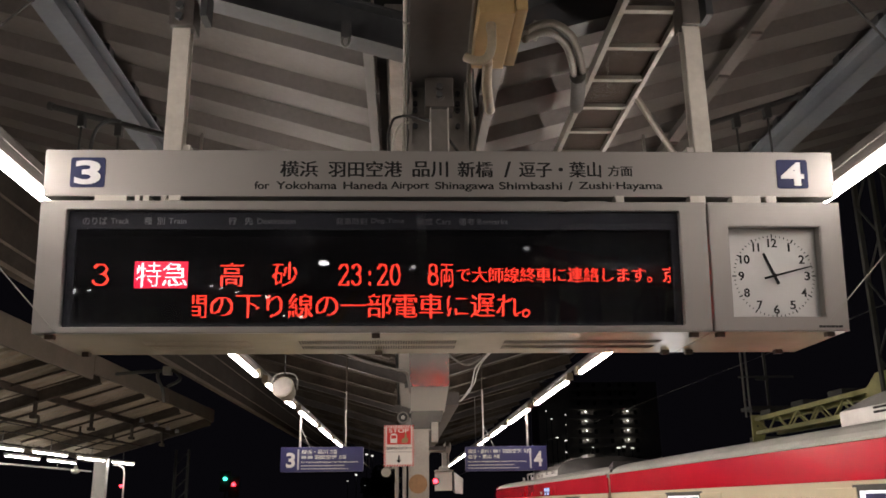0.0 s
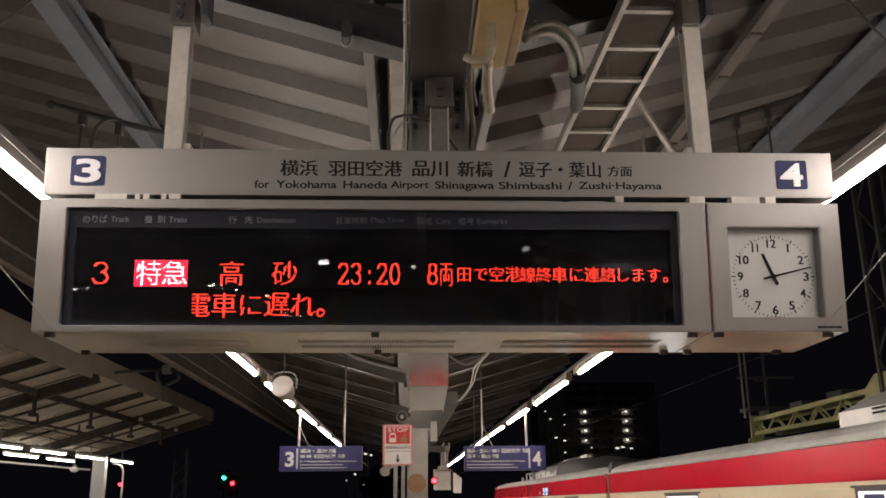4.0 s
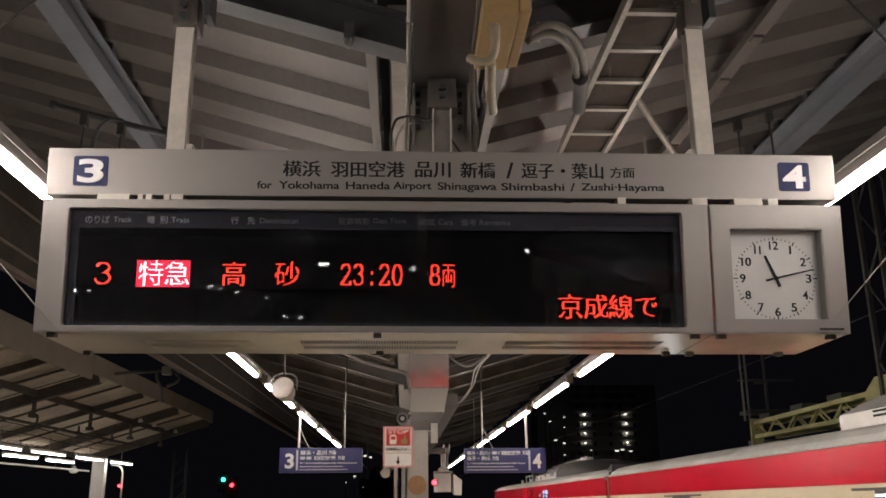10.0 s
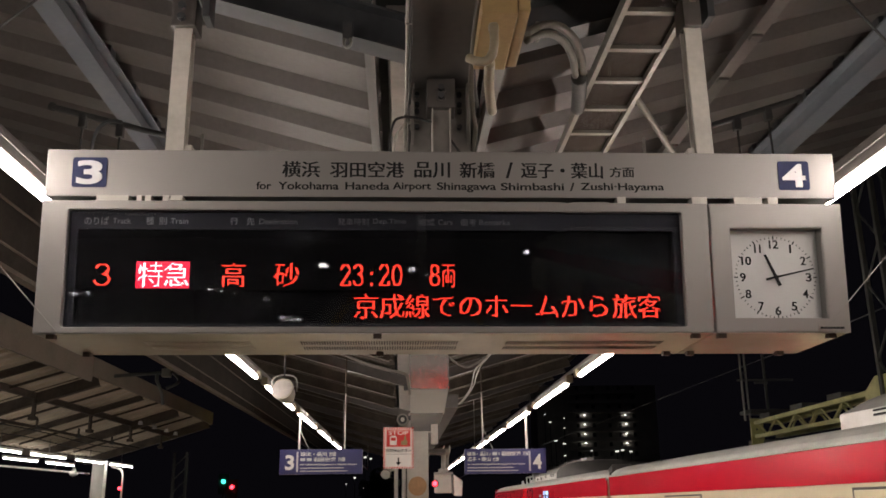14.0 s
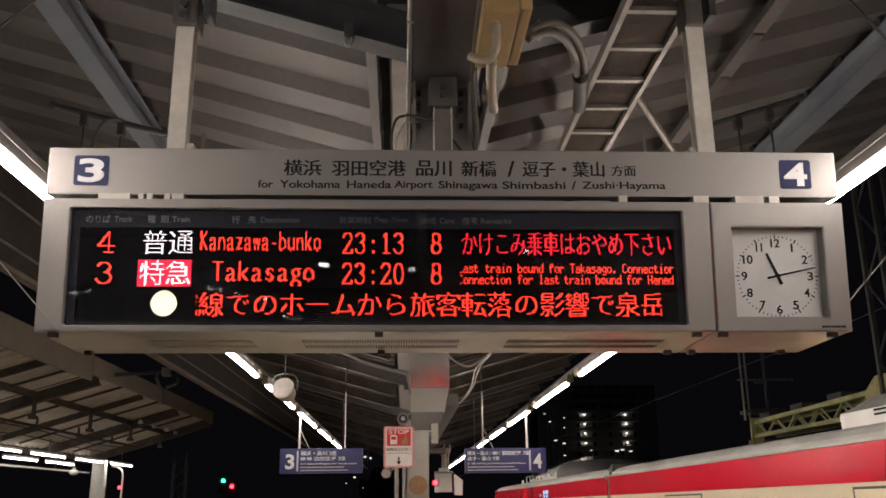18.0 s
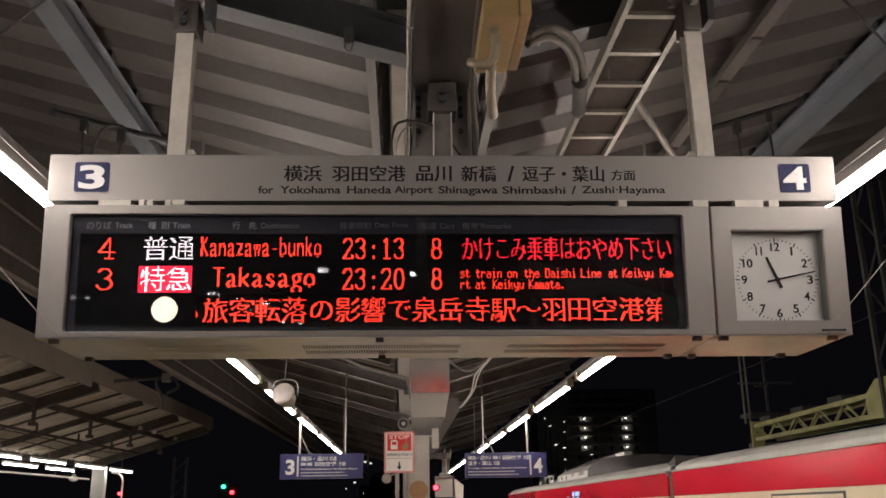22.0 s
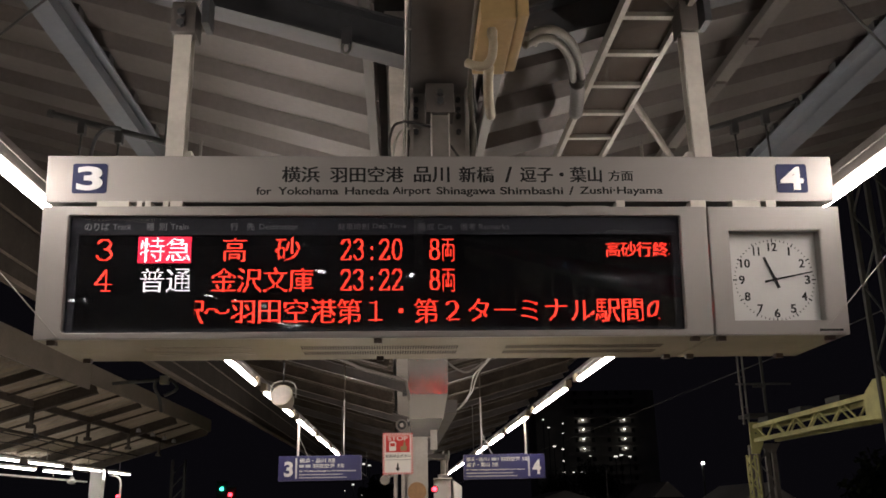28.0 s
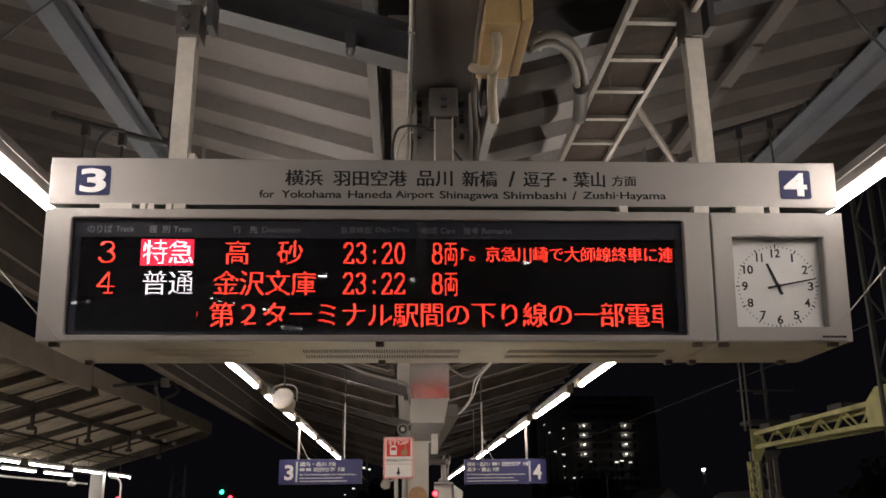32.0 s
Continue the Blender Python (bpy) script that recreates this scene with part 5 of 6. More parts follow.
for k, dx in enumerate((2.62,)):
    p_ = thing("opposite_purlin", (OX + dx, 0, OV + 0.3 * dx), "brown steel purlin of the opposite canopy", "beam", "opposite beams", "structure")
    part("bar", h_section((OX + dx, -29, OV + 0.3 * dx - 0.09), (OX + dx, 30.5, OV + 0.3 * dx - 0.09), 0.08, 0.14, 0.01), M_CANOPYD, p_)
    for yy in (15.4, 19.2, 22.7, 26.1, 29.4):
        part("drop", rod((OX + dx, yy, OV + 0.3 * dx - 0.16), (OX + dx, yy, OV + 0.3 * dx - 0.52), 0.045), M_CANOPYD, p_)
        part("drop_foot", box(OX + dx - 0.07, OX + dx + 0.07, yy - 0.10, yy + 0.10, OV + 0.3 * dx - 0.60, OV + 0.3 * dx - 0.52, 0.01), M_CANOPYD, p_)
# thin battens between the rafters of the opposite canopy
for y in (14.4, 17.9, 21.0, 24.2, 28.2):
    bt = thing("opposite_batten", (OX + 2, y, OV + 0.5), "thin brown batten under the opposite canopy roof", "batten", "opposite battens", "structure")
    part("bar", h_section((OX + 0.3, y, OV + 0.02), (OX + 3.9, y, OV + 0.02 + 0.30 * 3.6), 0.04, 0.05, 0.008), M_CANOPYD, bt)
hp_ = thing("opposite_hung_pipe", (OX + 1.6, 20, 3.6), "dark pipe run with valves under the opposite canopy", "pipe")
part("pipe", rod((OX + 1.75, 12, 3.66), (OX + 1.75, 30, 3.66), 0.035), M_CANOPYD, hp_)
for yy in (15.2, 17.6, 19.4, 21.6, 24.4, 27.2):
    part("valve", rod((OX + 1.75, yy, 3.66), (OX + 1.75, yy, 3.86), 0.03), M_CANOPYD, hp_)
    part("collar", rod((OX + 1.75, yy - 0.10, 3.66), (OX + 1.75, yy + 0.10, 3.66), 0.055), M_RUBBER, hp_)
for yy in (26.2, 27.7, 29.1, 30.3):
    dl = thing("small_round_lamp", (-7.6, yy, 4.2), "small unlit round lamp under the opposite canopy", "lamp", "opposite round lamps")
    part("globe", rod((-7.6, yy, 4.10), (-7.6, yy, 4.20), 0.075, None, 16, 0.05), M_PALE, dl)
    part("stem", rod((-7.6, yy, 4.20), (-7.6, yy, OV + 0.3 * (-7.6 - OX) + 0.02), 0.012), M_GALV, dl)
cw = thing("opposite_cables", (OX + 1.5, 20, 3.6), "cables hung under the opposite canopy", "cable")
for j in range(2):
    part("cable", pipe([(OX + 1.4 + 0.5 * j, 10 + 3 * k, 3.42 + 0.1 * j + 0.05 * math.sin(k * 2.0 + j)) for k in range(7)], 0.011), M_RUBBER, cw)
for x, ys in ((OX + 0.72, (14.9, 18.0, 20.95, 24.0, 27.3, 30.5)), (OX - 0.75, (16.45, 19.55, 22.65, 25.75, 28.85))):
    fo = None
    for y in ys:
        zt = 3.17
        if fo is None:
            fo = thing("opposite_lamp", (x, y, zt), "lit fluorescent lamp of the opposite platform", "lamp", "opposite lamps")
            part("housing", box(x - 0.04, x + 0.04, y, y + 2.44, zt + 0.03, zt + 0.09, 0.004), M_WHITE, fo)
            part("rod", rod((x, y + 1.2, zt + 0.08), (x, y + 1.2, OV + 0.3 * abs(x - OX) + 0.02), 0.012), M_GALV, fo)
            part("tube", rod((x, y + 0.04, zt), (x, y + 2.4, zt), 0.019, None, 12), G_TUBEFAR, fo, "glowing white tube")
        else:
            copy_thing(fo, pose(x, y, zt))
pp = thing("opposite_lamp_pipe", (OX - 0.5, 20, 2.95), "white pipe under the opposite lamps", "pipe")
part("pipe", rod((OX - 0.5, 8, 2.93), (OX - 0.5, 32.1, 2.93), 0.028), M_WHITE, pp)
for k in range(5):
    part("hanger", rod((OX - 0.5, 9 + 5 * k, 2.93), (OX - 0.5, 9 + 5 * k, 3.6), 0.012), M_GALV, pp)
for y in (30.7, 19.0, 8.0):
    oc = thing("opposite_column", (OX + 0.3, y, 0), "white steel column of the opposite canopy", "column", "opposite columns")
    part("shaft", box(OX + 0.12, OX + 0.52, y - 0.15, y + 0.15, 0, 3.3, 0.01), M_WHITE, oc)
ol = thing("opposite_globe", (OX + 0.1, 24.0, 2.7), "pale round lamp under the opposite canopy", "lamp")
bm = bmesh.new()
bmesh.ops.create_icosphere(bm, subdivisions=2, radius=0.15, matrix=Matrix.Translation((OX - 0.2, 29.8, 2.87)) @ Matrix.Diagonal((1.0, 1.0, 0.6, 1.0)))
part("globe", bm, M_WHITE, ol, smooth=True)
part("cap", rod((OX - 0.2, 29.8, 2.93), (OX - 0.2, 29.8, 3.02), 0.06), M_POST, ol)
part("stem", rod((OX - 0.2, 29.8, 2.97), (OX - 0.2, 29.8, 3.52), 0.015), M_GALV, ol)
sh = thing("side_lamp_post", (-9.55, 32.0, 0), "white post with a curved top and small red lamp", "post")
part("post", pipe([(-9.74, 32, 0), (-9.74, 32, 1.5), (-9.74, 32, 2.5), (-9.76, 32, 2.92), (-9.90, 32, 3.09), (-10.15, 32, 3.14)], 0.03), M_WHITE, sh)
part("red_lens", rod((-9.80, 31.96, 2.42), (-9.80, 31.90, 2.42), 0.05, None, 16), G_SIGRED, sh)
dk = thing("lattice_post", (-9.3, 37, 0), "dark lattice signal post", "post")
for dx in (-0.25, 0.25):
    part("leg", box(-9.0 + dx - 0.04, -9.0 + dx + 0.04, 36.9, 37.1, -1.4, 3.9), M_GDARK, dk)
for k in range(10):
    part("lacing", rod((-9.25, 37, -1.2 + 0.5 * k), (-8.75, 37, -0.7 + 0.5 * k), 0.025), M_GDARK, dk)

# pipework that bridges from the opposite eave
xb = thing("bridging_pipes", (-6.5, 20, 4.65), "dark pipes and a small box bridging from the opposite canopy", "pipe")
part("bar", rod((-6.55, 20, 4.64), (-5.38, 20, 4.72), 0.04), M_GDARK, xb)
part("bar", rod((-5.38, 20, 4.72), (-3.7, 20.0, 4.62), 0.04), M_GDARK, xb)
part("box", box(-5.40, -5.22, 19.9, 20.1, 4.62, 4.80, 0.01), M_POST, xb)
part("bend", pipe([(-5.50, 20, 4.74), (-5.52, 20, 4.55), (-5.40, 20, 4.30), (-5.34, 20, 4.0)], 0.035), M_GDARK, xb)
part("bend", pipe([(-5.12, 20, 4.68), (-5.02, 20, 4.55), (-5.10, 20, 4.45), (-5.30, 20, 4.36)], 0.035), M_GDARK, xb)

# ---- signals far down the line ----
for x, z, g, name in ((-11.71, 3.27, G_SIGGREEN, "green"), (-11.14, 2.91, G_SIGRED, "red")):
    sg = thing("track_signal", (x, 60, 0), "track signal lit " + name, "signal")
    part("lens", rod((x, 60, z), (x, 59.9, z), 0.12, None, 20), g, sg)
    part("hood", box(x - 0.35, x + 0.35, 60.01, 60.2, z - 0.8, z + 0.5, 0.02), M_RUBBER, sg)
    part("mast", rod((x, 60.15, -1.4), (x, 60.15, z - 0.8), 0.07), M_GDARK, sg)

# ---- overhead line supports beside the far track ----
GX = 8.5
g = thing("lattice_girder", (GX, 18, 3.4), "yellow-green lattice girder carried by steel towers beside the track", "girder")

def chord_z(y, top):
    """The girder climbs a little towards the station."""
    return 3.575 + 0.014 * (20.9 - y) if top else 3.255 + 0.003 * (20.9 - y)


for x in (GX, GX + 0.5):
    for top in (False, True):
        za, zc_ = chord_z(11.0, top), chord_z(21.0, top)
        part("chord", hexa([(x - 0.05, 11.0, za - 0.045), (x + 0.05, 11.0, za - 0.045), (x + 0.05, 21.0, zc_ - 0.045), (x - 0.05, 21.0, zc_ - 0.045)],
                           [(x - 0.05, 11.0, za + 0.045), (x + 0.05, 11.0, za + 0.045), (x + 0.05, 21.0, zc_ + 0.045), (x - 0.05, 21.0, zc_ + 0.045)]), M_GANTRY, g)
    n = 18
    for k in range(n):
        y0 = 11.3 + 9.6 * k / n
        y1 = 11.3 + 9.6 * (k + 1) / n
        a, b = chord_z(y0, k % 2 == 0), chord_z(y1, k % 2 == 1)
        part("lacing", rod((x, y0, a), (x, y1, b), 0.022, None, 6), M_GANTRY, g)
for k in range(6):
    y0 = 12 + 1.75 * k
    part("tie", box(GX, GX + 0.5, y0 - 0.03, y0 + 0.03, chord_z(y0, True) - 0.03, chord_z(y0, True) + 0.03), M_GANTRY, g)
    part("bracket", box(GX + 0.1, GX + 0.7, y0 - 0.35, y0 + 0.25, chord_z(y0, True) + 0.06, chord_z(y0, True) + 0.20, 0.01), M_GDARK, g)
part("end_plate", prism([(GX - 0.105, 3.68), (GX + 0.19, 3.68), (GX + 0.19, 3.20), (GX + 0.07, 2.94), (GX - 0.115, 2.94)], "y", 21.03, 21.09), M_GANTRY, g, "yellow-green end plate")
for zz in (3.56, 3.42, 3.28):
    part("bolt", rod((GX + 0.02, 21.03, zz), (GX + 0.02, 21.015, zz), 0.022, None, 6), M_GDARK, g)
part("end_plate", prism([(14.5, 3.18), (15.65, 3.22), (15.65, 3.66), (15.25, 3.90), (14.6, 3.90)], "x", GX - 0.09, GX - 0.055), M_GANTRY, g, "yellow-green end plate")


def tower(name, x, y, z1, w, material, label, q=0.04):
    t_ = thing(name, (x, y, -1.4), label, "tower")
    for dx in (-w, w):
        for dy in (-w, w):
            part("leg", box(x + dx - q, x + dx + q, y + dy - q, y + dy + q, -1.4, z1), material, t_)
    n = int((z1 + 1.4) / (2 * w) / 1.1)
    for k in range(n):
        za, zb_ = -1.4 + (z1 + 1.4) * k / n, -1.4 + (z1 + 1.4) * (k + 1) / n
        s = 1 if k % 2 else -1
        part("lacing", rod((x - s * w, y - w, za), (x + s * w, y - w, zb_), 0.02, None, 6), material, t_)
        part("lacing", rod((x - w, y - s * w, za), (x - w, y + s * w, zb_), 0.02, None, 6), material, t_)
    return t_


tower("line_tower", GX - 0.045, 21.25, 2.92, 0.095, M_GANTRY, "yellow-green lattice tower of the overhead line", 0.018)
tower("line_tower", GX + 0.2, 14.7, 9.0, 0.30, M_GDARK, "weathered grey lattice tower beside the track")
back_tower = tower("line_tower", GX + 0.40, 21.7, 3.2, 0.20, M_PLATE, "weathered grey lattice tower behind the girder", 0.05)
up = thing("upper_mast", (GX + 0.05, 21.6, 3.7), "pair of thin weathered grey poles above the girder", "mast")
for x in (GX, GX + 0.12):
    part("pole", rod((x - 0.01, 21.6, 3.68), (x, 21.6, 7.2), 0.026, None, 8), M_GALV, up)
for k in range(5):
    part("rung", box(GX, GX + 0.12, 21.59, 21.61, 4.1 + 0.75 * k, 4.12 + 0.75 * k), M_GDARK, up)
part("crossarm", box(GX - 0.1, GX + 1.30, 21.58, 21.64, 4.655, 4.70), M_GDARK, up)
part("insulator_arm", box(GX + 0.3, GX + 0.62, 21.52, 21.58, 4.58, 4.63), M_GDARK, up)
part("platform", box(GX + 0.02, GX + 1.15, 21.3, 22.0, 3.84, 3.93, 0.01), M_GDARK, up)
part("side_post", box(GX + 0.56, GX + 0.62, 21.56, 21.62, 3.931, 5.6, 0.006), M_GDARK, up)
part("gusset", prism([(GX + 0.20, 3.205), (GX + 0.78, 3.205), (GX + 0.62, 2.95), (GX + 0.56, 2.95)], "y", 21.47, 21.49), M_PLATE, back_tower, "grey gusset plate")
ow = thing("overhead_wire", (10, 40, 6), "dark overhead wire running along the track", "wire")
part("wire", rod((3.2, 70.0, 3.15), (9.2, 21.0, 5.25), 0.010), M_GDARK, ow)
part("wire", rod((9.2, 21.0, 5.25), (13.0, -20, 7.2), 0.010), M_GDARK, ow)

# ---- train on track 4 ----
TX, CARW, TY = 3.38, 2.80, 30.95
TRAIN = thing("commuter_train", (0, TY, 0), "red commuter train with a cream window band, standing then leaving", "train")
profile_roof = [(TX + 0.005, 2.215), (TX + 0.035, 2.235), (TX + 0.055, 2.28), (TX + 0.14, 2.332), (TX + 0.32, 2.38), (TX + 0.80, 2.435), (TX + CARW / 2, 2.455)]
profile_roof += [(2 * TX + CARW - x, z) for x, z in profile_roof[-2::-1]]
DOOR_PAIRS = []


def unit_shape(a0, a1):
    """Roof unit's lower wall, upright."""
    return prism([(TX + 0.37, 2.36), (TX + 0.37, 2.512), (TX + 2.43, 2.512), (TX + 2.43, 2.36)], "y", a0, a1)


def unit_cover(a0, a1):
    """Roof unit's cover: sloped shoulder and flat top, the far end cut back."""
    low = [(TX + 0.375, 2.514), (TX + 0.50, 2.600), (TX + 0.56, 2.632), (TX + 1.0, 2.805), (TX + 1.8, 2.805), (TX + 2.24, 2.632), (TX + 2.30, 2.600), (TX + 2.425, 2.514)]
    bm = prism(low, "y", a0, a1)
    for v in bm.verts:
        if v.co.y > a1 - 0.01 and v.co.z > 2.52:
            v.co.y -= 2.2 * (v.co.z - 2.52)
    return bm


def hood_shape(y1, y_near):
    """Rounded canvas hood behind the roof unit, sinking into the roof."""
    bm = bmesh.new()
    rings = []
    for y, w, h in ((y_near, 1.075, 0.40), (y_near - 0.5, 1.07, 0.405), (y_near - 1.0, 1.02, 0.37), (y_near - 1.55, 0.94, 0.28), (y_near - 2.1, 0.80, 0.16), (y_near - 2.6, 0.62, 0.04)):
        outline = [(-1.0, 0.0), (-0.985, 0.40), (-0.90, 0.68), (-0.72, 0.87), (-0.42, 0.98)]
        outline += [(0.0, 1.0)] + [(-u, v) for u, v in outline[::-1]]
        rings.append([bm.verts.new((TX + CARW / 2 + w * u, y, 2.36 + h * v)) for u, v in outline])
    for p, q in zip(rings, rings[1:]):
        for i in range(len(p) - 1):
            bm.faces.new((p[i], p[i + 1], q[i + 1], q[i]))
    bm.faces.new(rings[0])
    bmesh.ops.recalc_face_normals(bm, faces=bm.faces[:])
    return bm


def cab_shape(y1):
    """Cab front: leaning windscreen, rounded shoulders."""
    rings = []
    for y, z, w in ((-1.20, 2.30, 0.0), (-1.10, 2.28, 0.02), (-0.86, 2.14, 0.06), (-0.55, 1.90, 0.10), (-0.15, 1.10, 0.16), (0.0, 0.6, 0.22), (-0.02, -0.3, 0.22)):
        rings.append((y1 + y, z, w))
    bm = bmesh.new()
    rows = []
    for y, z, w in rings:
        rows.append([bm.verts.new(c_) for c_ in ((TX + 0.004, y1 - 1.21, z), (TX + 0.004 + w * 0.15, y - 0.25 * w / 0.22, z), (TX + 0.10 + w, y, z), (TX + CARW - 0.10 - w, y, z), (TX + CARW - 0.004 - w * 0.15, y - 0.25 * w / 0.22, z), (TX + CARW - 0.004, y1 - 1.21, z))])
    for p, q in zip(rows, rows[1:]):
        for i in range(5):
            bm.faces.new((p[i], p[i + 1], q[i + 1], q[i]))
    bmesh.ops.recalc_face_normals(bm, faces=bm.faces[:])
    return bm


def car(y_far, length, tail):
    y0, y1 = y_far - length, y_far
    if tail:
        nose = 1.15
    else:
        nose = 0.0
    b = part("car_body", box(TX + 0.02, TX + CARW - 0.02, y0 + 0.14, y1 - 0.1 - nose, -0.30, 2.20), M_TCREAM, TRAIN, "red car body with a cream window band")
    for xs, xe in ((TX, TX + 0.03), (TX + CARW - 0.03, TX + CARW)):
        part("letter_band", box(xs, xe, y0 + 0.12, y1 - 0.08 - nose * 0.95, 1.925, 2.215, 0.004), M_TRED, b, "glossy red band above the windows")
        part("window_band", box(xs + 0.004, xe - 0.004, y0 + 0.12, y1 - 0.1 - nose * 0.95, 1.02, 1.923), M_TCREAM, b, "cream band round the windows")
        part("lower_side", box(xs, xe, y0 + 0.12, y1 - 0.08 - nose * 0.95, -0.35, 1.018, 0.004), M_TRED, b, "glossy red lower side")
    part("roof", prism(profile_roof + [(TX + CARW, 2.17), (TX, 2.17)], "y", y0 + 0.1, y1 - 0.12 - nose), M_TROOF, b, "grey roof with rounded edges")
    part("rain_gutter", box(TX - 0.018, TX + 0.012, y0 + 0.1, y1 - 0.1 - nose, 2.213, 2.238, 0.003), M_TROOF, b)
    # end frames
    part("end_frame", box(TX + 0.06, TX + CARW - 0.06, y0 + 0.06, y0 + 0.13, -0.3, 2.30, 0.02), M_RUBBER, b)
    part("end_frame", box(TX + 0.06, TX + CARW - 0.06, y1 - 0.09, y1 - 0.02, -0.3, 2.30, 0.02), M_RUBBER, b) if not tail else None
    part("end_fairing", prism([(y0 + 0.04, 2.22), (y0 + 0.36, 2.33), (y0 + 0.04, 2.42)], "x", TX + 0.10, TX + 0.42), M_TDARK, b)
    part("bellows", box(TX + 0.75, TX + CARW - 0.75, y0 - 0.2, y0 + 0.1, -0.2, 2.15, 0.03), M_RUBBER, b)
    if tail:
        part("nose", cab_shape(y1), M_TRED, b, "red sloping cab front")
        part("cab_window", hexa([(TX + 0.35, y1 - 0.42, 1.15), (TX + CARW - 0.35, y1 - 0.42, 1.15), (TX + CARW - 0.35, y1 - 0.12, 1.15), (TX + 0.35, y1 - 0.12, 1.15)], [(TX + 0.4, y1 - 0.95, 2.0), (TX + CARW - 0.4, y1 - 0.95, 2.0), (TX + CARW - 0.4, y1 - 0.72, 2.0), (TX + 0.4, y1 - 0.72, 2.0)]), M_TGLASS, b, "dark cab window")
        part("marker_lamp", hexa([(TX + 0.05, y1 - 1.28, 2.20), (TX + 0.20, y1 - 1.28, 2.20), (TX + 0.20, y1 - 0.98, 2.17), (TX + 0.05, y1 - 0.98, 2.17)], [(TX + 0.075, y1 - 1.28, 2.30), (TX + 0.20, y1 - 1.28, 2.335), (TX + 0.20, y1 - 1.14, 2.31), (TX + 0.075, y1 - 1.14, 2.275)]), M_RUBBER, b)
    # doors and windows
    for k in range(3):
        yc = y0 + (2.95 if tail else 3.8) + (4.88 if tail else 4.72) * k
        for sgn in (-1, 1):
            d = part("door_leaf", box(-0.012, 0.012, -0.325, 0.325, 0.02, 1.875, 0.006), M_TCREAM, b, "cream sliding door leaf", local=True)
            d.matrix_basis = Matrix.Translation(Vector((TX + 0.004, yc + sgn * 0.327, 0)) - Vector((0, TY, 0)))
            part("door_glass", turned(rounded(-0.23, 0.23, 0.85, 1.70, 0.06, -0.0145, 0.0145)), M_TGLASS, d, local=True)
            DOOR_PAIRS.append((d, sgn, yc))
        part("doorway", box(TX - 0.001, TX + 0.0035, yc - 0.685, yc + 0.685, 0.0, 1.895), M_GUTTER, b, "grey door frame of the car")
        if y_far < 0:  # unseen car: no cabin glow, so that none is mirrored in the pane
            continue
        # flat glowing panel on the car side stands in for the cabin's light
        part("cabin_glow", box(TX - 0.0035, TX - 0.0015, yc - 0.58, yc + 0.58, 0.2, 1.85), G_CABIN, b, "glowing panel standing in for the lit cabin")
        for dy in (-0.42, -0.02, 0.36):
            part("poster", box(TX - 0.006, TX - 0.004, yc + dy - 0.14, yc + dy + 0.14, 1.76, 1.83), M_BLUESIGN, b, "blue and white cabin poster")
        if k < 2:
            w_ = part("window", turned(rounded(-1.2, 1.2, 1.10, 1.80, 0.09, -0.006, 0.006)), M_TGLASS, b, "dark side window", local=True)
            w_.matrix_basis = Matrix.Translation((TX + 0.006, yc + 2.44 - TY, 0))
    # roof units
    if tail:
        a0, a1 = y1 - 10.36, y1 - 7.12
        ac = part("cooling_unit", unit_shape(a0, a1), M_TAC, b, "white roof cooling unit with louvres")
        part("cover", unit_cover(a0, a1), M_TCOVER, ac, "weathered ribbed cover, its unlit top put into a darker grey")
        for k in range(17):
            y_ = a0 + 0.10 + 0.15 * k
            part("cover_rib", hexa([(TX + 0.58, y_, 2.637), (TX + 0.98, y_, 2.795), (TX + 0.98, y_ + 0.035, 2.795), (TX + 0.58, y_ + 0.035, 2.637)],
                                   [(TX + 0.58, y_, 2.652), (TX + 0.98, y_, 2.810), (TX + 0.98, y_ + 0.035, 2.810), (TX + 0.58, y_ + 0.035, 2.652)]), M_TCOVER, ac)
        for y_, n_ in ((a0 + 0.45, 3), (a0 + 1.5, 1)):
            for j in range(2):
                part("louvre", box(TX + 0.353, TX + 0.368, y_, y_ + 0.16 * n_, 2.45 + 0.035 * j, 2.466 + 0.035 * j), M_INK, ac)
        for y_ in (a0 + 2.25, a0 + 2.75):
            part("latch", box(TX + 0.350, TX + 0.368, y_, y_ + 0.03, 2.41, 2.48), M_TDARK, ac)
        part("hood", hood_shape(y1, a0 - 0.02), M_TDARK, b, "dark grey rounded roof hood", smooth=True)
        part("walkway", box(TX + 1.02, TX + 1.10, a0 + 0.1, a1 - 0.75, 2.807, 2.826), M_TAC, b)
        part("cable_cover", box(TX + 0.94, TX + 1.10, a0 - 0.55, a0 + 0.15, 2.74, 2.83, 0.03), M_TAC, b)
        fr = part("antenna_frame", pipe([(TX + 0.66, y1 - 3.75, 2.40), (TX + 0.66, y1 - 3.75, 2.585), (TX + 0.66, y1 - 3.79, 2.605), (TX + 0.66, y1 - 4.91, 2.605), (TX + 0.66, y1 - 4.95, 2.585), (TX + 0.66, y1 - 4.95, 2.40)], 0.020), M_ALU, b, "pale tubular frame on the roof")
        part("bar", rod((TX + 0.66, y1 - 4.4, 2.40), (TX + 0.66, y1 - 4.4, 2.60), 0.014), M_ALU, fr)
        part("aerial", box(TX + 0.72, TX + 0.9, y1 - 4.7, y1 - 3.95, 2.43, 2.52, 0.03), M_TAC, fr)
        part("short_post", rod((TX + 0.6, y1 - 3.35, 2.39), (TX + 0.6, y1 - 3.35, 2.52), 0.035), M_ALU, b)
        part("short_post", rod((TX + 0.6, y1 - 5.95, 2.39), (TX + 0.6, y1 - 5.95, 2.53), 0.035), M_ALU, b)
    else:
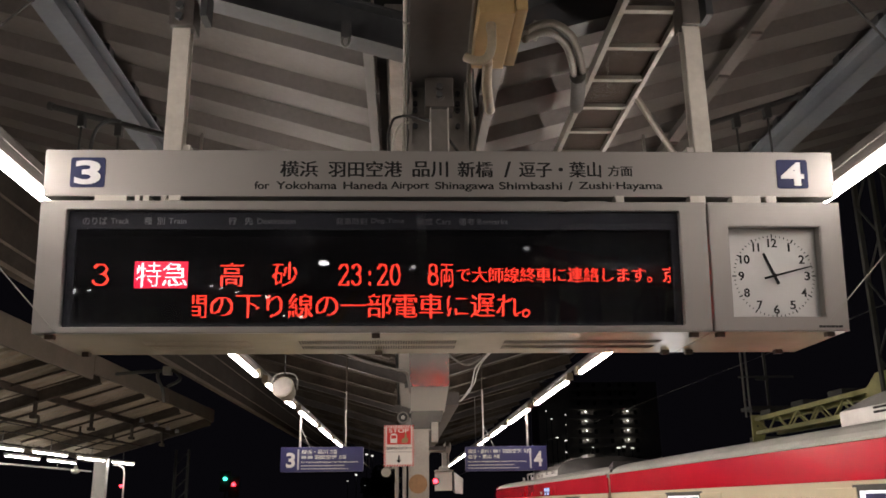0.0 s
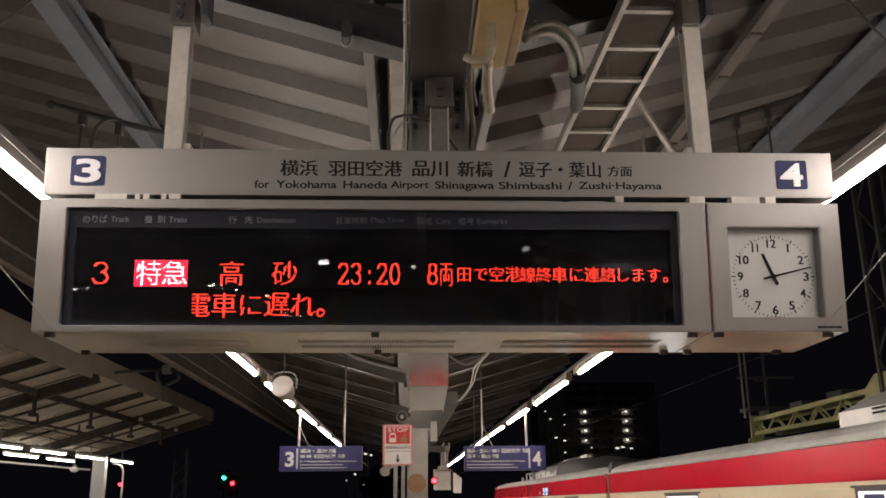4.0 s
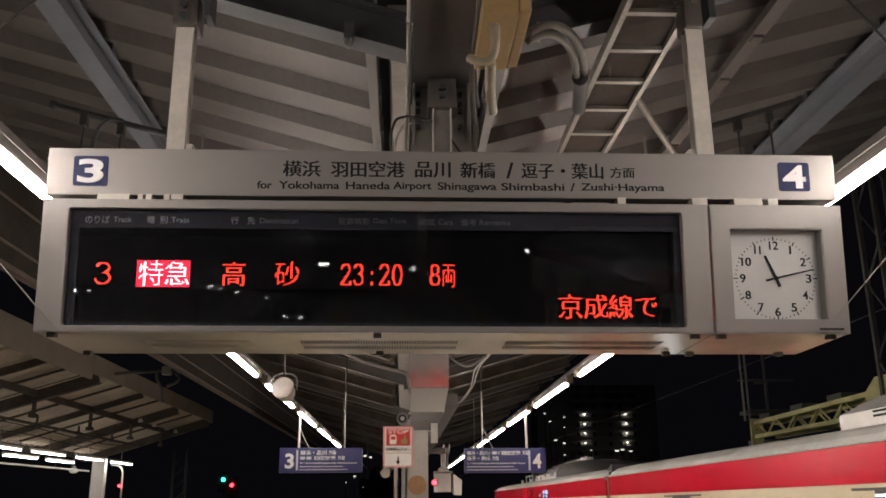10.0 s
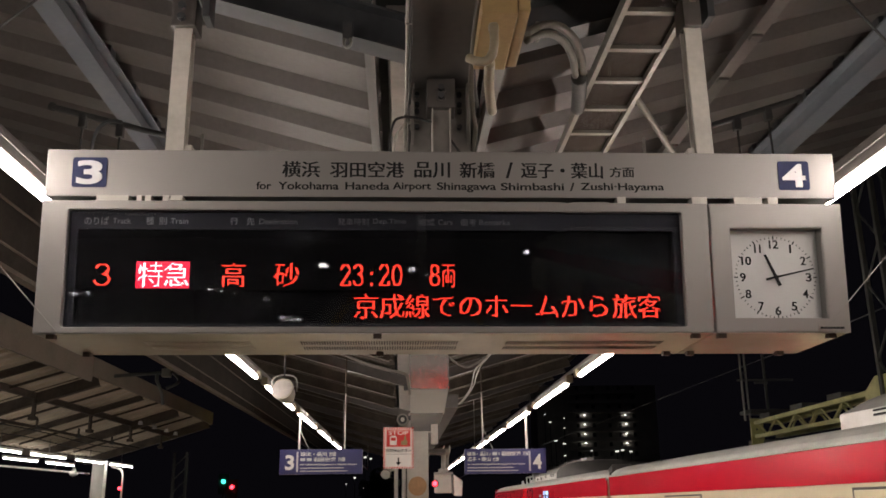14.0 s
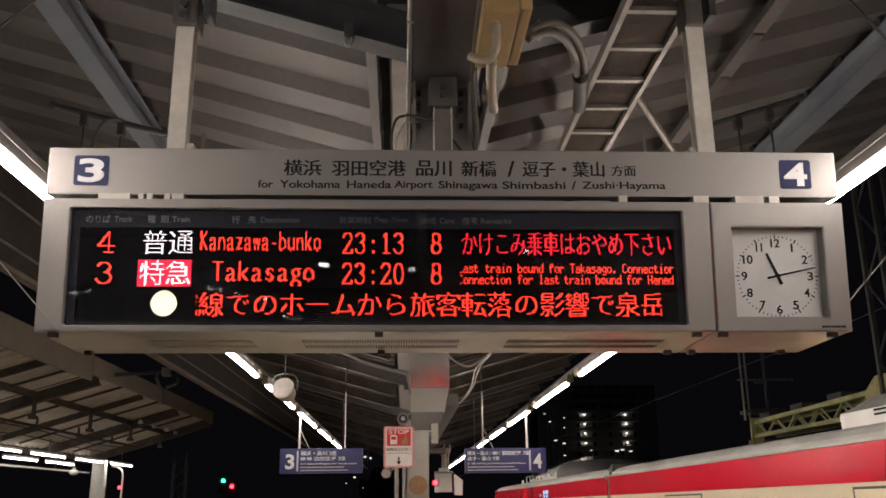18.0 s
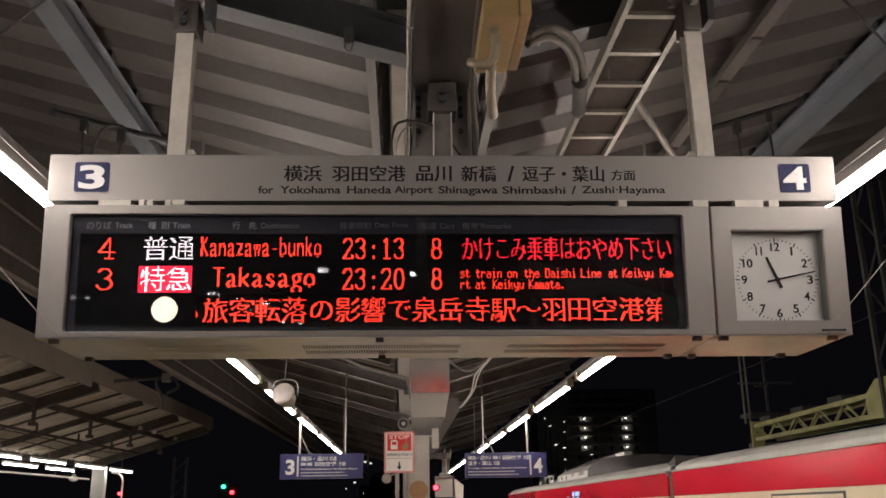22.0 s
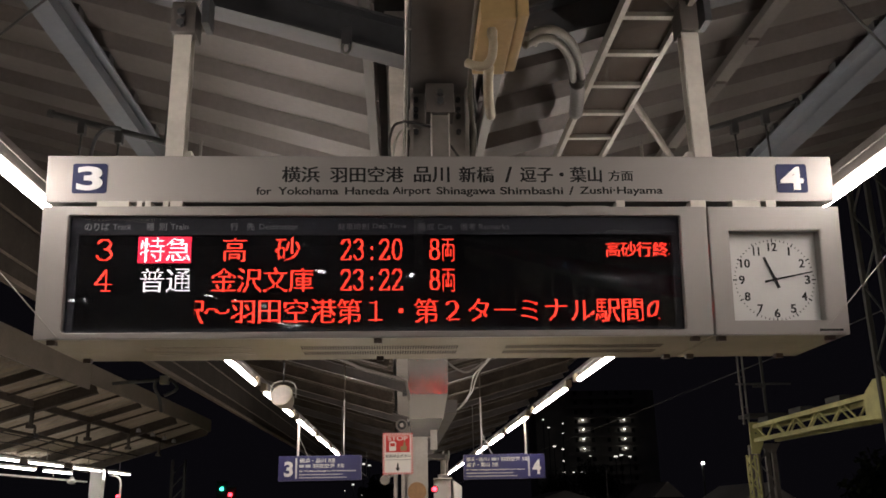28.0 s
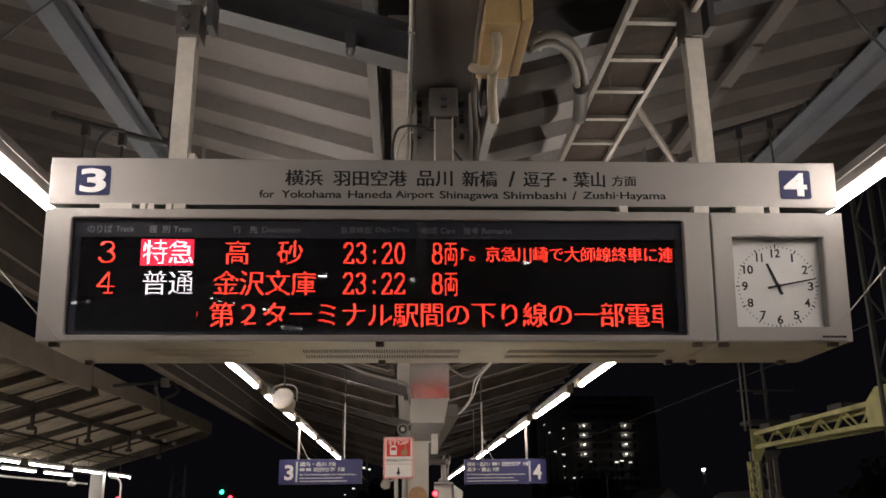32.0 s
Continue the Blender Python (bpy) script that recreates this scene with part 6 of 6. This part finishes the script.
        for a0, a1 in ((y1 - 10.55, y1 - 6.95), (y1 - 15.9, y1 - 12.3)):
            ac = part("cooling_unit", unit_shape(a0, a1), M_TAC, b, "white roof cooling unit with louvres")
            part("cover", unit_cover(a0, a1), M_TCOVER, ac, "weathered ribbed cover, its unlit top put into a darker grey")
            for j in range(2):
                part("louvre", box(TX + 0.353, TX + 0.368, a1 - 0.75, a1 - 0.57, 2.45 + 0.035 * j, 2.466 + 0.035 * j), M_INK, ac)
    # destination display and marker lamps on the red band
    if tail:
        yd = y1 - 10.78
        dp = part("side_display", box(TX - 0.006, TX - 0.0005, yd - 0.35, yd + 0.35, 1.935, 2.105, 0.002), M_INK, b, "side destination display with white lamps")
        for z_, h_, runs in ((2.060, 0.078, ((0.32, 0.24), (0.225, 0.145), (0.06, -0.02), (-0.035, -0.115), (-0.13, -0.21), (-0.225, -0.305))), (1.975, 0.052, ((0.30, 0.235), (0.22, 0.155), (-0.02, -0.085), (-0.095, -0.16), (-0.17, -0.235)))):
            for a, c_ in runs:
                bm = bmesh.new()
                for q in (0.0, 0.45, 0.86):
                    box(TX - 0.009, TX - 0.0065, yd + c_ + (a - c_) * q, yd + c_ + (a - c_) * (q + 0.14), z_ - h_ / 2, z_ + h_ / 2, 0, bm)
                for q in (-0.44, -0.06, 0.34):
                    box(TX - 0.0092, TX - 0.0067, yd + c_, yd + a, z_ + h_ * q, z_ + h_ * (q + 0.11), 0, bm)
                part("lit_bar", bm, G_TDISP, dp)
        part("side_lamp", rod((TX - 0.03, yd + 0.71, 2.0), (TX, yd + 0.71, 2.0), 0.03, None, 14), M_WHITE, b)
        part("side_lamp", box(TX - 0.03, TX + 0.002, yd - 0.62, yd - 0.50, 1.96, 2.05, 0.008), M_TRED, b)
        part("grip", box(TX - 0.012, TX + 0.002, yd - 1.05, yd - 0.72, 1.95, 2.12, 0.005), M_TRED, b)
    # underframe
    for yy in (y0 + 2.9, y1 - 2.9):
        bg = part("bogie", box(TX + 0.4, TX + CARW - 0.4, yy - 1.5, yy + 1.5, -0.95, -0.45, 0.05), M_DARKSTEEL, b)
        for dy in (-1.05, 1.05):
            for xw in (4.78 - 0.72, 4.78 + 0.72):
                part("wheel", rod((xw - 0.06, yy + dy, -0.73), (xw + 0.06, yy + dy, -0.73), 0.43, None, 20), M_RAIL, bg)


def turned(bm):
    """Turns a shape drawn in xy (x along the car, y up) to stand in the car's side."""
    bm.transform(Matrix(((0, 0, 1, 0), (1, 0, 0, 0), (0, 1, 0, 0), (0, 0, 0, 1))))
    return bm


car(TY, 16.55, True)
car(14.4, 16.9, False)
car(-2.5, 16.9, False)

# ---- far buildings and lights ----
ap = thing("apartment_block", (54, 247, -1.5), "dim apartment block with lit corridor lamps at night", "building")
part("wall", box(38, 72, 247.6, 262, -1.5, 33), M_BUILDING, ap)
for f_ in range(10):
    z = 8.9 + 2.6 * f_
    part("corridor", box(46.5, 66.5, 246.2, 247.55, z - 1.75, z - 1.55), M_BUILDING, ap)
    part("parapet", box(46.5, 66.5, 246.1, 246.2, z - 1.75, z - 0.75), M_BUILDING, ap)
    for x in (49.0, 53.5, 58.0, 61.0, 65.0):
        part("door", box(x, x + 0.9, 247.5, 247.58, z - 1.5, z + 0.5), M_GDARK, ap)
    if 3 <= f_ <= 6:
        for x in (51.2, 62.9):
            part("corridor_lamp", box(x - 0.22, x + 0.22, 246.9, 247.1, z + 0.10, z + 0.28, 0.05), G_CORRIDOR, ap, "small glowing corridor light")
            # dimmer glowing block, added for the corridor wall lit beside the lamp
            part("corridor_lamp", box(x - 1.2, x - 0.8, 247.2, 247.35, z - 0.05, z + 0.12, 0.05), G_DIMWIN2, ap, "small glowing corridor light")
for x, z, w in ((44.2, 23.3, 0.35), (44.1, 20.6, 0.3), (41.6, 17.2, 0.6), (43.9, 16.4, 0.6), (43.9, 13.3, 0.45), (40.3, 22.2, 0.45), (58.2, 14.3, 0.8), (59.7, 14.6, 0.7), (62.0, 14.2, 0.6), (51.2, 14.5, 0.4),
                (44.0, 10.3, 0.4), (46.5, 10.3, 0.5), (48.6, 10.4, 0.4), (50.6, 10.4, 0.35), (49.5, 9.8, 0.5), (38.9, 24.3, 0.35)):
    sl = thing("street_light", (x, 240, -1.5), "small distant white street light", "lamp", "distant lights")
    part("lamp", box(x - w * 0.62, x + w * 0.62, 240, 240.3, z - w * 0.25, z + w * 0.25, 0.05), G_WINDOW, sl)
    part("pole", rod((x, 240.4, -1.5), (x, 240.4, z + 0.1), 0.10), M_GDARK, sl)
for x, z, w in ((-7.3, 5.5, 0.18), (-5.74, 8.57, 0.2), (-4.86, 8.35, 0.18), (-5.84, 3.9, 0.16), (-2.66, 4.0, 0.13), (-1.88, 4.0, 0.13), (-4.2, 6.0, 0.08), (-8.6, 4.6, 0.10)):
    sl = thing("street_light", (x, 140, -1.5), "small distant white street light", "lamp", "distant lights")
    part("lamp", box(x - w, x + w, 140, 140.2, z - w * 0.6, z + w * 0.6, 0.04), G_WINDOW, sl)
    part("pole", rod((x, 140.3, -1.5), (x, 140.3, z), 0.06), M_GDARK, sl)
sl = thing("street_light", (20.5, 60, 0), "distant white street light on a pole", "lamp", "distant lights")
part("lamp", box(20.41, 20.55, 60, 60.2, 4.38, 4.48, 0.03), G_STREET, sl)
part("pole", rod((20.48, 60.15, -1.5), (20.48, 60.15, 4.4), 0.06), M_GDARK, sl)
for x, y, w, h in ((17.85, 60, 0.75, 3.26), (19.75, 48, 1.35, 2.83), (12.0, 66, 3.0, 2.9)):
    hs = thing("house", (x, y, -1.5), "dark small house with a gable roof at night", "house", "distant houses")
    part("wall", box(x - w, x + w, y, y + 7, -1.5, h - 1.0), M_GDARK, hs)
    part("roof", prism([(x - w - 0.3, h - 1.0), (x + w + 0.3, h - 1.0), (x, h)], "y", y - 0.3, y + 7.3), M_BUILDING, hs)
mast = thing("thin_mast", (13.8, 60, -1.5), "thin dark mast beside the track", "mast")
part("pole", rod((13.8, 60, -1.5), (13.8, 60, 4.1), 0.10, None, 8, 0.04), M_POST, mast)


def tree(x, y, r, h):
    t_ = thing("tree", (x, y, -1.5), "dark leafy tree at night", "tree", "distant trees")
    bm = rod((x, y, -1.5), (x, y, h - r), 0.25, None, 8, 0.12)
    for k in range(5):
        a = k * 1.26
        rod((x, y, h - 1.6 * r), (x + 0.6 * r * math.cos(a), y + 0.6 * r * math.sin(a), h - 0.5 * r), 0.1, bm, 6, 0.03)
    part("trunk", bm, M_GDARK, t_)
    rg = random.Random(int(x * 7 + y))
    verts, faces = [], []
    for k in range(1500):
        d = Vector((rg.gauss(0, 1), rg.gauss(0, 1), rg.gauss(0, 0.8)))
        d = d.normalized() * r * rg.random() ** 0.4 * (0.8 + 0.3 * math.sin(3 * d.x + 2 * d.z))
        c = Vector((x, y, h - 0.7 * r)) + d
        u = Vector((rg.gauss(0, 1), rg.gauss(0, 1), rg.gauss(0, 1))).normalized() * 0.30
        v = u.orthogonal().normalized() * 0.18
        i = len(verts)
        verts += [c - u, c + v, c + u, c - v]
        faces.append((i, i + 1, i + 2, i + 3))
    me = bpy.data.meshes.new("crown")
    me.from_pydata([v - Vector((x, y, -1.5)) for v in verts], [], faces)
    me.materials.append(M_LEAF)
    o = new("crown", me)
    o.parent = t_


for x, y, r, h in ((40.0, 190, 4.6, 10.0), (34.0, 195, 4.4, 8.4), (45.5, 200, 4.2, 9.0), (-3.0, 120, 2.6, 5.5), (31.0, 57, 2.4, 4.3), (34.6, 60, 2.6, 4.0)):
    tree(x, y, r, h)

# ---- lit characters of the departure board ----
ROW = {1: -0.1590, 2: -0.2738, 3: -0.3890}
FRONT, BACK, SLIDE = -0.0302, -0.058, -0.0380
CELL = 0.0953
MOVES = []


def lit(name, cells, px, py, material, label=""):
    ob = new(name, lamps_mesh(cells, px, py, name, material))
    ob.parent = BOARD
    ob.matrix_basis = pose(0, 0, BACK)
    return tagged(ob, label)


def field(text, x0, pitch, cols, rows=24, wide=True, material=None, name="characters", label="red-orange lit characters"):
    cells, px, py = led_cells(text, pitch, CELL if rows == 24 else rows * CELL / 24, cols, rows, wide)
    ob = lit(name, cells, px, py, material or G_RED, label)
    ob["home"] = x0
    return ob


def badge(text):
    """White characters on a lit red field."""
    p = CELL / 24
    cells, px, py = led_cells(text, 0.0948, CELL, 24, 24)
    ob = lit("service_badge", [(-0.002 + p * c, -0.0500 + p * r) for c in range(49) for r in range(25)], p, p, G_BADGE, "white characters on a lit red field")
    me = lamps_mesh([(x + 0.004, y) for x, y in cells], px, py, "characters", G_WHITE, 0.92)
    o = new("characters", me)
    o.parent = ob
    o.location = (0, 0, 0.0015)
    ob["home"] = -0.9745
    return ob


BLINK0, BLINKP, BLINKD = 0.37, 1.0095, 0.5
SWAP1, SWAP2, DEPART = 15.5, 26.5, 25.12


def blinking(t0, t1):
    out, k = [], 0
    while BLINK0 + k * BLINKP < t1:
        a, b = BLINK0 + k * BLINKP, BLINK0 + k * BLINKP + BLINKD
        if a >= t0 - 0.2:
            out.append((max(a, t0), min(b, t1)))
        k += 1
    return out


def spans(ob, shown, y_of):
    """Rows for walk(): forward while shown, drawn back behind the plate otherwise. shown: (from, to, row)."""
    x = ob["home"]
    step = 1 / FPS
    shown = sorted(shown)
    row0 = shown[0][2]
    state = shown[0][0] <= 0
    rows = [(0.0, pose(x, y_of[row0], FRONT if state else BACK))]
    for a, b, r in shown:
        if a > 0:
            rows.append((a - step, pose(x, y_of[r], BACK)))
            rows.append((a, pose(x, y_of[r], FRONT)))
        if b < 32:
            rows.append((b - step, pose(x, y_of[r], FRONT)))
            rows.append((b, pose(x, y_of[r], BACK)))
    if shown[-1][1] >= 32:
        rows.append((32.0, pose(x, y_of[shown[-1][2]], FRONT)))
    else:
        rows.append((32.0, pose(x, y_of[shown[-1][2]], BACK)))
    MOVES.append((ob, rows))


one_blink = [(a, b, 1) for a, b in blinking(0, 24.5)] + [(24.6, DEPART, 1)]
blink_ja = [(a, b, 1) for a, b in blinking(0, SWAP1 - 0.1)]
blink_en = [(a, b, 1) for a, b in blinking(SWAP1, 24.5)]
spans(field("4", -1.1320, 0.0760, 19, wide=False), one_blink + [(DEPART + 0.04, SWAP2, 1), (SWAP2 + 0.04, 33, 2)], ROW)
spans(field("普通", -0.9669, 0.0953, 24, material=G_WHITE, label="white lit characters"), one_blink + [(DEPART + 0.04, SWAP2, 1), (SWAP2 + 0.04, 33, 2)], ROW)
spans(field("金沢文庫", -0.7066, 0.0950, 24), blink_ja + [(SWAP2 + 0.04, 33, 2)], ROW)
spans(field("Kanazawa-bunko", -0.7544, 0.0320, 8, wide=False), blink_en + [(24.6, SWAP2, 1)], ROW)
spans(field("23:13", -0.2330, 0.0478, 12, wide=False), one_blink + [(DEPART + 0.04, SWAP2, 1)], ROW)
spans(field("23:22", -0.2330, 0.0478, 12, wide=False), [(SWAP2 + 0.04, 33, 2)], ROW)
spans(field("8", 0.0985, 0.0477, 12, wide=False), one_blink + [(DEPART + 0.04, SWAP2, 1), (SWAP2 + 0.04, 33, 2)], ROW)
spans(field("両", 0.1475, 0.0520, 14), blink_ja + [(SWAP2 + 0.04, 33, 2)], ROW)
spans(field("かけこみ乗車はおやめ下さい", 0.2150, 0.0618, 16, material=G_CRIMSON, label="crimson lit warning"), one_blink, ROW)
spans(field("3", -1.1320, 0.0760, 19, wide=False), [(-1, SWAP2, 2), (SWAP2 + 0.04, 33, 1)], ROW)
spans(badge("特急"), [(-1, SWAP2, 2), (SWAP2 + 0.04, 33, 1)], ROW)
spans(field("高", -0.6700, 0.0953, 24), [(-1, SWAP1, 2), (SWAP2 + 0.04, 33, 1)], ROW)
spans(field("砂", -0.4740, 0.0953, 24), [(-1, SWAP1, 2), (SWAP2 + 0.04, 33, 1)], ROW)
spans(field("Takasago", -0.7089, 0.0477, 12, wide=False), [(SWAP1 + 0.04, SWAP2, 2)], ROW)
spans(field("23:20", -0.2330, 0.0478, 12, wide=False), [(-1, SWAP2, 2), (SWAP2 + 0.04, 33, 1)], ROW)
spans(field("8", 0.0985, 0.0477, 12, wide=False), [(-1, SWAP2, 2), (SWAP2 + 0.04, 33, 1)], ROW)
spans(field("両", 0.1475, 0.0520, 14), [(-1, SWAP1, 2), (SWAP2 + 0.04, 33, 1)], ROW)
p_ = CELL / 34
dot = lit("round_lamp", [(p_ * (c - 17), p_ * (r - 17)) for c in range(34) for r in range(34) if (c - 16.5) ** 2 + (r - 16.5) ** 2 < 280], p_, p_, G_AMBER, "round warm white lamp field")
dot["home"] = -0.8760
ring_on = [(a + 0.02, b + (0.1 if 6.9 < b < 8.0 else 0.005), 3) for a, b in blinking(0, 25.15)] + [(27.46 + k, 27.94 + k, 3) for k in range(5)]
spans(dot, ring_on, {3: -0.3860})


def scroll(text, pitch, cols, rows, y, wide, t_ref, x_ref, speed, x_in, x_out, chunk, t_from, t_to, size=None):
    """A line of text that runs to the left: its pieces wait behind the edge, cross the slot and stop behind the other edge.
    The first character stands at x_ref at t_ref."""
    pieces, i = [], 0
    if chunk == "words":
        for w in text.split(" "):
            pieces.append((i, w))
            i += len(w) + 1
    else:
        pieces = [(k, text[k:k + chunk]) for k in range(0, len(text), chunk)]
    h = size or rows * CELL / 24
    for i, body in pieces:
        width = len(body) * pitch

        def pos(t, i=i):
            return x_ref + i * pitch - speed * (t - t_ref)
        t_in = t_ref + (x_ref + i * pitch - x_in - 0.015) / speed
        t_out = t_ref + (x_ref + i * pitch - (x_out - 0.015 - width)) / speed
        if t_out < 0 or t_in > 32 or t_in > t_to or t_out < t_from:
            continue
        cells, px, py = led_cells(body, pitch, h, cols, rows, wide)
        ob = lit("scrolling_characters", cells, px, py, G_RED, "red-orange scrolling characters")
        keys = []
        a, b = max(0.0, t_in), min(32.0, t_out)
        if a > 0:
            keys += [(0.0, pos(a)), (a, pos(a)), (a + 0.1, pos(a + 0.1))] if a > 0.1 else [(0.0, pos(0.0))]
        else:
            keys += [(0.0, pos(0.0))]
        t = keys[-1][0] + 0.9
        while t < b - 0.2:
            keys.append((t, pos(t)))
            t += 1.6
        if b - 0.1 > keys[-1][0] + 0.05:
            keys.append((b - 0.1, pos(b - 0.1)))
        keys.append((b, pos(b)))
        if b < 32:
            keys.append((32.0, pos(b)))
        MOVES.append((ob, [(t, pose(x, y, SLIDE)) for t, x in keys]))


MSG = "京成線でのホームから旅客転落の影響で泉岳寺駅〜羽田空港第１・第２ターミナル駅間の下り線の一部電車に遅れ。"
REMARK = "高砂行終車です。京急川崎で大師線終車に連絡します。京急蒲田で空港線終車に連絡します。"
# message line: second pass, and the tail of the first
scroll(MSG, 0.0966, 24, 24, ROW[3], True, 9.0, 0.7730, 0.1909, MSG1, MSG0, 2, 0, 99)
scroll(MSG[36:], 0.0962, 24, 24, ROW[3], True, 0.0, -0.7040 - 3 * 0.0962, 0.1900, MSG1, MSG0, 2, 0, 20)
# remarks of the limited express
scroll(REMARK[11:], 0.0603, 24, 22, ROW[2], True, 0.0, 0.1456, 0.2401, REM1, REM0, 3, 0, 14, 0.0596)
scroll(REMARK, 0.0603, 24, 22, ROW[1], True, 28.0, 0.7740, 0.2385, REM1, REM0, 3, 26, 99, 0.0596)
LINE_A = "Last train bound for Takasago. Connection for last train on the Daishi Line at Keikyu Kawasaki."
LINE_B = "Connection for last train bound for Haneda Airport at Keikyu Kamata."
scroll(LINE_A, 0.0200, 6, 11, -0.2550, False, 19.0, -0.0334, 0.2390, REM1, REM0, "words", 0, 99)
scroll(LINE_B, 0.0200, 6, 11, -0.2975, False, 19.0, -0.0334, 0.2390, REM1, REM0, "words", 0, 99)

# unseen stand-in lamps far back, set for the glints mirrored in the board's pane
G_BACKLAMP = glow("distant_back_lamp", (1.0, 0.95, 0.92), 60.0)
for x, y, z, w in ((-2.56, -22, 1.71, 0.16), (0.40, -22, 1.57, 0.17), (0.67, -22, 1.41, 0.12), (4.05, -22, 2.15, 0.10), (-6.14, -22, 0.96, 0.11), (-5.85, -22, 0.89, 0.07), (-5.33, -22, 0.80, 0.07),
                   (-4.39, -22, 0.62, 0.09), (-10.45, -22, 0.82, 0.09), (-10.03, -22, 0.85, 0.08), (-2.75, -14, 0.82, 0.06), (-2.58, -14, 0.76, 0.03), (-2.38, -14, 0.78, 0.05)):
    bl = thing("rear_lamp", (x, y, z), "small bright stand-in lamp far behind, for a glint in the pane", "lamp", "rear lamps")
    part("lens", box(x - w, x + w, y, y + 0.05, z - w * 0.4, z + w * 0.4, 0.01), G_BACKLAMP, bl)
    on_floor = abs(x - CX) < 3.05 or -13.6 < x < -7.2
    part("stand", box(x - 0.03, x + 0.03, y - 0.1, y, 0.0 if on_floor else -1.33, z, 0.004), M_GDARK, bl)

# the far face of the board shows a red line too
back = thing("rear_display", pose(0, FACE_Y + 0.62, BOARD_Z, 90 - TILT, 0, 180), "rear face of the departure board with a red lit line", "display")
part("rear_plate", box(-1.05, 1.22, -0.46, -0.03, -0.004, 0.004), M_BLACK, back, local=True)
for line, yy in (("特急高砂8両", -0.16), ("普通金沢文庫8両", -0.27), ("京成線でのホームから旅客転落の影響", -0.38)):
    cells, px, py = led_cells(line, CELL, CELL, 24, 24)
    o = new("characters", lamps_mesh(cells, px, py, "characters", G_RED))
    o.parent = back
    o.location = (-0.80, yy, 0.006)


# ---- what moves ----
def motions():
    for ob, rows in MOVES:
        walk(ob, rows)
        keys = ob.animation_data
        for curve in keys.action.layers[0].strips[0].channelbag(keys.action_slot).fcurves:
            for point in curve.keyframe_points:
                point.interpolation = "LINEAR"
    # clock pointers creep on
    walk(HOUR, [(0.0, pose(KX, KY, DZ + 0.004, 0, 0, -336.4)), (32.0, pose(KX, KY, DZ + 0.004, 0, 0, -336.7))])
    walk(MINUTE, [(0.0, pose(KX, KY, DZ + 0.009, 0, 0, -75.8)), (16.0, pose(KX, KY, DZ + 0.009, 0, 0, -77.4)), (32.0, pose(KX, KY, DZ + 0.009, 0, 0, -79.0))])
    # the train stands, then gathers way at about one metre per second squared
    gone = ((0.0, 0.0), (10.0, 0.0), (19.2, 0.0), (19.6, 0.07), (20.0, 0.31), (20.5, 0.78), (21.0, 1.42), (21.5, 2.22), (22.0, 3.22), (22.5, 4.46), (23.0, 5.95), (23.5, 7.68), (24.0, 9.60), (24.5, 11.82), (25.0, 14.28), (25.5, 16.85),
            (26.0, 19.7), (26.5, 22.8), (27.0, 26.1), (27.5, 29.6), (28.0, 33.4), (29.0, 41.6), (30.0, 50.8), (31.0, 61.0), (32.0, 72.2))
    # the track closes in on the platform and falls a little along the line
    walk(TRAIN, [(t, pose(-0.015 * (TY - 10 - d), TY - d, -0.0055 * (TY - 10 - d), -0.315, 0, 0.859)) for t, d in gone])
    # the doors slide shut
    for d, sgn, yc in DOOR_PAIRS:
        shut, wide_open = yc + sgn * 0.327 - TY, yc + sgn * 0.95 - TY
        x = TX + 0.004
        walk(d, [(0.0, pose(x, wide_open, 0)), (9.0, pose(x, wide_open, 0)), (11.2, pose(x, shut, 0)), (32.0, pose(x, shut, 0))])


motions()
